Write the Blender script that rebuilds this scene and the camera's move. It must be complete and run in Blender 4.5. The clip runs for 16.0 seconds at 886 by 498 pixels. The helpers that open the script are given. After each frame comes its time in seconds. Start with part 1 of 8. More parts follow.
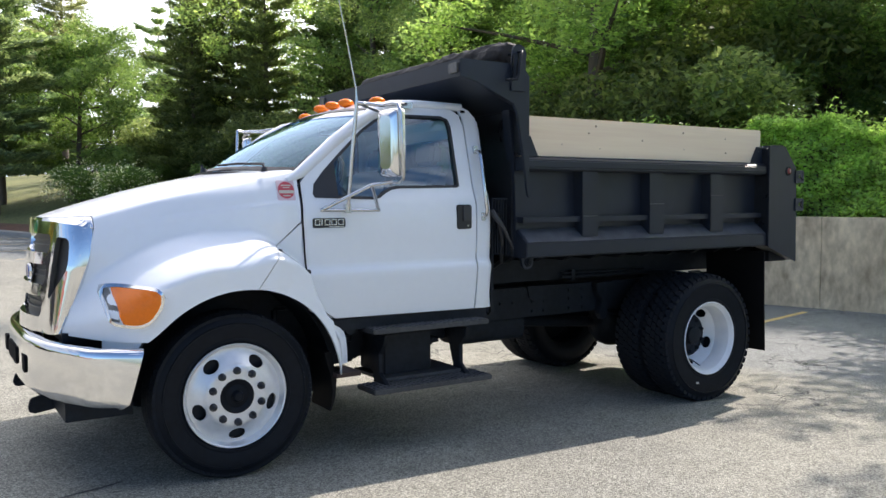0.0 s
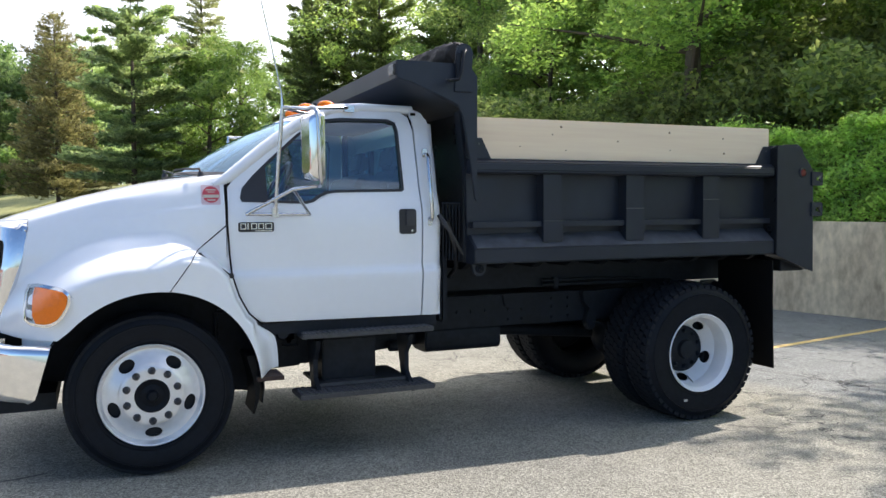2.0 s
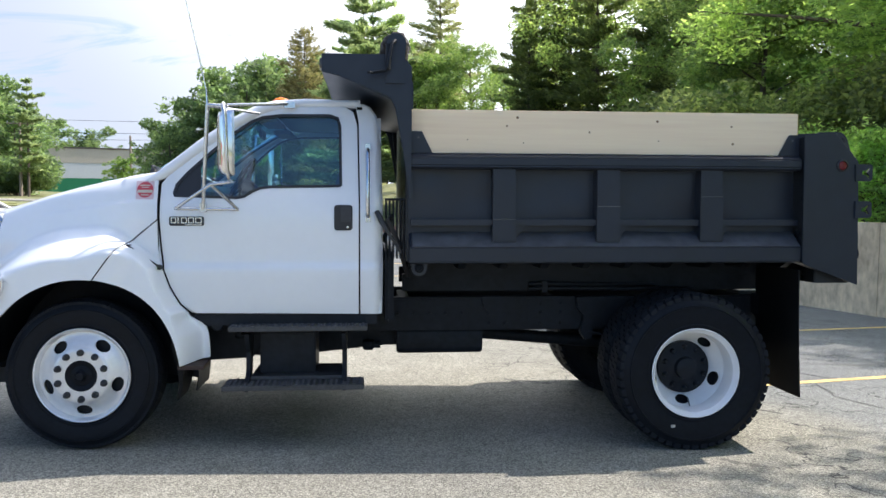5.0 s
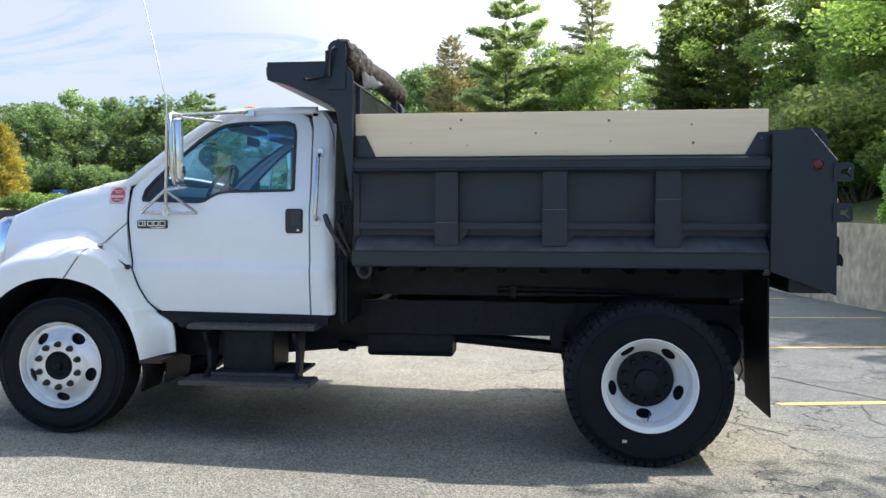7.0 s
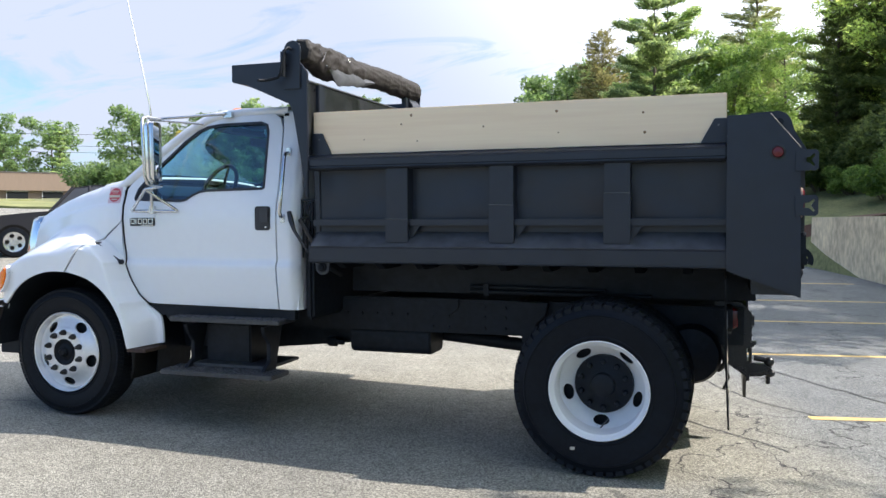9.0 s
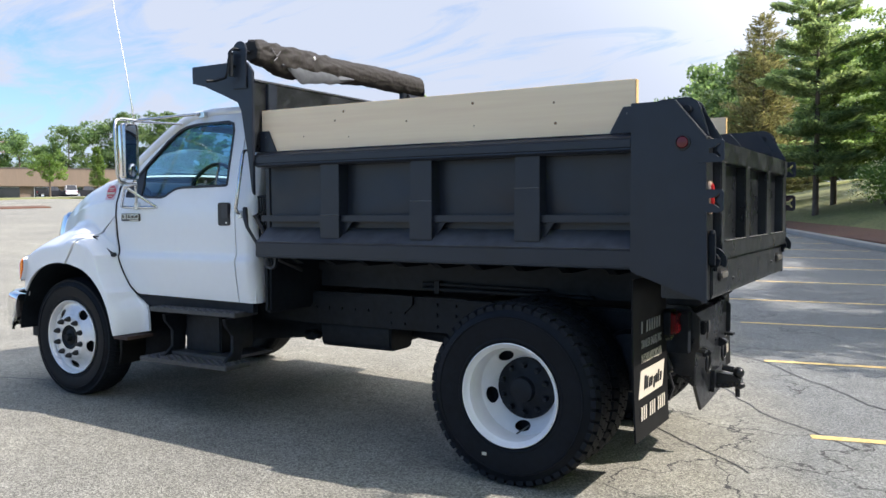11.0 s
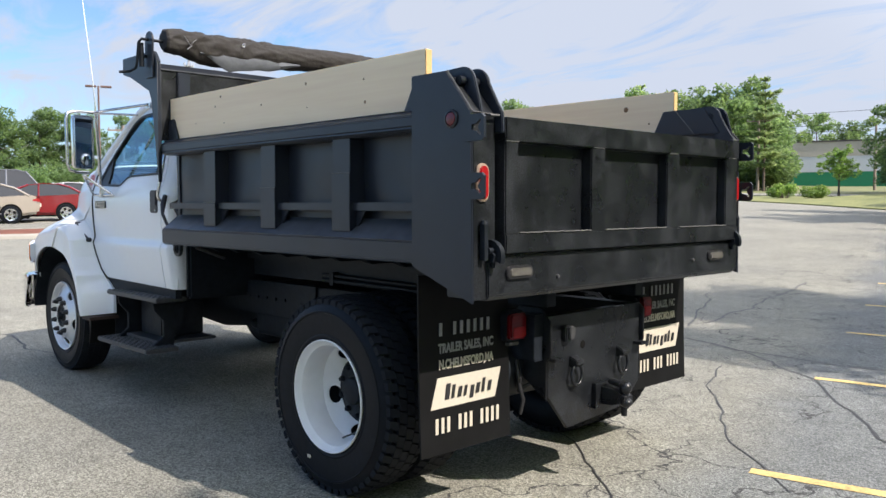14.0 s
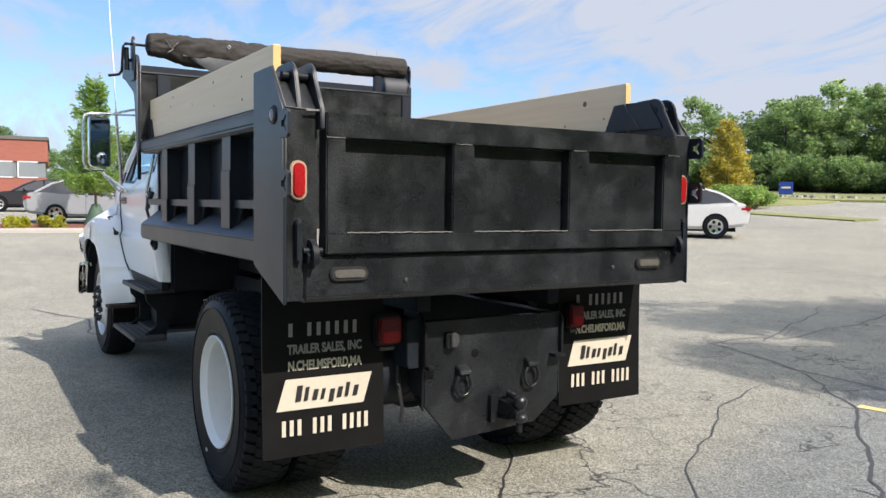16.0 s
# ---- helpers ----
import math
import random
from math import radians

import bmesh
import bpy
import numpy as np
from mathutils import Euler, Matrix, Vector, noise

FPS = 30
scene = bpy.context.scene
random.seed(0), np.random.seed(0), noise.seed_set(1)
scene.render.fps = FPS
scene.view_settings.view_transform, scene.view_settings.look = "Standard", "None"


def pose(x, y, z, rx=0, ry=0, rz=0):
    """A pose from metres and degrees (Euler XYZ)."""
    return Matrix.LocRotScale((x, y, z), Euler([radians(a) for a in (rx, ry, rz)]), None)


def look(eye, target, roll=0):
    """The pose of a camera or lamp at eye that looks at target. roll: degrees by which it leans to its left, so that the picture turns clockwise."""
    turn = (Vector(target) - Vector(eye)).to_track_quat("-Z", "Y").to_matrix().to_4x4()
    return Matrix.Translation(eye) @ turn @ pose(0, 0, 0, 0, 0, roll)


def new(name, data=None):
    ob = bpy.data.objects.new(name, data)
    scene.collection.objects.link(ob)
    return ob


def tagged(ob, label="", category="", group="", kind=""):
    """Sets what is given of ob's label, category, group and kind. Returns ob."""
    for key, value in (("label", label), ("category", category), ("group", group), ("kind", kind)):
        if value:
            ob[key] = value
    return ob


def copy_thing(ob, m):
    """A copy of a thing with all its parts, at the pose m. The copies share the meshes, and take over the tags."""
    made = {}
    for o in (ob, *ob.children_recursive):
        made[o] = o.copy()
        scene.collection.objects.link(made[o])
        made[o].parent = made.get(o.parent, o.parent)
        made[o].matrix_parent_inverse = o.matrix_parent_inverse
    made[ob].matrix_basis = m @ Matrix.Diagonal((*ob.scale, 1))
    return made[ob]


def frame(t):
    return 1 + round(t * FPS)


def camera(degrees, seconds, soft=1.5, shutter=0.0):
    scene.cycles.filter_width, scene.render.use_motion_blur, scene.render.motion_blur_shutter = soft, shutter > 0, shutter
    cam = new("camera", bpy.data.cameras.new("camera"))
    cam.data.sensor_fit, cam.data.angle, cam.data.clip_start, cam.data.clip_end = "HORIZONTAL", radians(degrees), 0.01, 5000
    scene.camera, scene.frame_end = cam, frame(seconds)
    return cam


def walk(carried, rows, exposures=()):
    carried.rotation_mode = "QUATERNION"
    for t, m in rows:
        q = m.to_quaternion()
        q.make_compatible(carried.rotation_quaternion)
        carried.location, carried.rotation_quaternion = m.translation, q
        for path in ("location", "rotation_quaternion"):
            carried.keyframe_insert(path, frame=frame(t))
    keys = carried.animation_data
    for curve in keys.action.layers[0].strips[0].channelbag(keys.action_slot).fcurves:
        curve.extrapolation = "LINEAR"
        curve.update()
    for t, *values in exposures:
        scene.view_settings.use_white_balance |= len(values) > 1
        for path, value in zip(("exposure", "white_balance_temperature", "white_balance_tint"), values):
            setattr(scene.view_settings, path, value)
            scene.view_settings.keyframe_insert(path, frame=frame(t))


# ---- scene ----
cam = camera(56.2, 16.0)
METRES, EYE, TILT, LEAN, TURN = 11.76, 1.60, 0.0, 0.0, -32.4
START_X, START_Y = -1.543, -5.73
ROWS = [
    (0.0, 0.0, 0.0, 0.0, -0.02, -3.14, 0.4),
    (0.5, 0.0291, 0.0009, -0.0017, 2.42, -3.12, 0.49),
    (1.0, 0.0576, 0.0036, -0.0014, 4.68, -3.27, 0.58),
    (1.5, 0.0839, 0.0115, -0.0016, 6.95, -3.07, 0.59),
    (2.0, 0.1109, 0.02, -0.0009, 9.63, -2.76, 0.37),
    (2.5, 0.1419, 0.0276, -0.0022, 12.16, -2.61, -0.07),
    (3.0, 0.169, 0.0385, -0.0036, 14.9, -2.6, 0.05),
    (5.5, 0.3046, 0.1119, -0.0033, 30.62, -2.68, -0.41),
    (6.0, 0.3338, 0.1273, -0.0043, 33.55, -2.62, -0.53),
    (6.5, 0.3565, 0.1457, -0.0055, 36.32, -2.49, 0.01),
    (7.0, 0.3799, 0.1665, -0.004, 39.26, -2.37, -0.07),
    (7.5, 0.4066, 0.1863, -0.0053, 42.61, -2.33, -0.28),
    (8.0, 0.4283, 0.2073, -0.0061, 45.35, -2.41, -0.06),
    (10.5, 0.5096, 0.3409, -0.0054, 60.25, -2.48, 0.35),
    (11.0, 0.5268, 0.3702, -0.0059, 63.06, -2.69, 0.28),
    (11.5, 0.5346, 0.3988, -0.007, 65.96, -3.03, -0.23),
    (12.0, 0.5403, 0.4304, -0.0052, 68.71, -3.46, -0.66),
    (12.5, 0.5487, 0.4633, -0.0074, 71.16, -3.48, -0.57),
    (13.0, 0.5539, 0.4939, -0.0076, 73.78, -3.53, -0.39),
    (13.5, 0.5557, 0.5262, -0.0068, 76.33, -3.37, -0.4),
    (14.0, 0.5598, 0.5575, -0.009, 78.76, -3.13, -0.01),
    (14.5, 0.5628, 0.5908, -0.0087, 81.28, -3.06, 0.61),
    (15.0, 0.5584, 0.6239, -0.0087, 84.65, -3.01, 0.3),
    (15.5, 0.5567, 0.6556, -0.0086, 87.88, -3.0, -0.43),
    (16.0, 0.5579, 0.6895, -0.0086, 91.37, -3.2, -0.68),
]
walk(cam, [(t, pose(START_X, START_Y, EYE, TILT, LEAN, TURN) @ pose(METRES * x, METRES * y, METRES * z, 90 + pitch, roll, yaw)) for t, x, y, z, yaw, pitch, roll in ROWS],
     exposures=[(0.0, 0.64, 6350, 16), (3.0, 0.74, 6300, 15), (8.0, 0.78, 6200, 15), (10.5, 0.68, 6200, 16), (13.0, 0.60, 6250, 15), (16.0, 0.52, 6400, 15)])


# ---------------------------------------------------------------- light
SUN_WAY = Vector((1.0, 0.24, 1.0)).normalized()          # towards the sun
sun_data = bpy.data.lights.new("sun", "SUN")
sun_data.energy, sun_data.angle, sun_data.color = 4.5, radians(0.53), (1.0, 0.92, 0.80)
sun = new("sun", sun_data)
sun.matrix_basis = look(SUN_WAY * 60, (0, 0, 0))

world = bpy.data.worlds.new("sky")
scene.world = world
world.use_nodes = True
wt = world.node_tree
wt.nodes.clear()
w_out = wt.nodes.new("ShaderNodeOutputWorld")
w_bg = wt.nodes.new("ShaderNodeBackground")
w_sky = wt.nodes.new("ShaderNodeTexSky")
w_sky.sky_type, w_sky.sun_disc = "NISHITA", False
w_sky.sun_elevation = math.asin(SUN_WAY.z)
w_sky.sun_rotation = math.atan2(SUN_WAY.x, SUN_WAY.y)
w_sky.air_density, w_sky.dust_density, w_sky.ozone_density = 1.0, 1.2, 1.0
w_co = wt.nodes.new("ShaderNodeTexCoord")
# clouds: streaks on a flat sheet high above, thinner towards one side
w_sep = wt.nodes.new("ShaderNodeSeparateXYZ")
w_add = wt.nodes.new("ShaderNodeMath"); w_add.operation = "ADD"; w_add.inputs[1].default_value = 0.22
w_dx = wt.nodes.new("ShaderNodeMath"); w_dx.operation = "DIVIDE"
w_dy = wt.nodes.new("ShaderNodeMath"); w_dy.operation = "DIVIDE"
w_com = wt.nodes.new("ShaderNodeCombineXYZ")
w_map = wt.nodes.new("ShaderNodeMapping")
w_map.inputs["Rotation"].default_value = (0, 0, radians(35))
w_map.inputs["Scale"].default_value = (0.85, 2.0, 1.0)
w_n1 = wt.nodes.new("ShaderNodeTexNoise")
w_n1.inputs["Scale"].default_value, w_n1.inputs["Detail"].default_value = 1.55, 10.0
w_n1.inputs["Roughness"].default_value, w_n1.inputs["Distortion"].default_value = 0.62, 1.0
w_ramp = wt.nodes.new("ShaderNodeValToRGB")
w_ramp.color_ramp.elements[0].position, w_ramp.color_ramp.elements[1].position = 0.42, 0.60
w_mix = wt.nodes.new("ShaderNodeMix"); w_mix.data_type = "RGBA"
# clouds are brighter towards the sun
w_dot = wt.nodes.new("ShaderNodeVectorMath"); w_dot.operation = "DOT_PRODUCT"
w_dot.inputs[1].default_value = SUN_WAY
w_glow = wt.nodes.new("ShaderNodeMapRange"); w_glow.interpolation_type = "SMOOTHSTEP"
w_glow.inputs["From Min"].default_value, w_glow.inputs["From Max"].default_value = 0.0, 0.62
w_cloud = wt.nodes.new("ShaderNodeMix"); w_cloud.data_type = "RGBA"
w_cloud.inputs[6].default_value, w_cloud.inputs[7].default_value = (2.66, 2.96, 3.36, 1), (9.8, 10.0, 10.3, 1)
wt.links.new(w_co.outputs["Generated"], w_dot.inputs[0])
wt.links.new(w_dot.outputs["Value"], w_glow.inputs["Value"])
wt.links.new(w_glow.outputs[0], w_cloud.inputs[0])
wt.links.new(w_cloud.outputs[2], w_mix.inputs[7])
w_deep = wt.nodes.new("ShaderNodeMix"); w_deep.data_type, w_deep.blend_type = "RGBA", "MULTIPLY"
w_deep.inputs[0].default_value = 1.0
w_deep.inputs[7].default_value = (0.55, 0.675, 0.79, 1)
w_bias = wt.nodes.new("ShaderNodeVectorMath"); w_bias.operation = "DOT_PRODUCT"
w_bias.inputs[1].default_value = (0.09, 0.185, 0.0)
w_sum = wt.nodes.new("ShaderNodeMath"); w_sum.operation = "ADD"
for a, b in ((w_co.outputs["Generated"], w_bias.inputs[0]), (w_bias.outputs["Value"], w_sum.inputs[1]), (w_n1.outputs[0], w_sum.inputs[0]), (w_sum.outputs[0], w_ramp.inputs[0])):
    wt.links.new(a, b)
for a, b in ((w_co.outputs["Generated"], w_sep.inputs[0]), (w_sep.outputs[2], w_add.inputs[0]),
             (w_sep.outputs[0], w_dx.inputs[0]), (w_add.outputs[0], w_dx.inputs[1]),
             (w_sep.outputs[1], w_dy.inputs[0]), (w_add.outputs[0], w_dy.inputs[1]),
             (w_dx.outputs[0], w_com.inputs[0]), (w_dy.outputs[0], w_com.inputs[1]),
             (w_com.outputs[0], w_map.inputs[0]), (w_map.outputs[0], w_n1.inputs["Vector"]),
             (w_ramp.outputs[0], w_mix.inputs[0]),
             (w_sky.outputs[0], w_deep.inputs[6]), (w_deep.outputs[2], w_mix.inputs[6]), (w_mix.outputs[2], w_bg.inputs[0]), (w_bg.outputs[0], w_out.inputs[0])):
    wt.links.new(a, b)
w_bg.inputs[1].default_value = 0.165


# ---------------------------------------------------------------- materials
def mat(name, base, rough=0.5, metal=0.0, vary=0.12, grain=40.0, stain=2.5, bump=0.0, coat=0.0, spec=0.5, tint=None, per_object=0.0, stretch=(1, 1, 1)):
    """A procedural surface: base colour varied at two scales, roughness varied, fine relief."""
    m = bpy.data.materials.new(name)
    m.use_nodes = True
    t = m.node_tree
    p = t.nodes["Principled BSDF"]
    p.inputs["Roughness"].default_value, p.inputs["Metallic"].default_value = rough, metal
    p.inputs["Coat Weight"].default_value, p.inputs["Coat Roughness"].default_value = coat, 0.06
    p.inputs["Specular IOR Level"].default_value = spec
    co = t.nodes.new("ShaderNodeTexCoord")
    mp = t.nodes.new("ShaderNodeMapping")
    mp.inputs["Scale"].default_value = stretch
    t.links.new(co.outputs["Object"], mp.inputs[0])
    fine = t.nodes.new("ShaderNodeTexNoise")
    fine.inputs["Scale"].default_value, fine.inputs["Detail"].default_value = grain, 4
    broad = t.nodes.new("ShaderNodeTexNoise")
    broad.inputs["Scale"].default_value, broad.inputs["Detail"].default_value = stain, 5
    t.links.new(mp.outputs[0], fine.inputs["Vector"])
    t.links.new(mp.outputs[0], broad.inputs["Vector"])
    add = t.nodes.new("ShaderNodeMath"); add.operation = "ADD"
    t.links.new(fine.outputs[0], add.inputs[0])
    t.links.new(broad.outputs[0], add.inputs[1])
    val = t.nodes.new("ShaderNodeMapRange")
    val.inputs["From Min"].default_value, val.inputs["From Max"].default_value = 0.55, 1.45
    t.links.new(add.outputs[0], val.inputs["Value"])
    mix = t.nodes.new("ShaderNodeMix"); mix.data_type = "RGBA"
    dark = tuple(c * (1 - vary) for c in base)
    light = tuple(min(1, c * (1 + vary)) for c in (tint or base))
    mix.inputs[6].default_value, mix.inputs[7].default_value = (*dark, 1), (*light, 1)
    t.links.new(val.outputs[0], mix.inputs[0])
    colour = mix.outputs[2]
    if per_object:
        info = t.nodes.new("ShaderNodeObjectInfo")
        r = t.nodes.new("ShaderNodeMapRange")
        r.inputs["To Min"].default_value, r.inputs["To Max"].default_value = 1 - per_object, 1 + per_object
        t.links.new(info.outputs["Random"], r.inputs["Value"])
        hsv = t.nodes.new("ShaderNodeHueSaturation")
        t.links.new(r.outputs[0], hsv.inputs["Value"])
        t.links.new(colour, hsv.inputs["Color"])
        colour = hsv.outputs[0]
    t.links.new(colour, p.inputs["Base Color"])
    rr = t.nodes.new("ShaderNodeMapRange")
    rr.inputs["To Min"].default_value, rr.inputs["To Max"].default_value = max(0.02, rough * 0.8), min(1, rough * 1.2)
    t.links.new(broad.outputs[0], rr.inputs["Value"])
    t.links.new(rr.outputs[0], p.inputs["Roughness"])
    if bump:
        b = t.nodes.new("ShaderNodeBump")
        b.inputs["Strength"].default_value, b.inputs["Distance"].default_value = bump, 0.01
        t.links.new(add.outputs[0], b.inputs["Height"])
        t.links.new(b.outputs[0], p.inputs["Normal"])
    return m


def glass(name, colour, rough=0.0, sheen=0.085, slant=4.0, gleam=(1, 1, 1)):
    """Thin window glass: clear with a mirror sheen that grows at a slant."""
    m = bpy.data.materials.new(name)
    m.use_nodes = True
    t = m.node_tree
    t.nodes.clear()
    out = t.nodes.new("ShaderNodeOutputMaterial")
    clear = t.nodes.new("ShaderNodeBsdfTransparent")
    clear.inputs[0].default_value = (*colour, 1)
    gloss = t.nodes.new("ShaderNodeBsdfGlossy")
    gloss.inputs["Roughness"].default_value = rough
    gloss.inputs["Color"].default_value = (*gleam, 1)
    lw = t.nodes.new("ShaderNodeLayerWeight")
    lw.inputs[0].default_value = 0.5
    pw = t.nodes.new("ShaderNodeMath"); pw.operation = "POWER"; pw.inputs[1].default_value = slant
    fr = t.nodes.new("ShaderNodeMath"); fr.operation = "MULTIPLY_ADD"
    fr.inputs[1].default_value, fr.inputs[2].default_value = 0.95 - sheen, sheen
    t.links.new(lw.outputs["Facing"], pw.inputs[0])
    t.links.new(pw.outputs[0], fr.inputs[0])
    mix = t.nodes.new("ShaderNodeMixShader")
    t.links.new(fr.outputs[0], mix.inputs[0])
    t.links.new(clear.outputs[0], mix.inputs[1])
    t.links.new(gloss.outputs[0], mix.inputs[2])
    t.links.new(mix.outputs[0], out.inputs[0])
    return m


def leaf(name, a, b, grain=0.35):
    """Leaves: colour varied from leaf to leaf and in broad drifts, some light through them."""
    m = bpy.data.materials.new(name)
    m.use_nodes = True
    t = m.node_tree
    p = t.nodes["Principled BSDF"]
    p.inputs["Roughness"].default_value = 0.46
    geo = t.nodes.new("ShaderNodeNewGeometry")
    co = t.nodes.new("ShaderNodeTexCoord")
    n = t.nodes.new("ShaderNodeTexNoise")
    n.inputs["Scale"].default_value = grain
    t.links.new(co.outputs["Object"], n.inputs["Vector"])
    add = t.nodes.new("ShaderNodeMath"); add.operation = "ADD"
    t.links.new(geo.outputs["Random Per Island"], add.inputs[0])
    t.links.new(n.outputs[0], add.inputs[1])
    half = t.nodes.new("ShaderNodeMath"); half.operation = "MULTIPLY_ADD"; half.inputs[1].default_value, half.inputs[2].default_value = 0.95, -0.45
    t.links.new(add.outputs[0], half.inputs[0])
    mix = t.nodes.new("ShaderNodeMix"); mix.data_type = "RGBA"
    mix.inputs[6].default_value, mix.inputs[7].default_value = (*a, 1), (*b, 1)
    t.links.new(half.outputs[0], mix.inputs[0])
    info = t.nodes.new("ShaderNodeObjectInfo")
    r = t.nodes.new("ShaderNodeMapRange")
    r.inputs["To Min"].default_value, r.inputs["To Max"].default_value = 0.75, 1.2
    t.links.new(info.outputs["Random"], r.inputs["Value"])
    hsv = t.nodes.new("ShaderNodeHueSaturation")
    t.links.new(r.outputs[0], hsv.inputs["Value"])
    t.links.new(mix.outputs[2], hsv.inputs["Color"])
    t.links.new(hsv.outputs[0], p.inputs["Base Color"])
    tr = t.nodes.new("ShaderNodeBsdfTranslucent")
    warm = t.nodes.new("ShaderNodeMix"); warm.data_type, warm.blend_type = "RGBA", "MULTIPLY"
    warm.inputs[0].default_value = 1.0
    warm.inputs[7].default_value = (1.85, 1.75, 1.2, 1)
    t.links.new(hsv.outputs[0], warm.inputs[6])
    t.links.new(warm.outputs[2], tr.inputs[0])
    ms = t.nodes.new("ShaderNodeMixShader")
    ms.inputs[0].default_value = 0.62
    out = t.nodes["Material Output"]
    t.links.new(p.outputs[0], ms.inputs[1])
    t.links.new(tr.outputs[0], ms.inputs[2])
    t.links.new(ms.outputs[0], out.inputs[0])
    return m


def worn_black():
    """Brushed-on black paint: glossy and dull patches, greyish scuffs paled for sky sheen, brush ripples."""
    m = mat("weathered_black_paint", (0.0066, 0.0076, 0.0092), 0.36, vary=0.5, grain=150, stain=3.0, bump=0.14, spec=0.5)
    t = m.node_tree
    p = t.nodes["Principled BSDF"]
    co = t.nodes.new("ShaderNodeTexCoord")
    n = t.nodes.new("ShaderNodeTexNoise")
    n.inputs["Scale"].default_value, n.inputs["Detail"].default_value, n.inputs["Roughness"].default_value = 4.5, 7, 0.62
    t.links.new(co.outputs["Object"], n.inputs["Vector"])
    k = t.nodes.new("ShaderNodeMapRange")
    k.inputs["From Min"].default_value, k.inputs["From Max"].default_value = 0.46, 0.72
    t.links.new(n.outputs[0], k.inputs["Value"])
    old = p.inputs["Base Color"].links[0].from_socket
    mx = t.nodes.new("ShaderNodeMix"); mx.data_type = "RGBA"
    # scuff grey, lifted to carry the sky's sheen on the panels too
    mx.inputs[7].default_value = (0.0185, 0.0208, 0.0245, 1)
    t.links.new(k.outputs[0], mx.inputs[0])
    t.links.new(old, mx.inputs[6])
    t.links.new(mx.outputs[2], p.inputs["Base Color"])
    speck = t.nodes.new("ShaderNodeTexNoise")
    speck.inputs["Scale"].default_value, speck.inputs["Detail"].default_value, speck.inputs["Roughness"].default_value = 130.0, 3, 0.7
    t.links.new(co.outputs["Object"], speck.inputs["Vector"])
    sk = t.nodes.new("ShaderNodeMapRange")
    sk.inputs["From Min"].default_value, sk.inputs["From Max"].default_value = 0.35, 0.68
    sk.inputs["To Min"].default_value, sk.inputs["To Max"].default_value = 0.35, 2.3
    t.links.new(speck.outputs[0], sk.inputs["Value"])
    dot = t.nodes.new("ShaderNodeVectorMath"); dot.operation = "SCALE"
    t.links.new(mx.outputs[2], dot.inputs[0])
    t.links.new(sk.outputs[0], dot.inputs["Scale"])
    t.links.new(dot.outputs[0], p.inputs["Base Color"])
    r = t.nodes.new("ShaderNodeMapRange")
    r.inputs["From Min"].default_value, r.inputs["From Max"].default_value = 0.35, 0.65
    r.inputs["To Min"].default_value, r.inputs["To Max"].default_value = 0.24, 0.44
    t.links.new(n.outputs[0], r.inputs["Value"])
    t.links.new(r.outputs[0], p.inputs["Roughness"])
    return m


WHITE = mat("white_paint", (0.79, 0.815, 0.84), 0.36, vary=0.02, stain=1.2, grain=20, coat=0.7)
WHEEL_SILVER = mat("wheel_silver_white", (0.74, 0.745, 0.755), 0.34, metal=0.45, vary=0.08, grain=24, stain=6)
WHEEL_WHITE = mat("wheel_white", (0.80, 0.80, 0.80), 0.42, vary=0.05, grain=18, stain=5)
BLACK = mat("black_body_paint", (0.0138, 0.0182, 0.0280), 0.38, vary=0.22, grain=9, stain=2.2, bump=0.05, spec=0.46)
TAILBLACK = worn_black()
CHASSIS = mat("chassis_black", (0.0115, 0.0146, 0.0196), 0.5, spec=0.2, vary=0.5, grain=22, stain=5, bump=0.2)
RUBBER = mat("tyre_rubber", (0.0078, 0.0098, 0.0135), 0.44, spec=0.12, vary=0.35, grain=30, stain=6, bump=0.08)
# tread blocks paler than the tyre: their sheen is put into the colour
TREAD = mat("tread_sheen_rubber", (0.0135, 0.0158, 0.0198), 0.7, spec=0.12, vary=0.35, grain=30, stain=6)
FLAP = mat("mud_flap_rubber", (0.0075, 0.0076, 0.008), 0.5, spec=0.14, vary=0.3, grain=12, stain=4, bump=0.05)
CHROME = mat("chrome", (0.78, 0.78, 0.78), 0.07, metal=1.0, vary=0.02, grain=10)
STEEL = mat("polished_steel", (0.62, 0.63, 0.64), 0.22, metal=1.0, vary=0.08, grain=30)
WELD = mat("bare_weld", (0.11, 0.11, 0.108), 0.55, metal=0.2, vary=0.4, grain=90, bump=0.4)
DARKTRIM = mat("black_plastic", (0.02, 0.02, 0.022), 0.45, vary=0.1)
GAP = mat("seam_shadow", (0.008, 0.008, 0.008), 0.9, vary=0.1, spec=0.08)
PINE = mat("pine_board", (0.86, 0.655, 0.445), 0.55, vary=0.07, grain=14, stain=3.0, tint=(0.86, 0.71, 0.50), bump=0.04, stretch=(0.12, 1.0, 2.6))
DUSTY_DULL = mat("dull_dusty_paint", (0.055, 0.058, 0.066), 0.6, vary=0.5, grain=14, stain=2.6, bump=0.05, spec=0.3)
# dust on black paint, paled further to stand for the sky's sheen
DUSTY_SHEEN = mat("dusty_sheen_paint", (0.065, 0.070, 0.080), 0.33, vary=0.5, grain=14, stain=2.6, bump=0.05)
STEP = mat("worn_step_steel", (0.050, 0.051, 0.054), 0.5, vary=0.5, grain=40, stain=6)
# colour of the unseen bed floor, pale to bounce sunlight onto the boards
BOUNCE_STEEL = mat("pale_bounce_steel", (0.30, 0.275, 0.245), 0.5, vary=0.3, grain=12, stain=2)
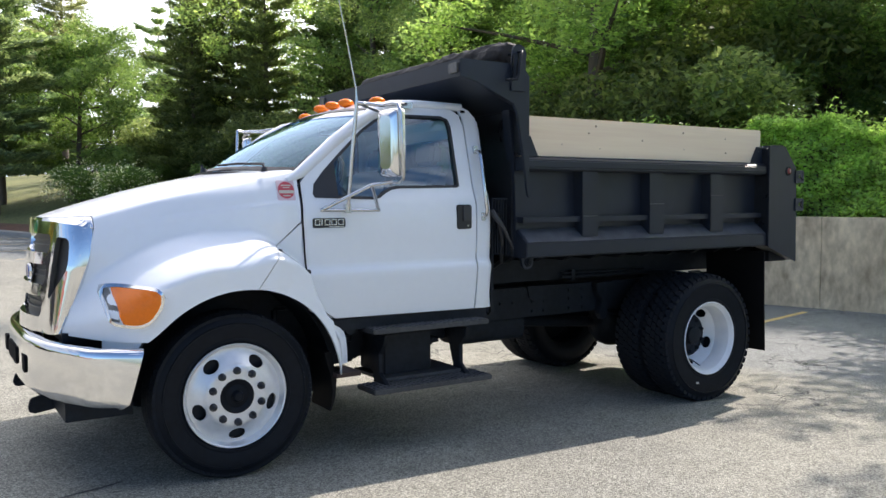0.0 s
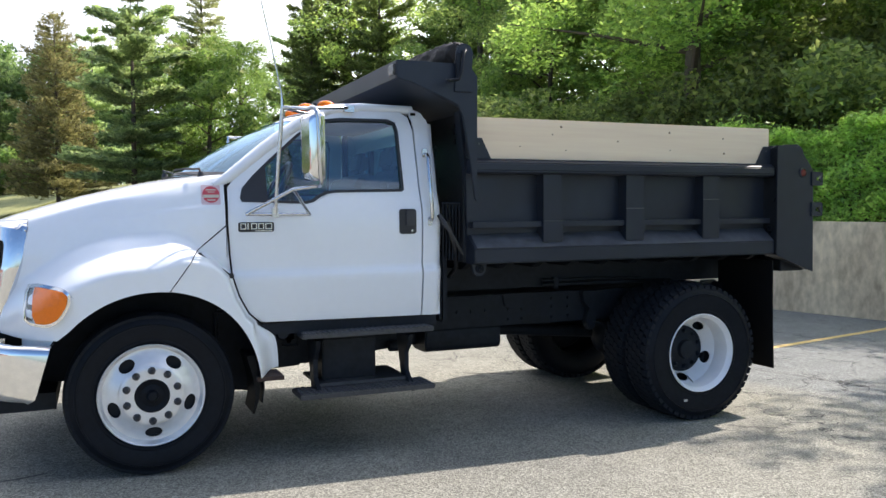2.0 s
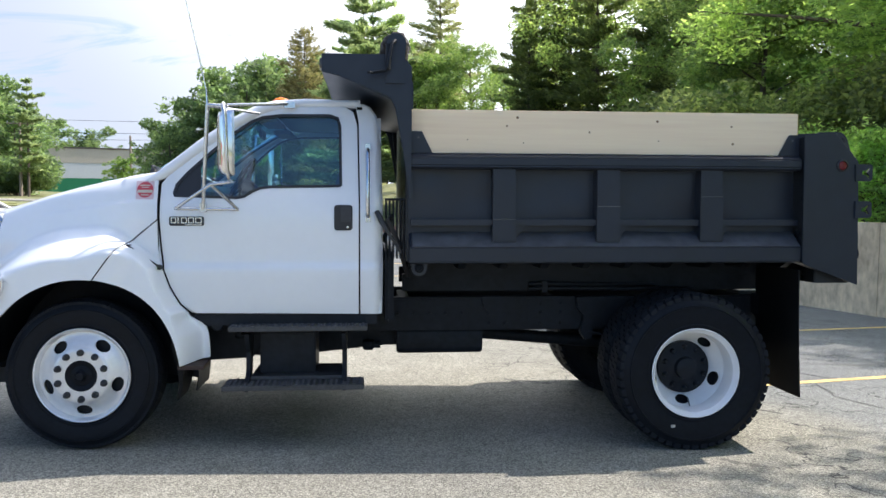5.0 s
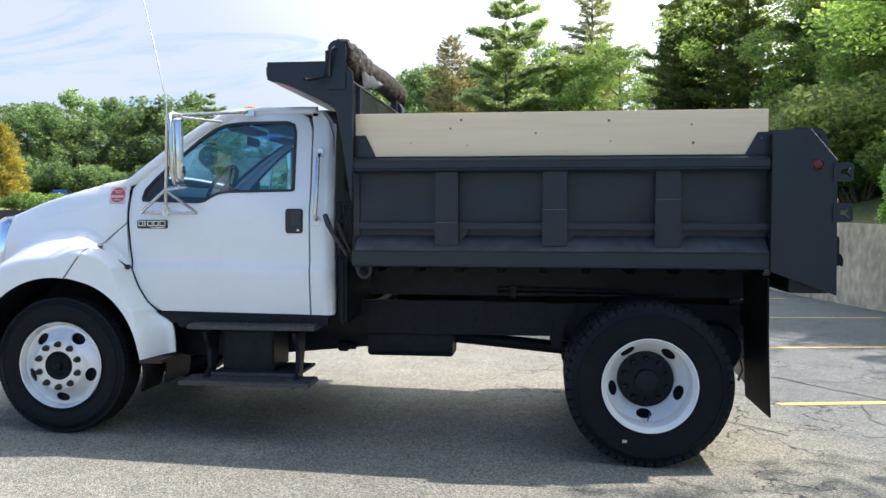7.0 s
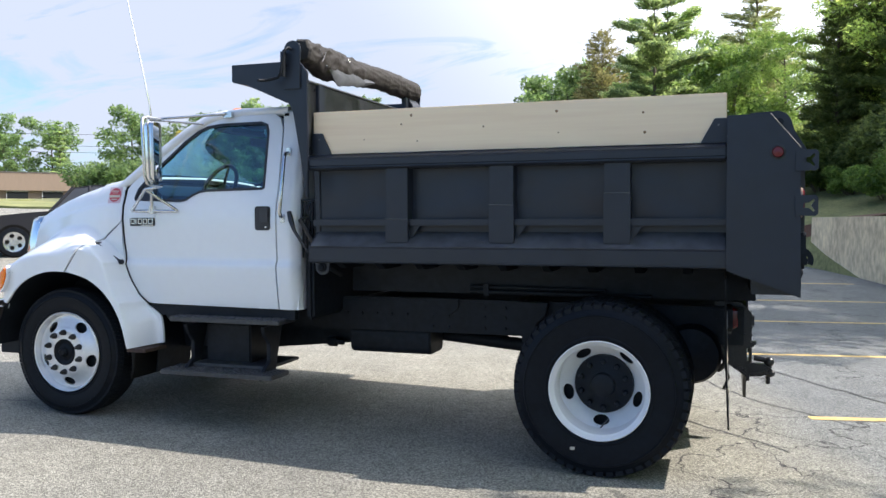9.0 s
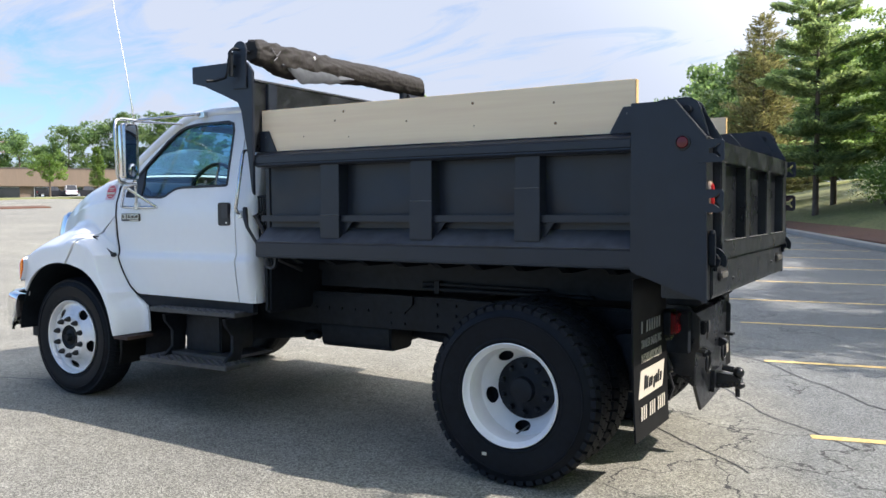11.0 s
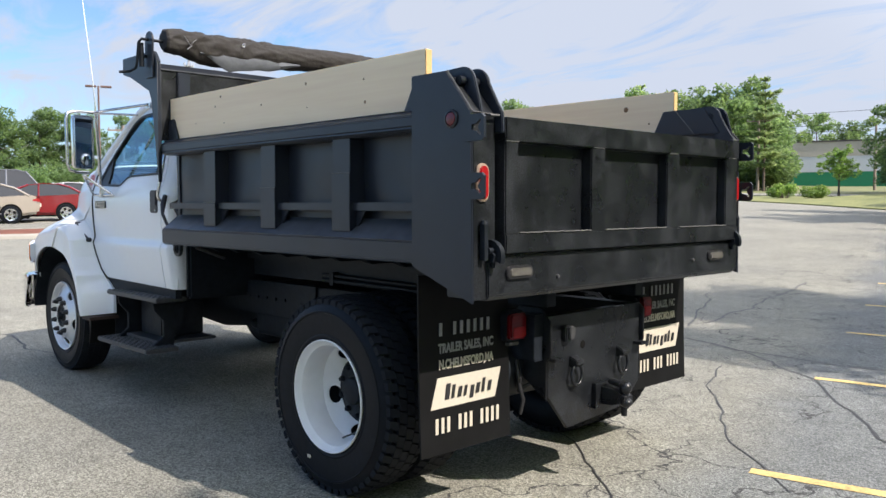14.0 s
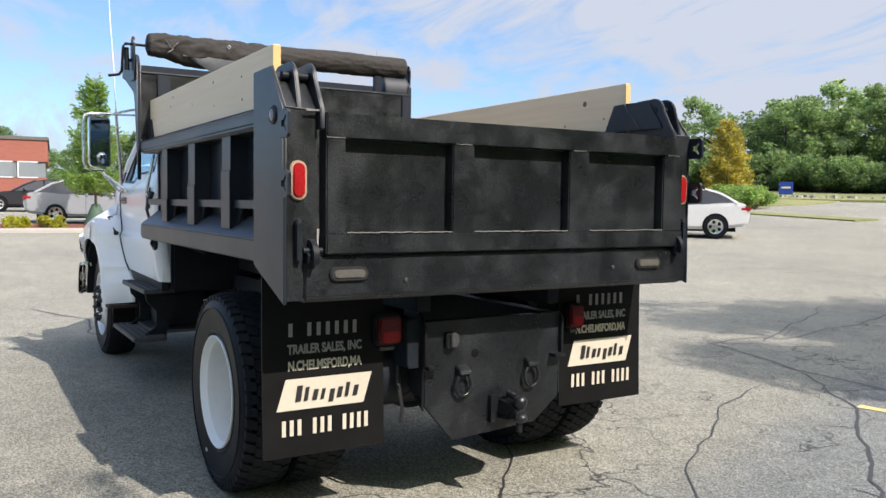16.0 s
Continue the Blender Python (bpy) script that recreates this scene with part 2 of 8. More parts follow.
PINE_END = mat("pine_end_grain", (0.62, 0.42, 0.18), 0.7, vary=0.2, grain=60, stain=9)
KNOT = mat("pine_knot", (0.22, 0.12, 0.05), 0.6, vary=0.3)
TARP = mat("tarp_cloth", (0.023, 0.020, 0.0175), 0.8, vary=0.35, grain=30, stain=5, bump=0.5)
TARP_PALE = mat("pale_tarp_lining", (0.08, 0.088, 0.10), 0.7, vary=0.25, grain=20, stain=4, bump=0.3)
TARP_INNER = mat("tarp_black_mesh", (0.012, 0.012, 0.013), 0.7, vary=0.3, grain=60, bump=0.3)
AMBER = mat("amber_lens", (0.95, 0.195, 0.005), 0.25, vary=0.12, grain=80, coat=0.1, spec=0.3)
RED = mat("red_lens", (0.30, 0.010, 0.013), 0.25, vary=0.35, grain=90, coat=0.15, spec=0.35)
RED_DEEP = mat("dark_red_lens", (0.12, 0.005, 0.008), 0.2, vary=0.4, grain=120, coat=0.2, spec=0.4)
CLEAR = mat("clear_lens", (0.10, 0.095, 0.085), 0.25, vary=0.25, grain=60, coat=0.25)
STICKER = mat("red_sticker", (0.55, 0.07, 0.09), 0.4, vary=0.1)
STICKER_PALE = mat("pale_sticker", (0.64, 0.50, 0.53), 0.4, vary=0.05)
PRINT = mat("white_print", (0.57, 0.52, 0.43), 0.6, vary=0.08, grain=50)
FADED = mat("faded_print", (0.26, 0.26, 0.26), 0.6, vary=0.25, grain=50)
SEAT = mat("grey_cloth", (0.16, 0.16, 0.17), 0.85, vary=0.15, grain=200)
DASH = mat("dark_dash", (0.014, 0.016, 0.02), 0.6, vary=0.1)
RUST = mat("rusty_steel", (0.045, 0.026, 0.02), 0.8, vary=0.4, grain=30, stain=8, bump=0.3)
WORN_RIM = mat("worn_lamp_rim", (0.45, 0.34, 0.26), 0.45, metal=0.4, vary=0.35, grain=70)
BLUE = mat("blue_badge", (0.02, 0.05, 0.25), 0.25, vary=0.05)
MIRROR = mat("mirror_glass", (0.40, 0.43, 0.46), 0.02, metal=1.0, vary=0.02)
GLASS = glass("window_glass", (0.52, 0.80, 0.86), sheen=0.115, gleam=(0.80, 0.92, 1.0))
SCREEN = glass("windscreen_glass", (0.24, 0.48, 0.66), sheen=0.10, slant=5.0, gleam=(0.58, 0.80, 1.0))
TINT = glass("blue_tint_band", (0.10, 0.30, 0.60))


# ---------------------------------------------------------------- mesh tools
class Shape:
    """Collects corners and faces of one mesh."""

    def __init__(self):
        self.v, self.f = [], []

    def poly(self, pts):
        n = len(self.v)
        self.v += [tuple(p) for p in pts]
        self.f.append(tuple(range(n, n + len(pts))))
        return self

    def box(self, x0, x1, y0, y1, z0, z1, turn=None):
        n = len(self.v)
        pts = [Vector((x, y, z)) for z in (z0, z1) for y in (y0, y1) for x in (x0, x1)]
        if turn is not None:
            pts = [turn @ p for p in pts]
        self.v += [tuple(p) for p in pts]
        self.f += [tuple(n + i for i in q) for q in ((0, 2, 3, 1), (4, 5, 7, 6), (0, 1, 5, 4), (2, 6, 7, 3), (0, 4, 6, 2), (1, 3, 7, 5))]
        return self

    def prism(self, pts, axis, a, b):
        """A flat outline pushed from a to b along an axis; pts in the two other axes, in order."""
        def at(p, h):
            return {"x": (h, p[0], p[1]), "y": (p[0], h, p[1]), "z": (p[0], p[1], h)}[axis]
        n, k = len(self.v), len(pts)
        self.v += [at(p, a) for p in pts] + [at(p, b) for p in pts]
        self.f += [tuple(range(n + k - 1, n - 1, -1)), tuple(range(n + k, n + 2 * k))]
        self.f += [(n + i, n + (i + 1) % k, n + k + (i + 1) % k, n + k + i) for i in range(k)]
        return self

    def tube(self, path, r, seg=8, cap=True):
        """A round bar along a path; r one radius or one for each point."""
        path = [Vector(p) for p in path]
        rs = r if isinstance(r, (list, tuple)) else [r] * len(path)
        n = len(self.v)
        up = None
        for i, p in enumerate(path):
            d = (path[min(i + 1, len(path) - 1)] - path[max(i - 1, 0)]).normalized()
            if up is None:
                up = d.orthogonal().normalized()
            up = (up - d * up.dot(d)).normalized()
            side = d.cross(up)
            for k in range(seg):
                a = 2 * math.pi * k / seg
                self.v.append(tuple(p + (up * math.cos(a) + side * math.sin(a)) * rs[i]))
        for i in range(len(path) - 1):
            for k in range(seg):
                a, b = n + i * seg + k, n + i * seg + (k + 1) % seg
                self.f.append((a, b, b + seg, a + seg))
        if cap:
            self.f.append(tuple(n + k for k in range(seg - 1, -1, -1)))
            e = n + (len(path) - 1) * seg
            self.f.append(tuple(e + k for k in range(seg)))
        return self

    def lathe(self, profile, axis="y", seg=48, centre=(0, 0, 0), closed=False):
        """A profile of (radius, height) turned round an axis."""
        n, k = len(self.v), len(profile)
        for i in range(seg):
            a = 2 * math.pi * i / seg
            c, s = math.cos(a), math.sin(a)
            for r, h in profile:
                p = {"y": (r * c, h, r * s), "x": (h, r * c, r * s), "z": (r * c, r * s, h)}[axis]
                self.v.append(tuple(p[j] + centre[j] for j in range(3)))
        for i in range(seg):
            j = (i + 1) % seg
            for q in range(k if closed else k - 1):
                w = (q + 1) % k
                self.f.append((n + i * k + q, n + i * k + w, n + j * k + w, n + j * k + q))
        return self

    def ball(self, c, r, seg=12, rings=8, squash=(1, 1, 1)):
        n = len(self.v)
        for i in range(rings + 1):
            a = math.pi * i / rings
            for k in range(seg):
                b = 2 * math.pi * k / seg
                self.v.append((c[0] + squash[0] * r * math.sin(a) * math.cos(b), c[1] + squash[1] * r * math.sin(a) * math.sin(b), c[2] + squash[2] * r * math.cos(a)))
        for i in range(rings):
            for k in range(seg):
                p, q = n + i * seg + k, n + i * seg + (k + 1) % seg
                self.f.append((p, p + seg, q + seg, q))
        return self

    def loft(self, rows, close=False):
        """A skin over rows of points, all rows of one length."""
        n, k = len(self.v), len(rows[0])
        for row in rows:
            self.v += [tuple(p) for p in row]
        for i in range(len(rows) - 1):
            for j in range(k if close else k - 1):
                a, b = n + i * k + j, n + i * k + (j + 1) % k
                self.f.append((a, b, b + k, a + k))
        return self

    def mesh(self, name, bevel=0.0, thick=0.0, merge=False):
        me = bpy.data.meshes.new(name)
        if bevel or thick or merge:
            bm = bmesh.new()
            vs = [bm.verts.new(p) for p in self.v]
            for f in self.f:
                try:
                    bm.faces.new([vs[i] for i in f])
                except ValueError:
                    pass
            if merge:
                bmesh.ops.remove_doubles(bm, verts=bm.verts, dist=0.0008)
            bmesh.ops.recalc_face_normals(bm, faces=bm.faces)
            if thick:
                mid = sum((v.co for v in bm.verts), Vector()) / len(bm.verts)
                bm.normal_update()
                if sum(f.normal.dot(f.calc_center_median() - mid) * f.calc_area() for f in bm.faces) < 0:
                    bmesh.ops.reverse_faces(bm, faces=bm.faces[:])
                bmesh.ops.solidify(bm, geom=bm.faces[:], thickness=thick)
            if bevel:
                edges = [e for e in bm.edges if len(e.link_faces) == 2 and e.calc_face_angle(0) > 0.6]
                bmesh.ops.bevel(bm, geom=edges, offset=bevel, segments=2, affect="EDGES", clamp_overlap=True)
            bm.to_mesh(me)
            bm.free()
        else:
            me.from_pydata(self.v, [], self.f)
        return me


def part(name, shape, material, parent=None, label="", bevel=0.0, thick=0.0, smooth=38, merge=False, at=None):
    """Links a shape as one mesh object under a thing or under a part."""
    me = shape.mesh(name, bevel, thick, merge) if isinstance(shape, Shape) else shape
    if not me.materials:
        me.materials.append(material)
    if smooth and not me.get("done"):
        for p in me.polygons:
            p.use_smooth = True
        me.set_sharp_from_angle(angle=radians(smooth))
    ob = new(name, me)
    if parent is not None:
        ob.parent = parent
    if at is not None:
        ob.matrix_basis = at
    if label:
        ob["label"] = label
    return ob


def thing(name, label, category, at=None, group="", kind=""):
    ob = new(name)
    ob.empty_display_size = 0.2
    if at is not None:
        ob.matrix_basis = at
    return tagged(ob, label, category, group, kind)


def sheet(outline, holes=(), cuts_a=(), cuts_b=(), place=None, push=None):
    """A flat outline with holes, cut into strips, laid onto a curved surface by place(a, b), made thick along push."""
    bm = bmesh.new()
    edges = []
    for ring in (outline, *holes):
        vs = [bm.verts.new((a, b, 0)) for a, b in ring]
        edges += [bm.edges.new((vs[i], vs[(i + 1) % len(vs)])) for i in range(len(vs))]
    bmesh.ops.triangle_fill(bm, use_beauty=True, use_dissolve=False, edges=edges)
    for no, cuts in (((1, 0, 0), cuts_a), ((0, 1, 0), cuts_b)):
        for c in cuts:
            bmesh.ops.bisect_plane(bm, geom=bm.verts[:] + bm.edges[:] + bm.faces[:], dist=0.0001, plane_co=(c * no[0], c * no[1], 0), plane_no=no)
    bmesh.ops.recalc_face_normals(bm, faces=bm.faces)
    for v in bm.verts:
        v.co = place(v.co.x, v.co.y)
    if push is not None:
        bm.normal_update()
        flip = sum((f.normal * f.calc_area() for f in bm.faces), Vector()).dot(Vector(push)) > 0
        if flip:
            bmesh.ops.reverse_faces(bm, faces=bm.faces[:])
        made = bmesh.ops.extrude_face_region(bm, geom=bm.faces[:], use_keep_orig=True)
        for v in [g for g in made["geom"] if isinstance(g, bmesh.types.BMVert)]:
            v.co += Vector(push)
        bmesh.ops.recalc_face_normals(bm, faces=bm.faces[:])
    me = bpy.data.meshes.new("sheet")
    bm.to_mesh(me)
    bm.free()
    return me


def lerp_table(table, x):
    """A value between the rows of a table of (x, value)."""
    if x <= table[0][0]:
        return table[0][1]
    for (a, va), (b, vb) in zip(table, table[1:]):
        if x <= b:
            return va + (vb - va) * (x - a) / (b - a)
    return table[-1][1]


def smoothstep(a, b, x):
    t = min(1, max(0, (x - a) / (b - a)))
    return t * t * (3 - 2 * t)


def span(a, b, n):
    return [a + (b - a) * i / (n - 1) for i in range(n)]


def arc(cx, cy, r, a0, a1, n):
    return [(cx + r * math.cos(radians(a)), cy + r * math.sin(radians(a))) for a in span(a0, a1, n)]


def rounded(x0, x1, z0, z1, r, n=4):
    """The outline of a rectangle with round corners."""
    return (arc(x1 - r, z1 - r, r, 0, 90, n) + arc(x0 + r, z1 - r, r, 90, 180, n)
            + arc(x0 + r, z0 + r, r, 180, 270, n) + arc(x1 - r, z0 + r, r, 270, 360, n))


def text_mesh(words, height, material, bold=0.0):
    """Words in the built-in font as a thin mesh, centred, in the x-y plane."""
    cu = bpy.data.curves.new("lettering", "FONT")
    cu.body, cu.size, cu.extrude, cu.offset = words, height, 0.0008, bold
    cu.align_x, cu.align_y = "CENTER", "CENTER"
    ob = bpy.data.objects.new("lettering", cu)
    scene.collection.objects.link(ob)
    me = bpy.data.meshes.new_from_object(ob.evaluated_get(bpy.context.evaluated_depsgraph_get()))
    bpy.data.objects.remove(ob)
    me.materials.clear()
    me.materials.append(material)
    return me


# ---------------------------------------------------------------- ground
GRID = radians(15.5)                 # the stalls stand at this angle to the truck
GX0, GY0 = 5.3, 0.9                  # corner of the first stall line
CU, SU = math.cos(GRID), math.sin(GRID)


def to_uv(x, y):
    return (x - GX0) * CU + (y - GY0) * SU, -(x - GX0) * SU + (y - GY0) * CU


def to_xy(u, v):
    return GX0 + u * CU - v * SU, GY0 + u * SU + v * CU


def lot_z(x, y):
    """The height of the asphalt: it falls gently towards the wall and climbs away behind the truck."""
    s = -0.15 * x + 0.8 * y
    z = 0.03 - 0.02 * max(-40.0, min(14.0, x)) + 0.16 * smoothstep(-2, -26, x)
    return z + 0.03 * max(0.0, s - 6.5) * smoothstep(5, 11, s) + 0.7 * smoothstep(-45, -65, x) * smoothstep(20, 40, y)


WALL_END = 16.0


def kerb_u(v):
    """Where the lot ends on the wooded side: straight along the wall, then curving in."""
    return lerp_table([(14, 6.0), (18, 5.55), (22.6, 4.7), (29, 3.6), (37, 2.0), (46, -0.5), (55, -3.0)], v)


def bend_u(u, v):
    """Shifts a column of the ground grid with the curving kerb."""
    return u + (kerb_u(v) - 6.0) * smoothstep(-70, 2, u)


def bank_z(x, y):
    """The height of the soil behind the wall and the kerb."""
    u, v = to_uv(x, y)
    base = lot_z(*to_xy(kerb_u(v), v))
    top = lerp_table([(-40, 1.35), (10, 1.5), (WALL_END, 1.1), (20, 0.12), (60, 0.1)], v)
    rise = lerp_table([(0, 0.0), (1.5, 0.15), (6, 1.4), (14, 3.0), (30, 5.0), (60, 6.0)], u - kerb_u(v))
    return base + top + rise * smoothstep(-10, 6, v + 8) * lerp_table([(30, 1.0), (60, 0.55), (90, 0.2)], v)


def ground_z(x, y):
    u, v = to_uv(x, y)
    if u > kerb_u(v) + 0.3:
        return bank_z(x, y)
    return lot_z(x, y)


def asphalt_material():
    """Asphalt: pale stones in dark binder, oil stains, a web of fine cracks in the older stalls."""
    m = bpy.data.materials.new("asphalt")
    m.use_nodes = True
    t = m.node_tree
    p = t.nodes["Principled BSDF"]
    p.inputs["Roughness"].default_value = 0.86
    co = t.nodes.new("ShaderNodeTexCoord")

    def noise_at(scale, detail, rough=0.55):
        n = t.nodes.new("ShaderNodeTexNoise")
        n.inputs["Scale"].default_value, n.inputs["Detail"].default_value, n.inputs["Roughness"].default_value = scale, detail, rough
        t.links.new(co.outputs["Object"], n.inputs["Vector"])
        return n.outputs[0]

    def ramp(value, a, b, ca, cb):
        r = t.nodes.new("ShaderNodeValToRGB")
        r.color_ramp.elements[0].position, r.color_ramp.elements[1].position = a, b
        r.color_ramp.elements[0].color, r.color_ramp.elements[1].color = (*ca, 1), (*cb, 1)
        t.links.new(value, r.inputs[0])
        return r.outputs[0]

    def mix(kind, a, b, k):
        x = t.nodes.new("ShaderNodeMix")
        x.data_type, x.blend_type = "RGBA", kind
        if isinstance(k, float):
            x.inputs[0].default_value = k
        else:
            t.links.new(k, x.inputs[0])
        t.links.new(a, x.inputs[6])
        t.links.new(b, x.inputs[7])
        return x.outputs[2]

    stone = t.nodes.new("ShaderNodeTexVoronoi")
    stone.inputs["Scale"].default_value = 125.0
    t.links.new(co.outputs["Object"], stone.inputs["Vector"])
    sep = t.nodes.new("ShaderNodeSeparateXYZ")
    t.links.new(stone.outputs["Color"], sep.inputs[0])
    lane = ramp(sep.outputs[0], 0.15, 0.95, (0.138, 0.136, 0.113), (0.40, 0.393, 0.332))
    stall = ramp(sep.outputs[0], 0.2, 1.0, (0.10, 0.108, 0.106), (0.28, 0.295, 0.29))
    uv = t.nodes.new("ShaderNodeSeparateXYZ")
    t.links.new(co.outputs["Object"], uv.inputs[0])
    wob = t.nodes.new("ShaderNodeMath"); wob.operation = "MULTIPLY_ADD"
    t.links.new(noise_at(0.5, 3), wob.inputs[0]); wob.inputs[1].default_value = 1.6
    t.links.new(uv.outputs[0], wob.inputs[2])
    zone = t.nodes.new("ShaderNodeMapRange")
    zone.inputs["From Min"].default_value, zone.inputs["From Max"].default_value = 0.2, 0.9
    t.links.new(wob.outputs[0], zone.inputs["Value"])
    col = mix("MIX", lane, stall, zone.outputs[0])
    col = mix("MULTIPLY", col, ramp(noise_at(0.35, 6), 0.3, 0.7, (0.80, 0.80, 0.82), (1.12, 1.10, 1.06)), 1.0)
    col = mix("MULTIPLY", col, ramp(noise_at(2.6, 5), 0.25, 0.75, (0.85, 0.85, 0.85), (1.1, 1.1, 1.1)), 1.0)
    col = mix("MULTIPLY", col, ramp(noise_at(9.0, 4), 0.2, 0.8, (0.88, 0.88, 0.88), (1.1, 1.1, 1.1)), 1.0)
    col = mix("MULTIPLY", col, ramp(noise_at(55.0, 3, 0.7), 0.3, 0.7, (0.68, 0.68, 0.68), (1.32, 1.32, 1.32)), 1.0)
    crack = t.nodes.new("ShaderNodeTexVoronoi")
    crack.feature, crack.inputs["Scale"].default_value = "DISTANCE_TO_EDGE", 1.3
    warp = t.nodes.new("ShaderNodeTexNoise")
    warp.inputs["Scale"].default_value, warp.inputs["Detail"].default_value = 2.2, 6
    t.links.new(co.outputs["Object"], warp.inputs["Vector"])
    off = t.nodes.new("ShaderNodeVectorMath"); off.operation = "MULTIPLY_ADD"
    t.links.new(warp.outputs["Color"], off.inputs[0]); off.inputs[1].default_value = (0.9, 0.9, 0.9)
    t.links.new(co.outputs["Object"], off.inputs[2])
    t.links.new(off.outputs[0], crack.inputs["Vector"])
    thin = ramp(crack.outputs["Distance"], 0.005, 0.016, (1, 1, 1), (0, 0, 0))
    keep = ramp(noise_at(0.55, 3), 0.42, 0.52, (0, 0, 0), (1, 1, 1))
    k1 = t.nodes.new("ShaderNodeMath"); k1.operation = "MULTIPLY"
    t.links.new(thin, k1.inputs[0]); t.links.new(keep, k1.inputs[1])
    k2 = t.nodes.new("ShaderNodeMath"); k2.operation = "MULTIPLY"
    old = t.nodes.new("ShaderNodeMapRange")
    old.inputs["From Min"].default_value, old.inputs["From Max"].default_value = -2.2, -0.4
    t.links.new(wob.outputs[0], old.inputs["Value"])
    t.links.new(k1.outputs[0], k2.inputs[0]); t.links.new(old.outputs[0], k2.inputs[1])
    dark = t.nodes.new("ShaderNodeRGB")
    dark.outputs[0].default_value = (0.035, 0.035, 0.036, 1)
    col = mix("MIX", col, dark.outputs[0], k2.outputs[0])
    t.links.new(col, p.inputs["Base Color"])
    b = t.nodes.new("ShaderNodeBump")
    b.inputs["Strength"].default_value, b.inputs["Distance"].default_value = 0.6, 0.006
    t.links.new(stone.outputs["Distance"], b.inputs["Height"])
    t.links.new(b.outputs[0], p.inputs["Normal"])
    return m


ASPHALT = asphalt_material()
YELLOW = mat("yellow_line_paint", (0.50, 0.355, 0.14), 0.7, vary=0.5, grain=45, stain=7, tint=(0.68, 0.48, 0.18))
TAR = mat("tar_seal", (0.03, 0.03, 0.031), 0.55, vary=0.25, grain=30)
CONCRETE = mat("weathered_concrete", (0.55, 0.40, 0.24), 0.88, vary=0.45, grain=9, stain=1.3, tint=(0.74, 0.57, 0.37), bump=0.25, stretch=(1, 1, 0.55))
GRASS = mat("grass", (0.075, 0.12, 0.03), 0.9, vary=0.5, grain=9, stain=0.45, tint=(0.19, 0.185, 0.075), bump=0.8)
MULCH = mat("mulch", (0.13, 0.065, 0.04), 0.9, vary=0.4, grain=40, stain=2, bump=0.8)
BARK = mat("bark", (0.11, 0.085, 0.065), 0.9, vary=0.4, grain=14, stain=3, bump=0.8, stretch=(1, 1, 0.3))
LEAF_OAK = leaf("broad_leaves", (0.085, 0.158, 0.048), (0.245, 0.345, 0.11))
LEAF_MAPLE = leaf("maple_leaves", (0.10, 0.185, 0.06), (0.36, 0.49, 0.16))
LEAF_SHADE = leaf("shade_leaves", (0.10, 0.15, 0.065), (0.30, 0.36, 0.145))
LEAF_DARK = leaf("dark_leaves", (0.14, 0.23, 0.09), (0.46, 0.57, 0.20))
LEAF_FAR = leaf("far_leaves", (0.075, 0.13, 0.068), (0.215, 0.31, 0.14))
LEAF_PINE = leaf("pine_needles", (0.13, 0.20, 0.11), (0.36, 0.45, 0.24))
LEAF_FIR = leaf("fir_needles", (0.075, 0.115, 0.045), (0.21, 0.265, 0.10))
LEAF_DRY = leaf("browning_needles", (0.12, 0.13, 0.07), (0.29, 0.275, 0.15))
LEAF_PALE = leaf("pale_needles", (0.13, 0.16, 0.10), (0.34, 0.37, 0.22))
LEAF_HEDGE = leaf("hedge_leaves", (0.15, 0.26, 0.07), (0.45, 0.61, 0.20), 2.5)
LEAF_LIME = leaf("lime_leaves", (0.26, 0.28, 0.03), (0.48, 0.48, 0.06))
LEAF_GOLD = leaf("golden_leaves", (0.21, 0.20, 0.045), (0.52, 0.46, 0.12))

# the asphalt lies on the soil; the soil sheet runs on to the horizon
shape = Shape()
us = span(-75, -30, 12) + span(-27, 6.25, 58)
vs = span(-60, -14, 12) + span(-12, 30, 64) + span(32, 57, 16)
shape.loft([[(bend_u(u, v), v, lot_z(*to_xy(bend_u(u, v), v))) for v in vs] for u in us])
asphalt = part("parking_lot", shape, ASPHALT, at=pose(GX0, GY0, 0, 0, 0, 15.5))
tagged(asphalt, "worn grey asphalt of a parking lot with fine cracks", "asphalt", kind="structure")

shape = Shape()
us2 = [-900, -500, -300, -200, -150, -120, -100, -85, -76, -74] + span(-70, 6.0, 20) + [6.35, 7.5, 9, 11, 14, 18, 24, 32, 45, 70, 120, 250, 600]
vs2 = [-600, -200, -90, -59] + span(-50, 45, 39) + [47.4, 49, 52, 55, 56.5, 57.5, 60, 65, 70, 80, 95, 120, 150, 200, 300, 500, 900]


def soil_z(u, v):
    z = ground_z(*to_xy(u, v))
    inside = -74.5 < u < kerb_u(v) + 0.2 and -58 < v < 57
    return z - (0.12 if inside else 0.02)


shape.loft([[(bend_u(u, v), v, soil_z(bend_u(u, v), v)) for v in vs2] for u in us2])
soil = part("ground", shape, GRASS, at=pose(GX0, GY0, 0, 0, 0, 15.5))
tagged(soil, "grassy ground and bank that runs on to the horizon", "ground", kind="structure")

# stall lines
for k in range(-4, 15):
    v = k * 2.94
    shape = Shape()
    rows = []
    for u in span(0.0, min(5.35, kerb_u(v) - 0.3), 9):
        rows.append([(u, v + d, lot_z(*to_xy(u, v + d)) + 0.004) for d in (-0.05, 0.05)])
    shape.loft(rows)
    line = part("stall_line", shape, YELLOW, at=pose(GX0, GY0, 0, 0, 0, 15.5))
    tagged(line, "worn yellow painted stall line on the asphalt", "road marking", group="stall lines", kind="structure")

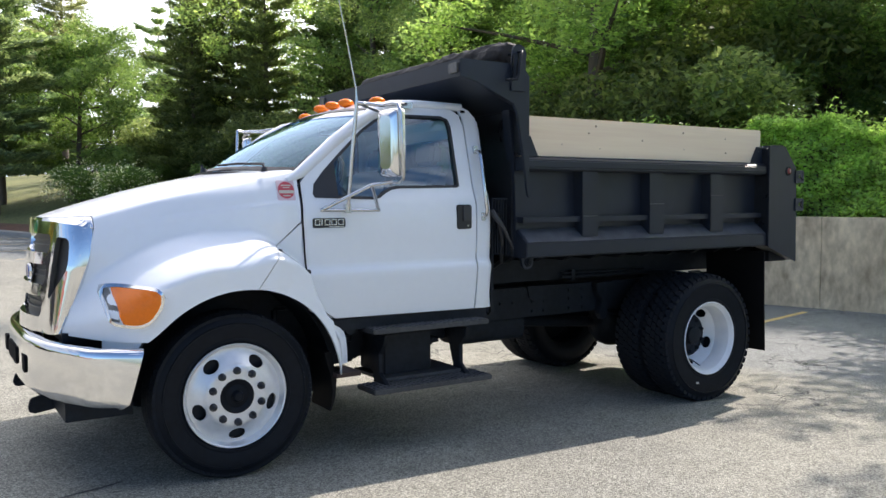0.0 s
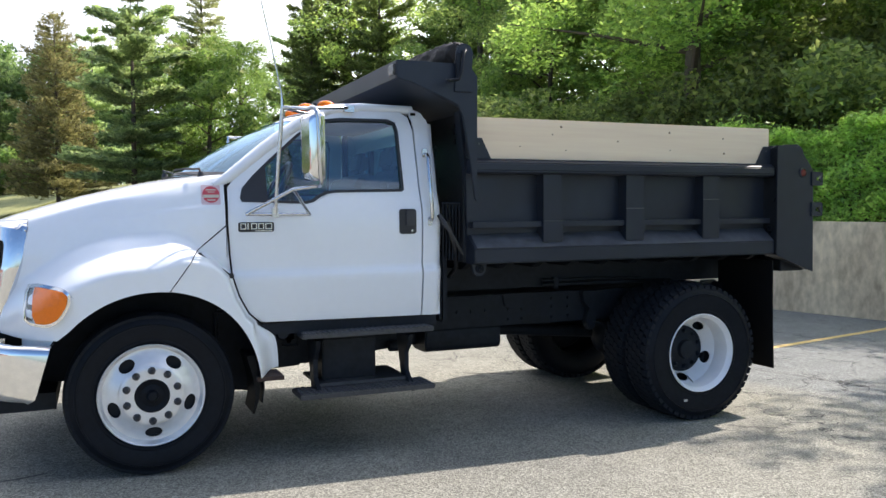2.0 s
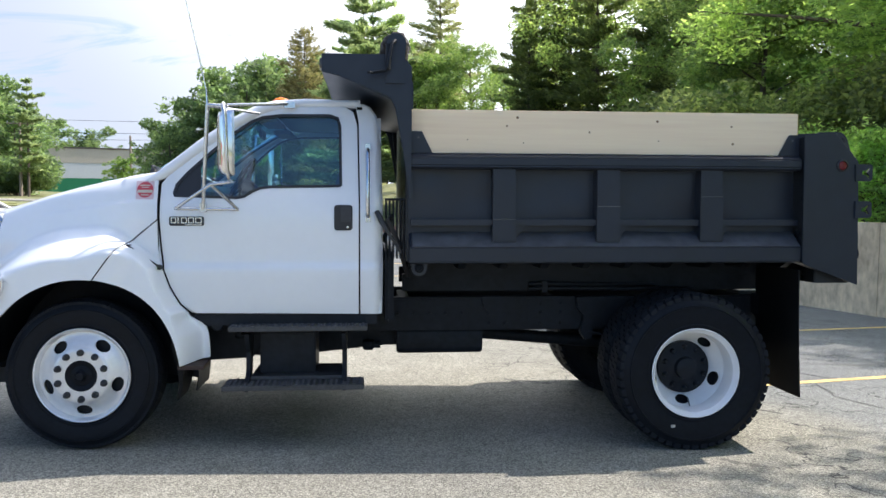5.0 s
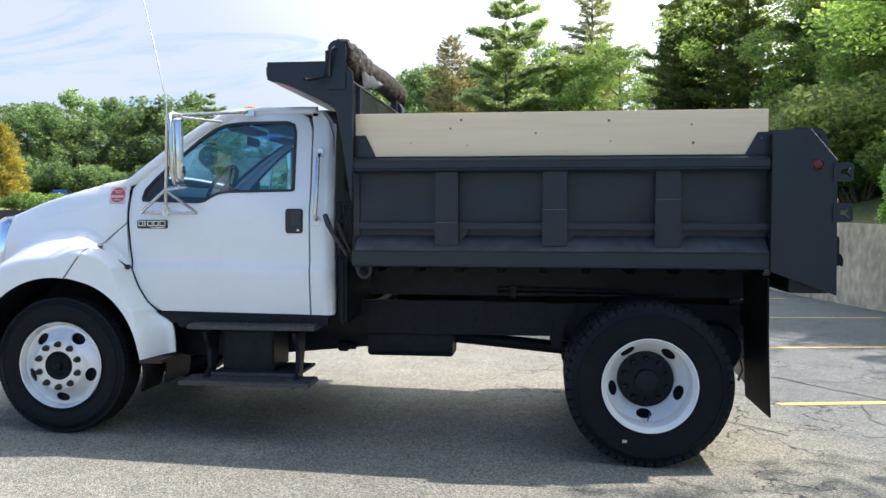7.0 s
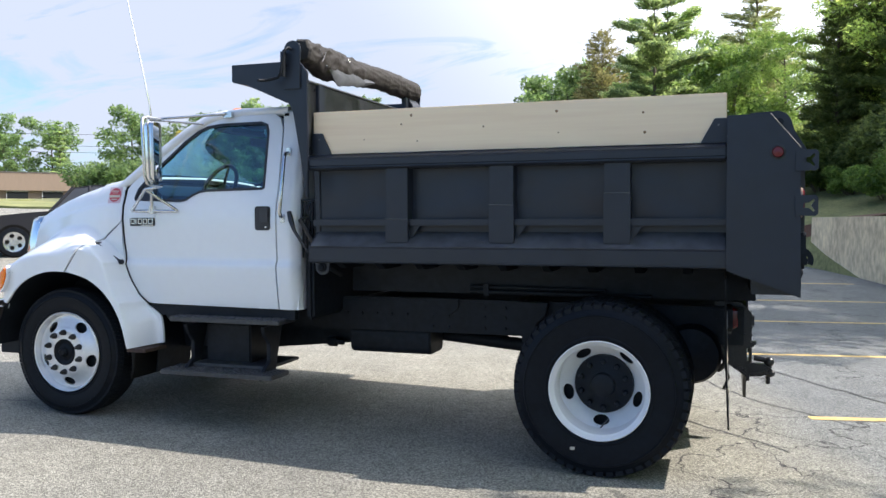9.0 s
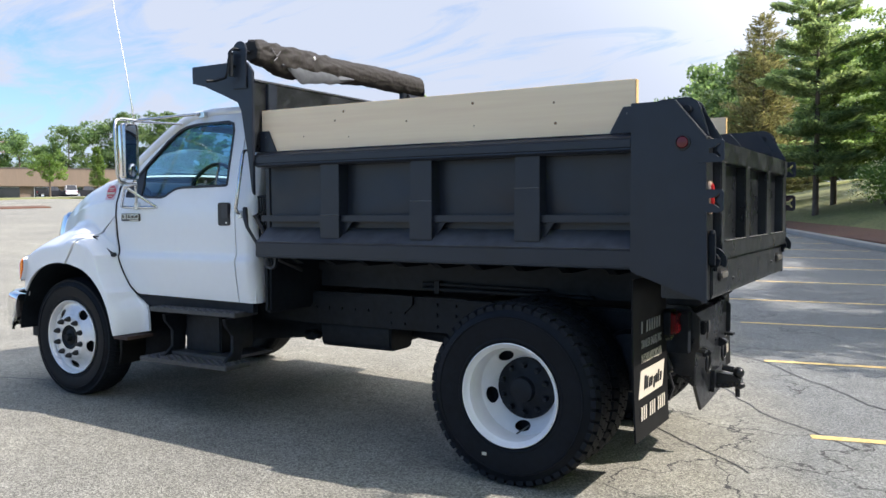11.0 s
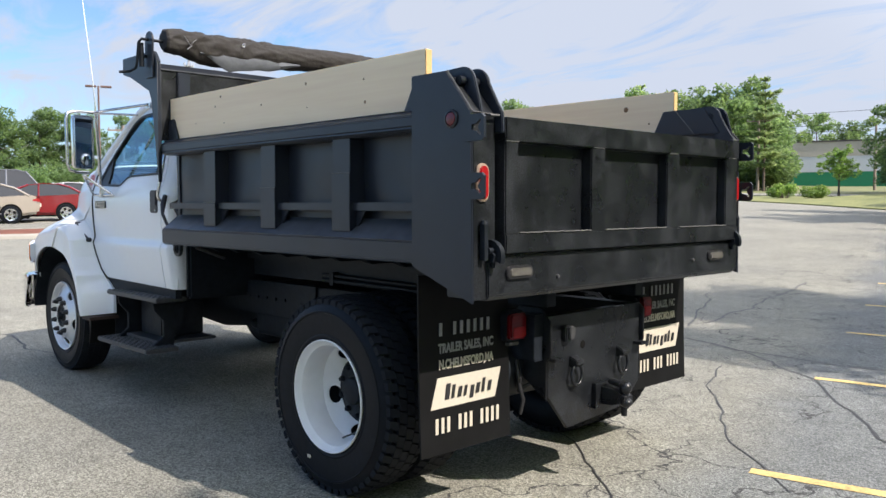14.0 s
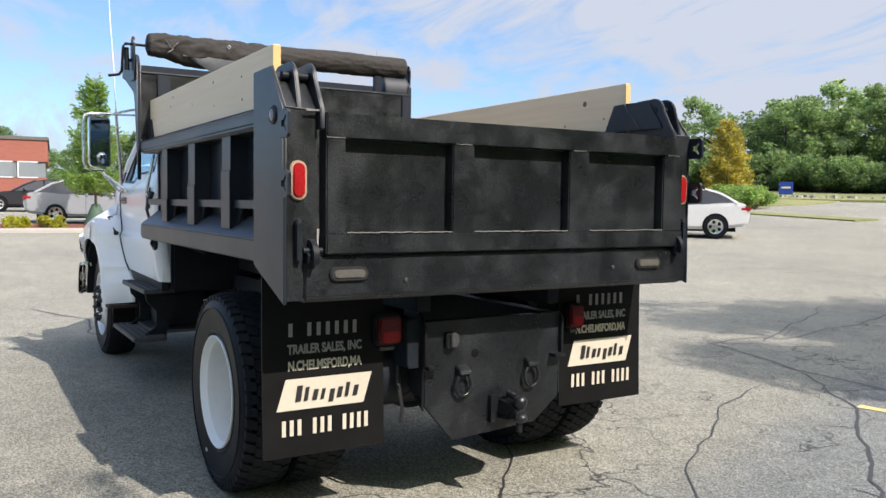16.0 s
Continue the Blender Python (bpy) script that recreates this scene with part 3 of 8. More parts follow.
# retaining wall of cast panels, with joints and a cap
wall = thing("retaining_wall", "weathered tan concrete retaining wall with stained panels", "wall", at=pose(GX0, GY0, 0, 0, 0, 15.5), kind="structure")
for k in range(-8, 4):
    v0, v1 = k * 4.0, k * 4.0 + 3.995
    shape = Shape()
    b0, b1 = lot_z(*to_xy(6.0, v0)), lot_z(*to_xy(6.0, v1))
    t0, t1 = (lot_z(*to_xy(6.0, a)) + lerp_table([(-40, 1.42), (10, 1.55), (WALL_END, 1.3)], a) for a in (v0, v1))
    rows = [[(u, v, z) for u, z in ((6.0, b), (6.05, t), (6.32, t), (6.35, b - 0.3), (6.0, b - 0.3))] for v, b, t in ((v0, b0 - 0.3, t0), (v1, b1 - 0.3, t1))]
    shape.loft(rows, close=True)
    for r in rows:
        shape.poly(r)
    part("concrete_panel", shape, CONCRETE, wall, bevel=0.006, merge=True)


# ---------------------------------------------------------------- the truck (front towards -x, driver's side towards -y)
truck = thing("dump_truck", "white single-cab dump truck with black steel dump body on asphalt", "truck")
SIDE = [(0.80, 0.985), (0.95, 1.012), (1.10, 1.033), (1.165, 1.040), (1.178, 1.038), (1.215, 1.020), (1.235, 1.019), (1.35, 1.027), (1.50, 1.031), (1.60, 1.022), (1.66, 1.000), (1.72, 0.980), (2.20, 0.872), (2.27, 0.845), (2.32, 0.80)]


def cab_y(z):
    return lerp_table(SIDE, z)


NOSE = [(-0.92, 0.59), (-0.87, 0.672), (-0.80, 0.825), (-0.72, 0.995), (-0.665, 1.085), (-0.56, 1.180), (-0.455, 1.218), (-0.36, 1.231), (0.0, 1.238), (0.30, 1.236), (0.50, 1.225), (0.72, 1.19)]
BONNET_Y = [(-0.92, 0.52), (-0.87, 0.57), (-0.69, 0.655), (-0.50, 0.745), (-0.30, 0.825), (0.0, 0.925), (0.25, 0.985), (0.42, 1.0)]
BONNET_Z = [(-0.95, 1.50), (-0.88, 1.535), (-0.75, 1.58), (-0.60, 1.625), (-0.40, 1.683), (-0.20, 1.732), (0.0, 1.775), (0.20, 1.81), (0.43, 1.84)]
CROWN_Z = [(-0.92, 1.00), (-0.80, 1.05), (-0.69, 1.14), (-0.55, 1.235), (-0.40, 1.315), (-0.20, 1.375), (0.02, 1.390)]
EDGE_X = [(0.85, -0.88), (0.91, -0.868), (1.10, -0.80), (1.30, -0.728), (1.48, -0.687)]


def curve_table(table, x):
    """As lerp_table, but running smoothly through the rows."""
    if x <= table[0][0] or x >= table[-1][0]:
        return lerp_table(table, x)
    i = max(j for j in range(len(table) - 1) if table[j][0] <= x)
    (a, va), (b, vb) = table[i], table[i + 1]

    def slope(j):
        lo, hi = table[max(0, j - 1)], table[min(len(table) - 1, j + 1)]
        return (hi[1] - lo[1]) / (hi[0] - lo[0])
    h, u = b - a, (x - a) / (b - a)
    return ((2 * u ** 3 - 3 * u * u + 1) * va + (u ** 3 - 2 * u * u + u) * h * slope(i)
            + (3 * u * u - 2 * u ** 3) * vb + (u ** 3 - u * u) * h * slope(i + 1))


# outer edge of the fender's bulge round the wheel: angle from the top, radius
BULGE = [(0.0, 0.895), (0.11, 0.905), (0.19, 0.898), (0.28, 0.876), (0.36, 0.857), (0.48, 0.827), (0.62, 0.785), (0.75, 0.750), (0.88, 0.711), (1.02, 0.676), (1.15, 0.654), (1.26, 0.638), (1.42, 0.617), (1.55, 0.605)]


def bulge_q(x, z):
    """How far outside the bulge's edge a place on the side lies, and its angle from the top of the wheel."""
    phi = math.atan2(x - 0.02, max(0.02, z - 0.5))
    return math.hypot(x - 0.02, z - 0.5) - curve_table(BULGE, phi), phi


def nose_y(x, z):
    """Half the width of hood and fender at a place on their side."""
    k = smoothstep(-0.35, 0.42, x)
    base = (1 - k) * (curve_table(BONNET_Y, x) + 0.05 * smoothstep(1.62, 1.30, z)) + k * (cab_y(z) + 0.004)
    lo, hi = -0.15, 0.075
    if x < 0.02:
        q = z - curve_table(CROWN_Z, x)
    else:
        q, phi = bulge_q(x, z)
        t = smoothstep(0.0, 0.34, phi)
        lo, hi = -0.15 + 0.085 * t, 0.075 - 0.060 * t
    w = 1 - smoothstep(lo, hi, q)
    return base + (curve_table(NOSE, x) - base) * w


def arch_z(x):
    """The lower edge of the hood: bumper line, wheel arch, then the slanting seam."""
    if x < -0.505:
        return 0.885 - 0.012 * smoothstep(-0.87, -0.55, x)
    if x < 0.07:
        return 0.50 + math.sqrt(max(0.0, 0.625 ** 2 - x * x))
    return lerp_table([(0.07, 1.121), (0.215, 1.324), (0.425, 1.50)], x)


def hood_row(x0, s):
    """One cross line of the hood, from the middle to the lower edge; s is -1 for the driver's side."""
    zt, ys = lerp_table(BONNET_Z, x0), lerp_table(BONNET_Y, x0)
    k = smoothstep(-0.45, -0.69, x0)
    drop = lerp_table([(-0.69, 0.055), (0.0, 0.05), (0.42, 0.035)], x0)
    rim = lerp_table([(-0.69, 0.13), (0.0, 0.13), (0.30, 0.075), (0.42, 0.06)], x0)
    crease = lerp_table([(-0.69, 1.44), (-0.30, 1.535), (0.42, 1.640)], x0)
    row = []
    for i in range(10):
        a = i / 9
        y = ys * a * (0.92 if x0 < 0.2 else 0.95)
        x = x0 + k * (-0.21 * (1 - min(1, y / 0.60) ** 3))
        z = lerp_table(BONNET_Z, x) if k > 0 else zt
        row.append((x, s * y, z - drop * a ** 3 + 0.012 * (1 - a) ** 2))
    y1, z1 = row[-1][1] * s, row[-1][2]
    low = arch_z(x0)
    n = 52
    for i in range(1, n + 1):
        z = z1 + (low - z1) * (i / n)
        x = x0 + k * (lerp_table(EDGE_X, z) + 0.69)
        f = min(1, (z1 - z) / rim)
        row.append((x, s * (y1 + (nose_y(x, z) - y1) * math.sqrt(1 - (1 - f) ** 2) + 0.010 * smoothstep(crease + 0.012, crease - 0.012, z) * smoothstep(-0.55, -0.2, x0) * (1 - smoothstep(0.30, 0.40, x0))), z))
    return row


hood_xs = span(-0.69, -0.535, 9) + [-0.515, -0.506, -0.504, -0.49, -0.47, -0.445] + span(-0.42, 0.06, 16) + span(0.07, 0.422, 27)
shape = Shape()
for s in (-1, 1):
    shape.loft([hood_row(x, s) for x in hood_xs])
hood = part("hood", shape, WHITE, truck, "glossy white tilting hood with bulging fenders", thick=0.015, merge=True, smooth=60)

# the line where fender and door meet: height, x
DOOR_LINE = [(0.86, 0.665), (0.878, 0.632), (0.94, 0.562), (1.05, 0.501), (1.177, 0.459), (1.32, 0.444), (1.511, 0.433), (1.72, 0.437)]


# rear pieces of the fenders, which stay on the cab
def fender_y(a, b):
    """The fender bulges over the tyre and rolls back to the cab at its rear edge."""
    y = nose_y(a, b)
    q, phi = bulge_q(a, b)
    if b > 0.86:
        q = max(q, a - lerp_table(DOOR_LINE, b) + 0.022)
    base = cab_y(b) + 0.006
    flat = smoothstep(0.75, 1.1, phi)
    low = base + (1.222 - base) * (1 - smoothstep(-0.040 - 0.015 * flat, 0.014 + 0.07 * smoothstep(0.98, 1.2, phi), q))
    return y + (low - y) * smoothstep(0.22, 0.40, phi)


for s in (-1, 1):
    ring = [(0.076, 1.118), (0.222, 1.320), (0.424, 1.488), (0.425, 1.32)]
    for phi in span(0.53, 1.44, 18):
        r = curve_table(BULGE, phi) + 0.016 + 0.095 * smoothstep(0.98, 1.2, phi)
        x, z = 0.02 + r * math.sin(phi), 0.5 + r * math.cos(phi)
        ring.append((min(x, lerp_table(DOOR_LINE, z) - 0.003) if z > 0.875 else x, z))
    for a in span(7, 82.5, 18):
        r = 0.597 + 0.030 * smoothstep(5, 60, a)
        ring.append((r * math.cos(radians(a)), 0.5 + r * math.sin(radians(a))))
    me = sheet(ring, cuts_a=span(0.09, 0.74, 84), cuts_b=span(0.58, 1.46, 100),
               place=lambda a, b, s=s: Vector((a, s * fender_y(a, b), b)), push=(0, -s * 0.02, 0))
    part("fender", me, WHITE, truck, smooth=45)
    # rubber hood latch: a strap from the seam to a wide pull tab on the cowl
    a, b = Vector((0.258, s * 1.105, 1.328)), Vector((0.440, s * 1.072, 1.190))
    latch = part("hood_latch", Shape().tube([a, a.lerp(b, 0.5) + Vector((0, s * 0.004, 0)), b], [0.008, 0.008, 0.011], 8), DARKTRIM, truck, "black rubber hood latch", smooth=60)
    tab = Shape().box(-0.012, 0.020, -0.020, 0.020, -0.016, 0.014)
    part("pull_tab", tab, DARKTRIM, latch, bevel=0.006, at=Matrix.Translation(b) @ Matrix.Rotation(radians(-32), 4, "Y"))
    part("latch_foot", Shape().box(-0.012, 0.012, min(-s * 0.09, s * 0.010), max(-s * 0.09, s * 0.010), -0.010, 0.010), DARKTRIM, latch, bevel=0.004, at=Matrix.Translation(a))
    # white cowl side under the fender's rear edge
    me = sheet([(0.40, 1.32), (0.395, 1.20), (0.43, 1.05), (0.50, 0.94), (0.60, 0.885), (0.75, 0.885), (0.75, 1.32)], place=lambda a, b, s=s: Vector((a, s * 0.972, b)), push=(0, -s * 0.01, 0))
    part("cowl_side", me, WHITE, truck)
    pts = [(x, s * (nose_y(x, z) + 0.0005), z) for x, z in zip(span(-0.446, -0.352, 7), span(1.118, 1.05, 7))]
    part("hood_seam", Shape().tube(pts, 0.0022, 5), GAP, hood)
    # white filler between hood and bumper
    me = sheet([(-0.715, 0.825), (-0.56, 0.825), (-0.528, 0.885), (-0.715, 0.90)], cuts_a=span(-0.70, -0.54, 6), place=lambda a, b, s=s: Vector((a, s * (lerp_table(NOSE, a) - 0.03), b)), push=(0, -s * 0.01, 0))
    part("nose_filler", me, WHITE, truck)
    # dark wheel well
    shape = Shape()
    rows = [[(0.66 * math.cos(radians(a)), s * (0.55 if k == 0 else 0.95 + 0.22 * smoothstep(55, 85, a)), 0.5 + 0.66 * math.sin(radians(a))) for a in span(-12, 176, 24)] for k in (0, 1)]
    shape.loft(rows)
    shape.poly([p for p in rows[0]][::-1])
    part("wheel_well", shape, CHASSIS, truck, thick=0.008)

# chrome grille shell, which wraps round the corners of the nose
def shell_side(b):
    """Half the width of the shell where it meets the hood: upright below, leaning in above."""
    return 0.70 - 0.09 * max(0.0, 1.25 - b) - 0.70 * max(0.0, b - 1.25) ** 2


def shell_at(a, b):
    """The shell's surface: a across the front and round the corner (-1 to 1), b the height."""
    m = abs(a)
    mid = -0.938 - 0.13 * (1.505 - b)
    cy = 0.435 + 0.14 * (b - 0.9)
    if m <= 0.5:
        return Vector((mid + 0.07 * (m / 0.5) ** 2, a * (cy / 0.5), b))
    xe, ye = lerp_table(EDGE_X, b) + 0.004, shell_side(b)
    q = (m - 0.5) / 0.5
    fx = mid + 0.07
    x = fx + (xe - fx) * q ** 1.35
    y = cy + (ye - cy) * (1 - (1 - q) ** 2.8)
    return Vector((x, math.copysign(y, a), b))


def inwards(y):
    return Vector((0.75, -math.copysign(0.66, y) * smoothstep(0.40, 0.56, abs(y)), 0)).normalized()


def shell_sheet(ring, holes, thick, sink=0.0):
    """A piece of the shell, made thick towards the inside."""
    me = sheet(ring, holes, cuts_a=span(-0.97, 0.97, 63), cuts_b=span(0.90, 1.50, 21), place=shell_at)
    bm = bmesh.new()
    bm.from_mesh(me)
    bm.normal_update()
    if sum((f.normal * f.calc_area() for f in bm.faces), Vector()).x > 0:
        bmesh.ops.reverse_faces(bm, faces=bm.faces[:])
    for v in bm.verts:
        v.co += inwards(v.co.y) * sink
    made = bmesh.ops.extrude_face_region(bm, geom=bm.faces[:], use_keep_orig=True)
    for v in [g for g in made["geom"] if isinstance(g, bmesh.types.BMVert)]:
        v.co += inwards(v.co.y) * thick
    bmesh.ops.recalc_face_normals(bm, faces=bm.faces[:])
    bm.to_mesh(me)
    bm.free()
    return me


ring = [(-0.985, 0.885), (-0.5, 0.87), (0.5, 0.87), (0.985, 0.885), (1.0, 0.91), (1.0, 1.25), (1.0, 1.42), (0.975, 1.47), (0.80, 1.492), (0.5, 1.51), (0.0, 1.518), (-0.5, 1.51), (-0.80, 1.492), (-0.975, 1.47), (-1.0, 1.42), (-1.0, 1.25), (-1.0, 0.91)]
slots = []
for z0, z1, w in ((0.955, 1.075, 0.455), (1.145, 1.260, 0.458), (1.330, 1.438, 0.462)):
    slots.append(rounded(-w, w, z0, z1, 0.035))
VENT = [(0.542, 1.385), (0.552, 1.412), (0.578, 1.425), (0.69, 1.418), (0.722, 1.405), (0.738, 1.375), (0.755, 1.27), (0.748, 1.235), (0.725, 1.205), (0.575, 1.078), (0.552, 1.070), (0.536, 1.085), (0.534, 1.24)]
for s in (-1, 1):
    slots.append([(s * a, b) for a, b in VENT][::s])
grille = part("grille", shell_sheet(ring, slots, 0.045), CHROME, truck, "chrome grille shell with dark slots", smooth=32)
lip = []
for s in (-1, 1):
    row = hood_row(-0.69, s)
    edge = row[:10] + [p for p in row[10:] if p[2] > 1.47]
    lip.append([Vector(p) + Vector((-0.004, 0, -0.004)) for p in edge])
edge = lip[0][::-1] + lip[1][1:]


def shell_a(y):
    m = abs(y)
    return math.copysign(m if m < 0.5 else min(0.99, 0.5 + (m - 0.5) * 2.95), y)


top = Shape()
rows = [[shell_at(shell_a(p.y), lerp_table([(0, 1.518), (0.5, 1.510), (0.8, 1.492), (1.0, 1.468)], abs(shell_a(p.y)))) for p in edge], edge]
rows.insert(1, [(p + q) / 2 + Vector((-0.014, 0, 0.010)) for p, q in zip(*rows)])
top.loft(rows)
part("grille_top", top, CHROME, grille, thick=0.006, smooth=60)
inner = [(-0.80, 0.90), (0.80, 0.90), (0.80, 1.46), (-0.80, 1.46)]
part("grille_mesh", shell_sheet(inner, (), 0.006, 0.047), DARKTRIM, grille)
# upright ribs behind the slots
for z0, z1, w in ((0.955, 1.075, 0.455), (1.145, 1.260, 0.458), (1.330, 1.438, 0.462)):
    for i in range(2):
        z = z0 + (z1 - z0) * (0.36 + 0.30 * i)
        part("grille_rib", Shape().tube([shell_at(a, z) + Vector((0.040, 0, 0)) for a in span(-w, w, 9)], 0.006, 6), DARKTRIM, grille)
shape = Shape().lathe([(0.0, -0.022), (0.075, -0.022), (0.09, -0.010), (0.09, 0.0)], "x", 28, (-0.945, 0, 1.20))
badge = part("badge", shape, CHROME, grille, "chrome oval badge with a blue field")
badge.matrix_basis = Matrix.Translation((0, 0, 1.20)) @ Matrix.Diagonal((1, 1.15, 0.62, 1)) @ Matrix.Translation((0, 0, -1.20))
part("badge_field", Shape().lathe([(0.0, -0.026), (0.066, -0.026), (0.068, -0.02)], "x", 28, (-0.945, 0, 1.20)), BLUE, badge)

# head and turn lamps
def soften(ring, times=2):
    """A ring with its corners cut round."""
    for _ in range(times):
        ring = [p for (a, b), (c, d) in zip(ring, ring[1:] + ring[:1]) for p in ((0.8 * a + 0.2 * c, 0.8 * b + 0.2 * d), (0.2 * a + 0.8 * c, 0.2 * b + 0.8 * d))]
    return ring


for s in (-1, 1):
    def lamp_at(a, b, out, s=s):
        return Vector((a, s * (nose_y(a, b) + out + 0.022 * smoothstep(-0.68, -0.52, a)), b))
    ring = [(-0.675, 1.135), (-0.60, 1.148), (-0.48, 1.142), (-0.448, 1.115), (-0.452, 1.06), (-0.50, 0.995), (-0.555, 0.972), (-0.64, 0.978), (-0.672, 1.0)]
    inner = [(-0.662, 1.123), (-0.60, 1.135), (-0.488, 1.130), (-0.462, 1.108), (-0.466, 1.064), (-0.508, 1.006), (-0.558, 0.985), (-0.636, 0.989), (-0.661, 1.006)]
    lens = [(-0.630, 1.129), (-0.60, 1.133), (-0.488, 1.128), (-0.463, 1.108), (-0.467, 1.065), (-0.509, 1.007), (-0.559, 0.986), (-0.624, 0.990)]
    ring, inner, lens = (soften([(-0.448 + (x + 0.448) * 1.13, 1.062 + (z - 1.06) * 1.28) for x, z in q], 1) for q in (ring, inner, lens))
    me = sheet(ring, [inner], cuts_a=span(-0.66, -0.46, 9), place=lambda a, b: lamp_at(a, b, 0.018), push=(0, -s * 0.05, 0))
    lamp = part("headlight", me, CHROME, truck, "chrome-rimmed headlight with an amber turn lens", smooth=35)
    me = sheet(lens, cuts_a=span(-0.61, -0.48, 6), cuts_b=span(1.0, 1.11, 4), place=lambda a, b: lamp_at(a, b, 0.024), push=(0, -s * 0.05, 0))
    part("turn_lens", me, AMBER, lamp, "amber turn lens")
    me = sheet([(-0.688, 1.143), (-0.655, 1.146), (-0.648, 0.978), (-0.682, 0.986)], cuts_b=(1.05,), place=lambda a, b: lamp_at(a, b, 0.006), push=(0, -s * 0.02, 0))
    part("clear_lens", me, CLEAR, lamp)

# bumper
def bump_x(y):
    return -1.045 + 0.20 * abs(y / 1.12) ** 3.2


prof = [(0.075, 0.842), (0.03, 0.848), (0.004, 0.842), (-0.010, 0.826), (-0.014, 0.80), (-0.016, 0.70), (-0.016, 0.60), (-0.013, 0.565), (0.0, 0.545), (0.03, 0.535)]
shape = Shape()
rows = []
for y in span(-1.10, 1.10, 33):
    rows.append([(bump_x(y) + dx, y, z + 0.016) for dx, z in prof])
ends = [[(-0.556 - 0.29 * (0.845 - z) - 0.03 * smoothstep(0.57, 0.535, z), s * (1.242 - dx), z) for dx, z in prof] for s in (-1, 1)]
bends = [[[(x + dx * k, s * (y - dx * (1 - k * 0.4)), z + 0.010) for dx, z in prof] for x, y, k in ((-0.70, 1.226, 0.1), (-0.765, 1.19, 0.4), (-0.815, 1.145, 0.7))] for s in (-1, 1)]
rows = [ends[0], *bends[0]] + rows + [*bends[1][::-1], ends[1]]
shape.loft(rows)
bumper = part("bumper", shape, CHROME, truck, "chrome front bumper", thick=0.005, merge=True, smooth=45)
for y0, y1, z0, z1 in ((-0.22, 0.22, 0.66, 0.76), (-0.52, -0.38, 0.655, 0.755), (0.38, 0.52, 0.655, 0.755)):
    shape = Shape().prism(rounded(y0, y1, z0, z1, 0.02), "x", bump_x(y0) - 0.026, bump_x(y0) + 0.02)
    part("bumper_opening", shape, GAP, bumper)
shape = Shape()
for s in (-1, 1):
    shape.prism([(-1.035, 0.44), (-1.02, 0.488), (-0.96, 0.505), (-0.85, 0.515), (-0.85, 0.42), (-1.0, 0.40), (-1.03, 0.412)], "y", s * 0.42, s * 0.45)
    part("tow_hook", shape, CHASSIS, truck, "black steel tow hook", bevel=0.004)
    part("tow_eye", Shape().lathe([(0.012, 0), (0.019, 0.004), (0.019, -0.004)], "y", 14, (-1.005, s * 0.413, 0.44), closed=True), CHASSIS, truck)
    shape = Shape()
part("front_valance", Shape().box(-0.90, -0.55, -0.90, 0.90, 0.43, 0.53).box(-0.88, -0.6, -0.72, 0.72, 0.84, 0.89), CHASSIS, truck)

# cab: doors with windows
DOOR = [(0.437, 1.72), (0.432, 1.45), (0.430, 1.20), (0.465, 1.07), (0.535, 0.965), (0.655, 0.885), (1.710, 0.872), (1.712, 1.6), (1.700, 2.13), (1.675, 2.215), (1.62, 2.250), (1.20, 2.245), (1.10, 2.225), (0.96, 2.150), (0.70, 1.955), (0.48, 1.775)]
WIN = [(0.530, 1.645), (0.520, 1.665), (0.535, 1.725), (0.60, 1.80), (0.72, 1.915), (0.90, 2.075), (1.0, 2.145), (1.08, 2.178), (1.20, 2.192), (1.52, 2.195), (1.575, 2.175), (1.592, 2.12), (1.600, 1.722), (1.585, 1.712), (1.13, 1.704), (1.07, 1.695), (1.02, 1.672), (0.975, 1.642), (0.93, 1.632)]


def inset(ring, d):
    """A ring drawn inwards by d (ring anticlockwise or clockwise alike)."""
    n = len(ring)
    area = sum(ring[i][0] * ring[(i + 1) % n][1] - ring[(i + 1) % n][0] * ring[i][1] for i in range(n))
    sg = 1 if area > 0 else -1
    out = []
    for i in range(n):
        a, b, c = Vector(ring[i - 1]), Vector(ring[i]), Vector(ring[(i + 1) % n])
        e1, e2 = (b - a).normalized(), (c - b).normalized()
        nn = Vector((-e1.y - e2.y, e1.x + e2.x))
        nn = nn.normalized() if nn.length > 1e-6 else Vector((-e1.y, e1.x))
        k = max(0.4, nn.dot(Vector((-e1.y, e1.x))))
        out.append(tuple(b + nn * (d * sg / k)))
    return out


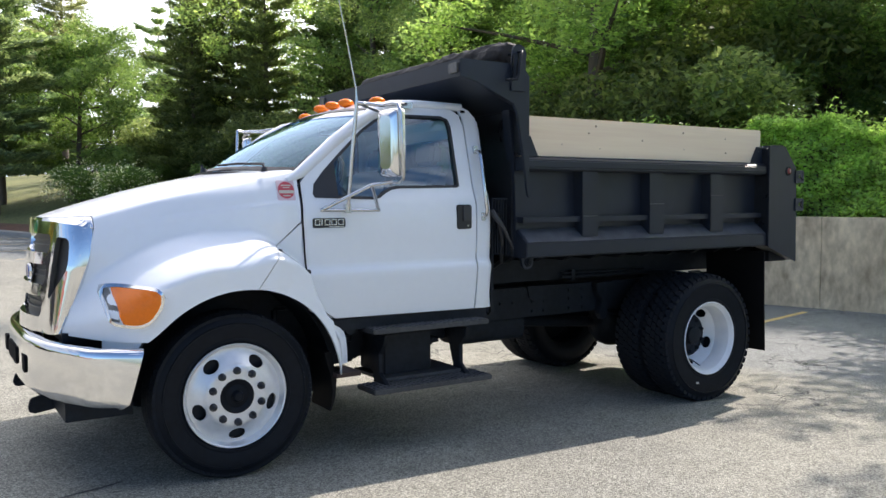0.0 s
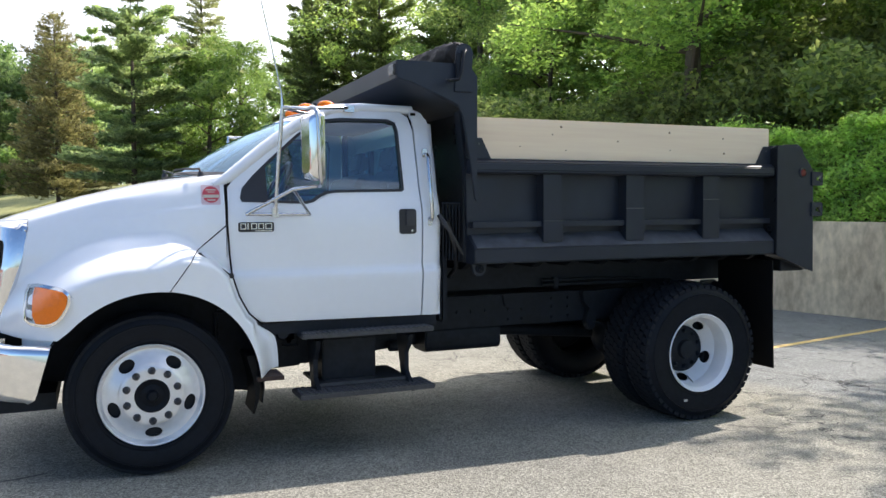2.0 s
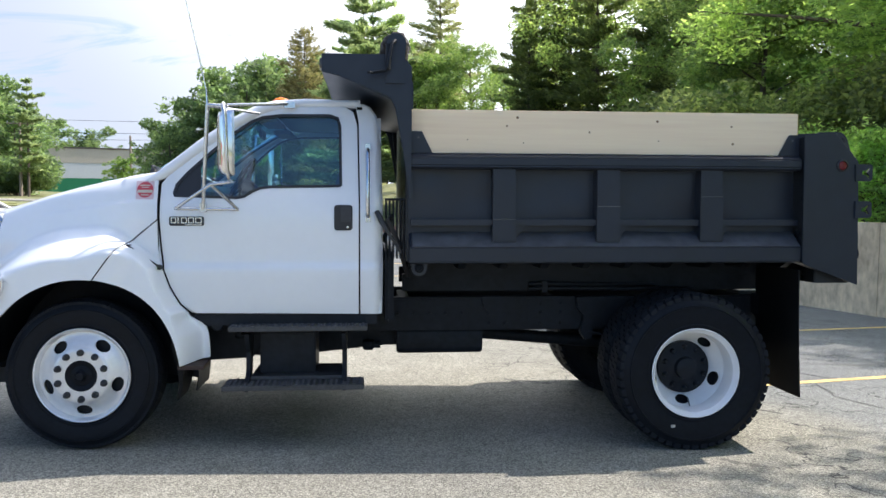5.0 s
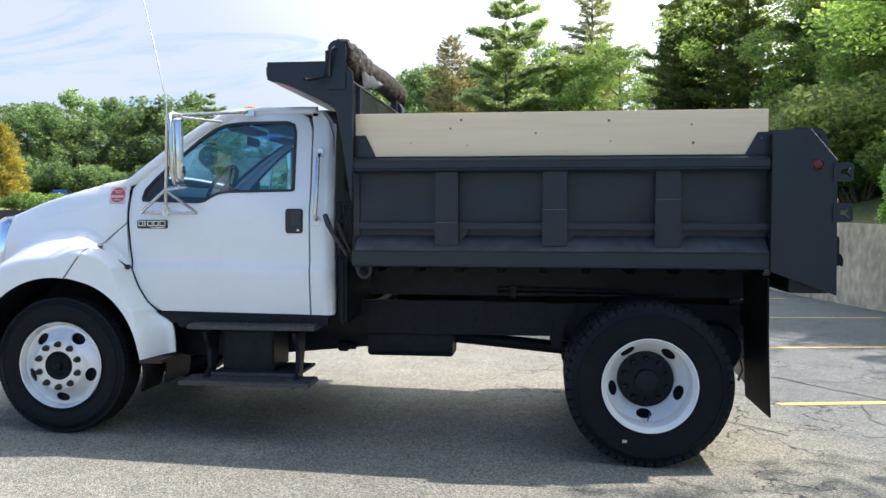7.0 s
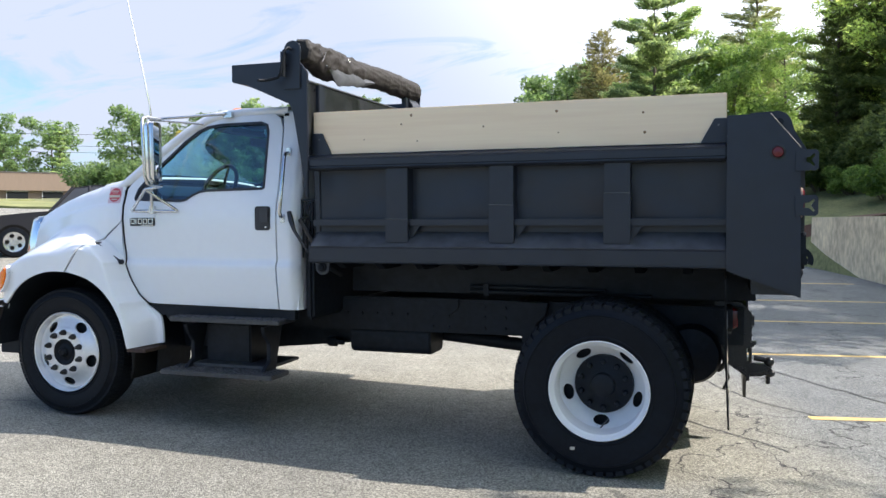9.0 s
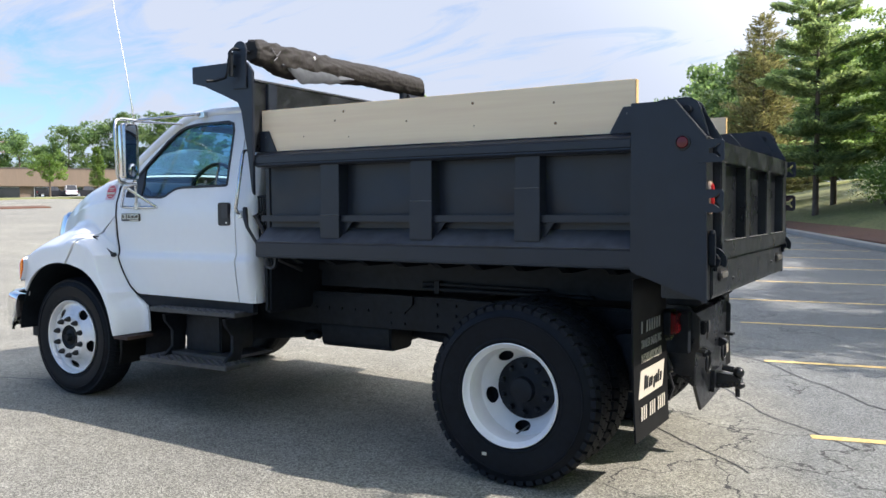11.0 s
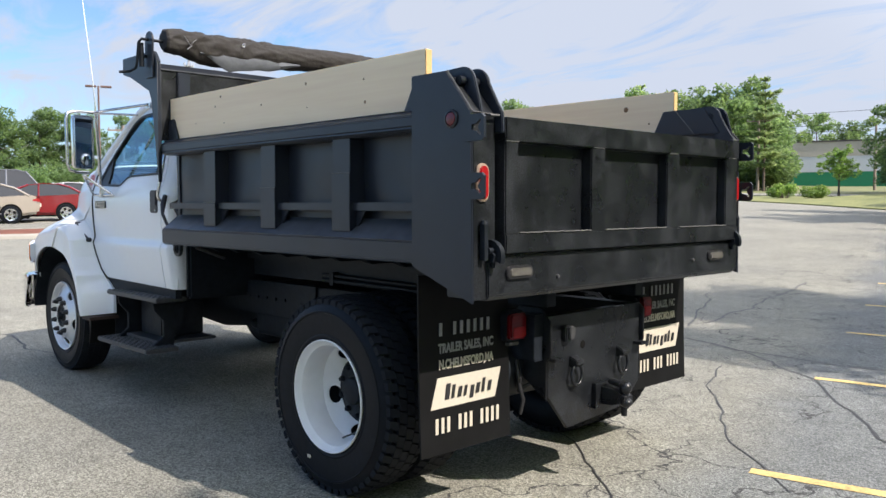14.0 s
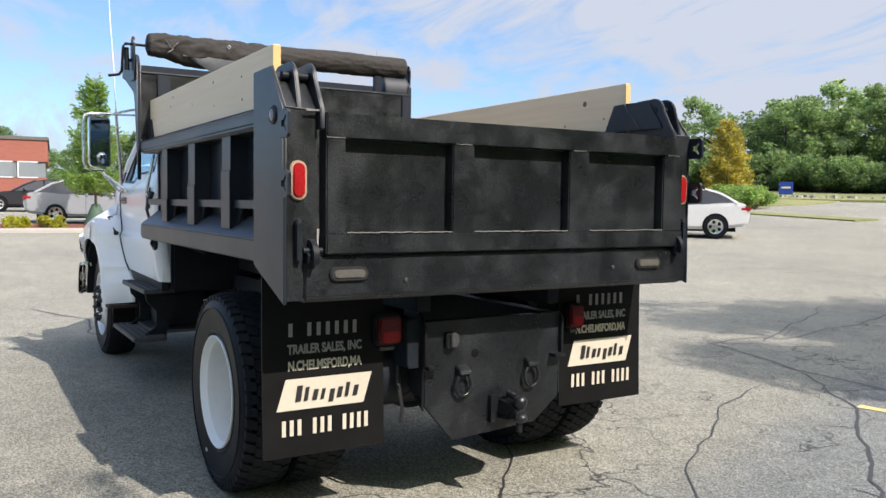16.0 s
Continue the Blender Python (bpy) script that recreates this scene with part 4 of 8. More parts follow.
CUT_Z = (0.95, 1.05, 1.13, 1.163, 1.18, 1.197, 1.215, 1.235, 1.35, 1.50, 1.60, 1.66, 1.72, 1.85, 2.0, 2.1, 2.2)
for s in (-1, 1):
    def on_side(a, b, s=s, out=0.0):
        return Vector((a, s * (cab_y(b) + out), b))
    me = sheet(DOOR, [WIN], cuts_b=CUT_Z, place=on_side, push=(0, -s * 0.035, 0))
    door = part("door", me, WHITE, truck, "white cab door with a lowered beltline", smooth=30)
    me = sheet(inset(WIN, -0.004), [inset(WIN, 0.014)], cuts_b=CUT_Z, place=lambda a, b: on_side(a, b, out=0.004), push=(0, -s * 0.03, 0))
    part("window_seal", me, DARKTRIM, door)
    me = sheet(inset(WIN, 0.004), cuts_b=CUT_Z, place=lambda a, b: on_side(a, b, out=-0.014))
    pane = part("window_pane", me, GLASS, door, "clear window pane")
    pane.visible_shadow = False
    sail = [(0.528, 1.648), (0.525, 1.668), (0.54, 1.725), (0.60, 1.797), (0.685, 1.877), (0.69, 1.648)]
    me = sheet(sail, cuts_b=CUT_Z, place=lambda a, b: on_side(a, b, out=-0.004), push=(0, -s * 0.02, 0))
    part("sail_panel", me, DARKTRIM, door, "dark plastic sail panel")
    # dark strip drawn for the shade where the fender's edge meets the door
    edge = [(lerp_table(DOOR_LINE, z), s * (cab_y(z) + 0.003), z) for z in span(0.872, 1.735, 24)]
    part("door_seal", Shape().tube(edge, 0.0055, 8), GAP, door, "dark strip for the shaded seam at the door's front edge", smooth=60)
    # latch recess and handle
    shape = Shape().prism(rounded(1.552, 1.672, 1.425, 1.592, 0.02), "y", s * (cab_y(1.5) - 0.03), s * (cab_y(1.5) + 0.006))
    handle = part("door_handle", shape, DARKTRIM, door, "black recessed door handle", bevel=0.003)
    shape = Shape().prism(rounded(1.595, 1.665, 1.48, 1.582, 0.012), "y", s * (cab_y(1.5) + 0.004), s * (cab_y(1.5) + 0.016))
    part("handle_flap", shape, mat("handle_grey", (0.035, 0.035, 0.038), 0.5), handle, bevel=0.004)
    part("lock", Shape().lathe([(0.0, s * 0.004), (0.008, s * 0.004), (0.009, 0)], "y", 12, (1.64, s * (cab_y(1.45) + 0.006), 1.447)), STEEL, handle)
    # model badge without its letters
    shape = Shape().prism(rounded(0.498, 0.718, 1.455, 1.515, 0.012), "y", s * (cab_y(1.48) - 0.004), s * (cab_y(1.48) + 0.006))
    plate = part("door_badge", shape, DARKTRIM, door, "black plate with chrome strokes", bevel=0.002)
    shape = Shape()
    yy = sorted((s * (cab_y(1.48) + 0.006), s * (cab_y(1.48) + 0.010)))
    for x0, x1 in ((0.510, 0.545), (0.552, 0.562), (0.575, 0.612), (0.619, 0.656), (0.663, 0.705)):
        shape.box(x0, x1, yy[0], yy[1], 1.503, 1.509).box(x0, x0 + 0.006, yy[0], yy[1], 1.477, 1.503).box(x1 - 0.006, x1, yy[0], yy[1], 1.477, 1.503).box(x0, x1, yy[0], yy[1], 1.471, 1.477)
    shape.box(0.60, 0.705, yy[0], yy[1], 1.459, 1.464)
    part("badge_strokes", shape, STEEL, plate)
    # rear corner of the cab
    ring = [(1.722, 0.872), (1.866, 0.868), (1.872, 1.2), (1.870, 1.6), (1.862, 1.95), (1.845, 2.10), (1.810, 2.20), (1.765, 2.255), (1.690, 2.262), (1.712, 2.14), (1.722, 1.6)]
    me = sheet(ring, cuts_a=span(1.73, 1.86, 6), cuts_b=CUT_Z,
               place=lambda a, b: Vector((a, s * (cab_y(b) - 0.10 * smoothstep(1.80, 1.90, a) ** 2), b)), push=(0, -s * 0.03, 0))
    part("cab_corner", me, WHITE, truck, smooth=40)
    # sill, A pillar, roof rail
    part("sill", Shape().box(0.62, 1.83, min(s * 0.93, s * 0.98), max(s * 0.93, s * 0.98), 0.80, 0.872), CHASSIS, truck)
    path = [(0.36, s * 0.965, 1.745), (0.455, s * 0.955, 1.795), (0.69, s * 0.905, 1.985), (0.90, s * 0.872, 2.135), (1.06, s * 0.852, 2.225), (1.16, s * 0.84, 2.255), (1.35, s * 0.828, 2.272), (1.72, s * 0.82, 2.272)]
    part("roof_pillar", Shape().tube(path, [0.02, 0.036, 0.040, 0.040, 0.040, 0.036, 0.034, 0.030], 10), WHITE, truck, smooth=60)
    # seam lines as narrow dark gaps behind the panels
    part("door_gap", Shape().box(0.424, 0.44, min(s * 0.96, s * 0.99), max(s * 0.96, s * 0.99), 1.1, 1.72), GAP, truck)
    part("door_gap", Shape().box(1.70, 1.735, min(s * 0.80, s * 0.86), max(s * 0.80, s * 0.86), 0.88, 2.25), GAP, truck)
    # grab handle
    y = s * 1.07
    path = [(1.772, s * 0.93, 1.965), (1.772, s * 0.985, 1.955), (1.772, s * 1.0, 1.93), (1.772, s * 1.075, 1.55), (1.772, s * 1.06, 1.52), (1.772, s * 1.03, 1.515)]
    grab = part("grab_handle", Shape().tube(path, 0.013, 10), STEEL, truck, "polished steel grab handle", smooth=60)
    for y0, y1, z0, z1 in ((0.915, 0.945, 1.945, 2.0), (1.025, 1.04, 1.48, 1.535)):
        part("handle_foot", Shape().box(1.755, 1.789, min(s * y0, s * y1), max(s * y0, s * y1), z0, z1), STEEL, grab, bevel=0.004)

# roof, back wall, windscreen, cowl
shape = Shape()
rows = []
for x in span(1.04, 1.74, 12):
    rows.append([(x + (0.10 if x < 1.10 else 0.05 if x < 1.2 else 0) * (abs(y) / 0.83) ** 2, y, 2.272 + 0.058 * (1 - (abs(y) / 0.83) ** 2.4) - 0.05 * smoothstep(1.20, 1.04, x)) for y in span(-0.83, 0.83, 17)])
for x, dz, w in ((1.79, 0.02, 0.825), (1.83, 0.075, 0.82), (1.855, 0.16, 0.83)):
    rows.append([(x, y * w / 0.83, 2.272 + 0.058 * (1 - (abs(y) / 0.83) ** 2.4) - dz) for y in span(-0.83, 0.83, 17)])
shape.loft(rows)
part("roof", shape, WHITE, truck, thick=0.03, smooth=50)
me = sheet([(-0.98, 0.87), (0.98, 0.87), (0.93, 1.66), (0.83, 2.18), (-0.83, 2.18), (-0.93, 1.66)], [rounded(-0.62, 0.62, 1.72, 2.08, 0.06)], place=lambda a, b: Vector((1.86, a, b)), push=(-0.03, 0, 0))
part("cab_back", me, WHITE, truck)
pane = part("rear_pane", Shape().prism(rounded(-0.63, 0.63, 1.71, 2.09, 0.06), "x", 1.838, 1.842), GLASS, truck, "rear window pane")
pane.visible_shadow = False
part("cab_floor", Shape().box(0.64, 1.84, -0.95, 0.95, 0.86, 0.90), DASH, truck)
part("firewall", Shape().prism([(0.36, 1.72), (0.39, 1.72), (0.41, 1.2), (0.66, 0.90), (0.66, 0.86), (0.38, 1.19)], "y", -0.9, 0.9), CHASSIS, truck)


def screen_at(a, b):
    """Windscreen: a from side to side (-1 to 1), b from cowl to header."""
    x0, x1 = 0.20 + 0.27 * a * a, 0.985 + 0.125 * a * a
    z0, z1 = 1.835 - 0.03 * a * a, 2.262 - 0.02 * a * a
    bulge = 0.02 * math.sin(math.pi * b)
    return Vector((x0 + (x1 - x0) * b - bulge, a * (0.90 - 0.08 * b), z0 + (z1 - z0) * b + bulge))


shape = Shape()
shape.loft([[screen_at(a, b) for a in span(-1, 1, 19)] for b in span(0, 1, 9)])
pane = part("windscreen", shape, SCREEN, truck, "raked tinted windscreen", smooth=60)
pane.visible_shadow = False
shape = Shape()
for lo, hi in ((-0.01, 0.035), (0.955, 1.01)):
    shape.loft([[screen_at(a, b) + Vector((-0.004, 0, 0.006)) for a in span(-1, 1, 19)] for b in (lo, hi)])
for s in (-1, 1):
    shape.loft([[screen_at(s * a, b) + Vector((-0.004, 0, 0.006)) for b in span(0, 1, 9)] for a in (0.955, 1.0)])
band = part("tint_band", Shape().loft([[screen_at(a, b) + Vector((-0.003, 0, 0.003)) for a in span(-0.95, 0.95, 19)] for b in (0.84, 0.90, 0.965)]), TINT, truck, "blue tint band of the windscreen", smooth=60)
band.visible_shadow = False
part("windscreen_seal", shape, DARKTRIM, truck, thick=0.006)
shape = Shape()
shape.loft([[(0.13 + 0.30 * a * a, a * 0.93, 1.825 - 0.05 * a * a) for a in span(-1, 1, 13)], [(0.235 + 0.26 * a * a, a * 0.93, 1.830 - 0.045 * a * a) for a in span(-1, 1, 13)]])
part("cowl", shape, DARKTRIM, truck, "black plastic cowl", thick=0.02)
for y0, y1 in ((-0.70, -0.12), (0.05, 0.62)):
    a0 = y0 / 0.9
    p0 = screen_at(a0, -0.02) + Vector((-0.03, 0, 0.02))
    p1 = screen_at(y1 / 0.9, 0.03) + Vector((-0.02, 0, 0.02))
    wiper = part("wiper", Shape().tube([p0, p0 + Vector((-0.01, 0, 0.03)), (p0 + p1) / 2 + Vector((-0.015, 0, 0.022)), p1], 0.008, 6), DARKTRIM, truck, "black wiper arm with blade")
    part("wiper_foot", Shape().lathe([(0.0, 0.03), (0.018, 0.03), (0.024, 0.0)], "z", 12, tuple(p0 + Vector((0, 0, -0.02)))), DARKTRIM, wiper)
for y in (-0.62, -0.22, 0.0, 0.22, 0.62):
    x = 1.12 + 0.09 * (y / 0.83) ** 2
    z = 2.272 + 0.058 * (1 - (abs(y) / 0.83) ** 2.4) + 0.006
    shape = Shape().ball((x, y, z), 0.045, 14, 8, (1.35, 1.0, 0.72))
    part("roof_marker_light", shape, AMBER, truck, "amber roof marker light", smooth=60)

# inside the cab
part("dashboard", Shape().prism([(0.36, 1.78), (0.62, 1.74), (0.70, 1.66), (0.68, 1.45), (0.55, 1.2), (0.33, 1.2)], "y", -0.92, 0.92), DASH, truck, "dark dashboard", bevel=0.03)
for y in (-0.42, 0.36):
    w = 0.27 if y < 0 else 0.42
    seat = part("seat", Shape().box(1.02, 1.52, y - w, y + w, 1.18, 1.36), SEAT, truck, "grey cloth seat", bevel=0.05)
    part("seat_back", Shape().prism([(1.44, 1.30), (1.60, 1.30), (1.74, 1.86), (1.62, 1.88), (1.56, 1.80)], "y", y - w, y + w), SEAT, seat, bevel=0.05)
    part("head_rest", Shape().prism([(1.635, 1.88), (1.74, 1.88), (1.76, 2.04), (1.67, 2.05)], "y", y - 0.13, y + 0.13), SEAT, seat, bevel=0.03)
tilt = pose(0.86, -0.42, 1.74, 0, -62, 0)
wheel_shape = Shape().lathe([(0.2 + 0.016 * math.cos(a), 0.016 * math.sin(a)) for a in span(0, 2 * math.pi, 9)[:-1]], "z", 30, closed=True)
for a in (0, 120, 240):
    wheel_shape.tube([(0, 0, -0.03), (0.19 * math.cos(radians(a)), 0.19 * math.sin(radians(a)), 0)], 0.012, 6)
wheel_shape.lathe([(0.0, -0.01), (0.06, -0.015), (0.06, -0.05), (0.02, -0.22)], "z", 16)
part("steering_wheel", wheel_shape, DARKTRIM, truck, "black steering wheel", at=tilt, smooth=60)
for y0, y1 in ((-0.7, -0.2), (0.2, 0.7)):
    part("sun_visor", Shape().box(1.02, 1.16, y0, y1, 2.16, 2.19), SEAT, truck, bevel=0.01)
part("rear_view_mirror", Shape().box(0.95, 0.975, -0.12, 0.12, 2.10, 2.17), DARKTRIM, truck, bevel=0.008)
part("roof_lining", Shape().box(1.12, 1.80, -0.78, 0.78, 2.225, 2.24), DASH, truck)

# inspection sticker on the driver's side of the hood
def hood_side(x, z):
    """The place on the driver's side of the hood at a given x and z."""
    row = hood_row(x, -1)
    for p, q in zip(row, row[1:]):
        if q[2] <= z <= p[2]:
            k = (p[2] - z) / max(1e-6, p[2] - q[2])
            return p[1] + (q[1] - p[1]) * k
    return row[-1][1]


for ring, m, out in ((rounded(0.285, 0.398, 1.625, 1.745, 0.008), STICKER_PALE, 0.003), (arc(0.343, 1.687, 0.051, 0, 360, 25)[:-1], STICKER, 0.006),
                     (rounded(0.296, 0.390, 1.668, 1.686, 0.002), PRINT, 0.009), (rounded(0.312, 0.374, 1.712, 1.719, 0.002), PRINT, 0.009), (rounded(0.322, 0.366, 1.700, 1.705, 0.002), PRINT, 0.009), (rounded(0.320, 0.368, 1.650, 1.657, 0.002), PRINT, 0.009)):
    me = sheet(ring, cuts_a=span(0.29, 0.39, 11), cuts_b=span(1.63, 1.74, 12), place=lambda a, b: Vector((a, hood_side(a, b) - out, b)), push=(0, 0.002, 0))
    part("inspection_sticker", me, m, truck, "red and white sticker on the hood" if m == STICKER_PALE else "")

# outside mirrors on tube brackets
for s in (-1, 1):
    base = Shape().tube([(0.54, s * 1.06, 1.566), (0.945, s * 1.062, 1.562)], 0.011, 8)
    base.tube([(0.545, s * 1.065, 1.566), (0.80, s * 1.235, 1.715), (0.945, s * 1.245, 1.735)], 0.011, 8)
    base.tube([(0.935, s * 1.065, 1.566), (0.80, s * 1.235, 1.715)], 0.011, 8)
    base.tube([(0.720, s * 1.065, 1.560), (0.742, s * 1.09, 1.9), (0.765, s * 1.118, 2.225)], 0.013, 8)
    base.box(0.70, 0.74, min(s * 1.045, s * 1.075), max(s * 1.045, s * 1.075), 1.545, 1.60)
    bracket = part("mirror_bracket", base, STEEL, truck, "bent steel tube mirror bracket", smooth=60)
    loop = [(0.945, s * 1.245, 1.735), (0.94, s * 1.33, 1.735), (0.935, s * 1.385, 1.75), (0.93, s * 1.40, 1.80), (0.915, s * 1.40, 2.14), (0.905, s * 1.385, 2.19), (0.90, s * 1.33, 2.205), (0.90, s * 1.20, 2.205), (0.83, s * 1.14, 2.215), (0.765, s * 1.118, 2.22)]
    part("mirror_loop", Shape().tube(loop, 0.012, 8), STEEL, bracket, smooth=60)
    arms = Shape().tube([(0.80, s * 1.14, 2.215), (0.95, s * 1.10, 2.225), (1.24, s * 0.90, 2.262)], 0.011, 8)
    arms.tube([(0.77, s * 1.118, 2.215), (1.06, s * 0.90, 2.195)], 0.009, 8)
    arms.box(1.22, 1.29, min(s * 0.86, s * 0.90), max(s * 0.86, s * 0.90), 2.235, 2.275)
    part("mirror_arm", arms, STEEL, bracket, smooth=60)
    rows = []
    for x, d in ((0.86, 0.045), (0.872, 0.016), (0.90, 0.0), (0.935, 0.0)):
        rows.append([(x, s * 1.285 + a, b) for a, b in rounded(-0.088 + d, 0.088 - d, 1.765 + d, 2.175 - d, 0.03, 5)])
    shape = Shape().loft(rows, close=True).poly(rows[0])
    shell = part("mirror_housing", shape, CHROME, truck, "bright chrome mirror housing", smooth=45)
    # turned a little towards the driver
    shell.matrix_basis = Matrix.Translation((0.90, s * 1.285, 0)) @ Matrix.Rotation(radians(-s * 20), 4, "Z") @ Matrix.Translation((-0.90, -s * 1.285, 0))
    part("mirror_glass", Shape().prism([(s * 1.285 + a, b) for a, b in rounded(-0.08, 0.08, 1.773, 2.167, 0.026, 5)], "x", 0.928, 0.932), MIRROR, shell)
    part("mirror_rim", Shape().loft([[(x, s * 1.285 + a, b) for a, b in rounded(-0.089 + d, 0.089 - d, 1.764 + d, 2.176 - d, 0.03, 5)] for x, d in ((0.925, 0), (0.94, 0), (0.94, 0.006), (0.925, 0.006))], close=True), STEEL, shell)
    spot = Shape().lathe([(0.0, 0.024), (0.03, 0.018), (0.046, 0.006), (0.05, 0.0), (0.05, -0.006)], "x", 20, (0.936, s * 1.27, 1.835))
    part("spot_mirror", spot, MIRROR, shell, "round convex spot mirror", smooth=60)
aerial = part("antenna", Shape().tube([(0.765, -1.118, 2.22), (0.76, -1.118, 2.31), (0.70, -1.12, 2.60), (0.60, -1.13, 3.05), (0.46, -1.14, 3.75)], [0.010, 0.006, 0.0046, 0.0042, 0.0036], 6), STEEL, truck, "thin whip antenna", smooth=60)

# steps
for s in (-1, 1):
    for x0, x1, z0, z1, y0, y1 in ((0.872, 1.768, 0.790, 0.806, 0.86, 1.10), (0.84, 1.745, 0.412, 0.434, 0.92, 1.17)):
        shape = Shape().box(x0, x1, min(s * y0, s * y1), max(s * y0, s * y1), z1 - 0.034, z1)
        step = part("step", shape, STEP, truck, "black steel step with punched grip teeth", bevel=0.006)
        teeth = Shape()
        for i in range(24):
            for j in range(5):
                x = x0 + 0.03 + i * (x1 - x0 - 0.06) / 23
                y = s * (y0 + 0.03 + j * (y1 - y0 - 0.05) / 4) + (0.008 if i % 2 else -0.008)
                teeth.lathe([(0.013, 0.0), (0.010, 0.005), (0.004, 0.005), (0.003, 0.001)], "z", 6, (x, y, z1))
        tagged(part("grip_teeth", teeth, STEP, step), kind="stuff")
    for x in (0.97, 1.60):
        shape = Shape().prism([(s * 0.80, 0.75), (s * 1.06, 0.75), (s * 1.05, 0.70), (s * 0.98, 0.62), (s * 0.98, 0.50), (s * 1.10, 0.41), (s * 1.10, 0.38), (s * 0.90, 0.38), (s * 0.90, 0.45)][::int(s)], "x", x, x + 0.03)
        part("step_bracket", shape, CHASSIS, truck, bevel=0.004)
    part("tool_box", Shape().box(1.05, 1.42, min(s * 0.55, s * 0.90), max(s * 0.55, s * 0.90), 0.46, 0.74), CHASSIS, truck, "black box under the cab", bevel=0.01)
    part("fender_foot", Shape().box(0.575, 0.735, min(s * 0.95, s * 1.19), max(s * 0.95, s * 1.19), 0.548, 0.574), RUST, truck)
    part("splash_guard", Shape().prism([(0.52, 0.70), (0.57, 0.70), (0.60, 0.53), (0.59, 0.42), (0.56, 0.335), (0.55, 0.34), (0.57, 0.44), (0.56, 0.55)], "y", s * 0.84, s * 1.13), FLAP, truck, bevel=0.004)

# chassis
for s in (-1, 1):
    rail = Shape().prism([(s * 0.36, 0.675), (s * 0.445, 0.675), (s * 0.445, 0.69), (s * 0.452, 0.69), (s * 0.452, 0.905), (s * 0.445, 0.905), (s * 0.445, 0.92), (s * 0.36, 0.92)][::int(s)], "x", -0.85, 4.78)
    frame_rail = part("frame_rail", rail, CHASSIS, truck, "black steel frame rail", bevel=0.003)
    bolts = Shape()
    for x in (1.98, 2.10, 2.22, 2.34, 2.46, 2.66, 2.78, 3.05, 3.2):
        for z in (0.72, 0.80, 0.87):
            if (int(x * 100) + int(z * 100)) % 3:
                bolts.lathe([(0.0, s * 0.012), (0.011, s * 0.012), (0.013, 0.0)], "y", 6, (x, s * 0.452, z))
    tagged(part("rail_bolts", bolts, CHASSIS, frame_rail), kind="stuff")
    part("frame_gusset", Shape().prism([(2.60, 0.925), (2.86, 0.925), (2.86, 0.86), (2.80, 0.81), (2.70, 0.79), (2.62, 0.83)], "y", s * 0.453, s * 0.468), CHASSIS, frame_rail, bevel=0.003)
    sub = Shape().box(2.02, 4.85, min(s * 0.36, s * 0.44), max(s * 0.36, s * 0.44), 0.965, 1.09)
    part("hoist_rail", sub, CHASSIS, truck, "black subframe rail under the dump body", bevel=0.004)
    part("push_rod", Shape().tube([(2.95, s * 0.47, 0.985), (4.2, s * 0.47, 0.975)], 0.016, 8).tube([(2.95, s * 0.47, 1.02), (3.9, s * 0.47, 1.01)], 0.012, 8).box(3.05, 3.09, min(s * 0.44, s * 0.49), max(s * 0.44, s * 0.49), 0.955, 1.04), CHASSIS, truck, smooth=60)
    part("long_sill", Shape().box(2.06, 4.95, min(s * 0.42, s * 0.52), max(s * 0.42, s * 0.52), 1.09, 1.215), CHASSIS, truck, bevel=0.004)
    # spring hanger and leaf springs at the rear axle
    hanger = Shape().prism([(3.30, 0.92), (3.52, 0.92), (3.50, 0.83), (3.44, 0.78), (3.42, 0.62), (3.37, 0.60), (3.33, 0.66), (3.36, 0.78), (3.31, 0.84)], "y", s * 0.455, s * 0.52)
    part("spring_hanger", hanger, CHASSIS, truck, "cast spring hanger", bevel=0.006)
    for i in range(5):
        half = 0.56 - i * 0.09
        pts = [(3.955 + half * k, s * 0.49, 0.60 - i * 0.016 + 0.06 * k * k) for k in span(-1, 1, 9)]
        part("leaf_spring", Shape().loft([[(p[0], s * 0.455, p[2]), (p[0], s * 0.525, p[2])] for p in pts]), CHASSIS, truck, thick=0.012)
for x in (-0.5, 0.6, 2.0, 3.2, 4.7):
    part("cross_member", Shape().box(x, x + 0.08, -0.36, 0.36, 0.72, 0.90), CHASSIS, truck, bevel=0.005)
for k in range(10):
    x = 2.10 + k * 0.29
    part("floor_beam", Shape().prism([(-0.98, 1.235), (-0.80, 1.155), (0.80, 1.155), (0.98, 1.235)], "x", x, x + 0.05), CHASSIS, truck)
part("transmission", Shape().prism([(0.4, 0.50), (1.1, 0.45), (1.9, 0.53), (2.56, 0.525), (2.58, 0.66), (1.9, 0.74), (0.4, 0.80)], "y", -0.20, 0.22), CHASSIS, truck, bevel=0.02)
part("air_tank", Shape().prism(rounded(-0.40, -0.10, 0.494, 0.70, 0.05), "x", 1.98, 2.62), CHASSIS, truck, "black air tank", bevel=0.01)
part("tank_clamp", Shape().lathe([(0.0, 1.73), (0.035, 1.73), (0.040, 1.745), (0.040, 1.80), (0.025, 1.81), (0.025, 1.86)], "x", 16, (0, -0.27, 0.545)), CHASSIS, truck, smooth=40)
part("drive_shaft", Shape().tube([(2.50, 0, 0.60), (2.62, 0, 0.595), (3.70, 0, 0.50)], 0.05, 14), CHASSIS, truck, smooth=60)
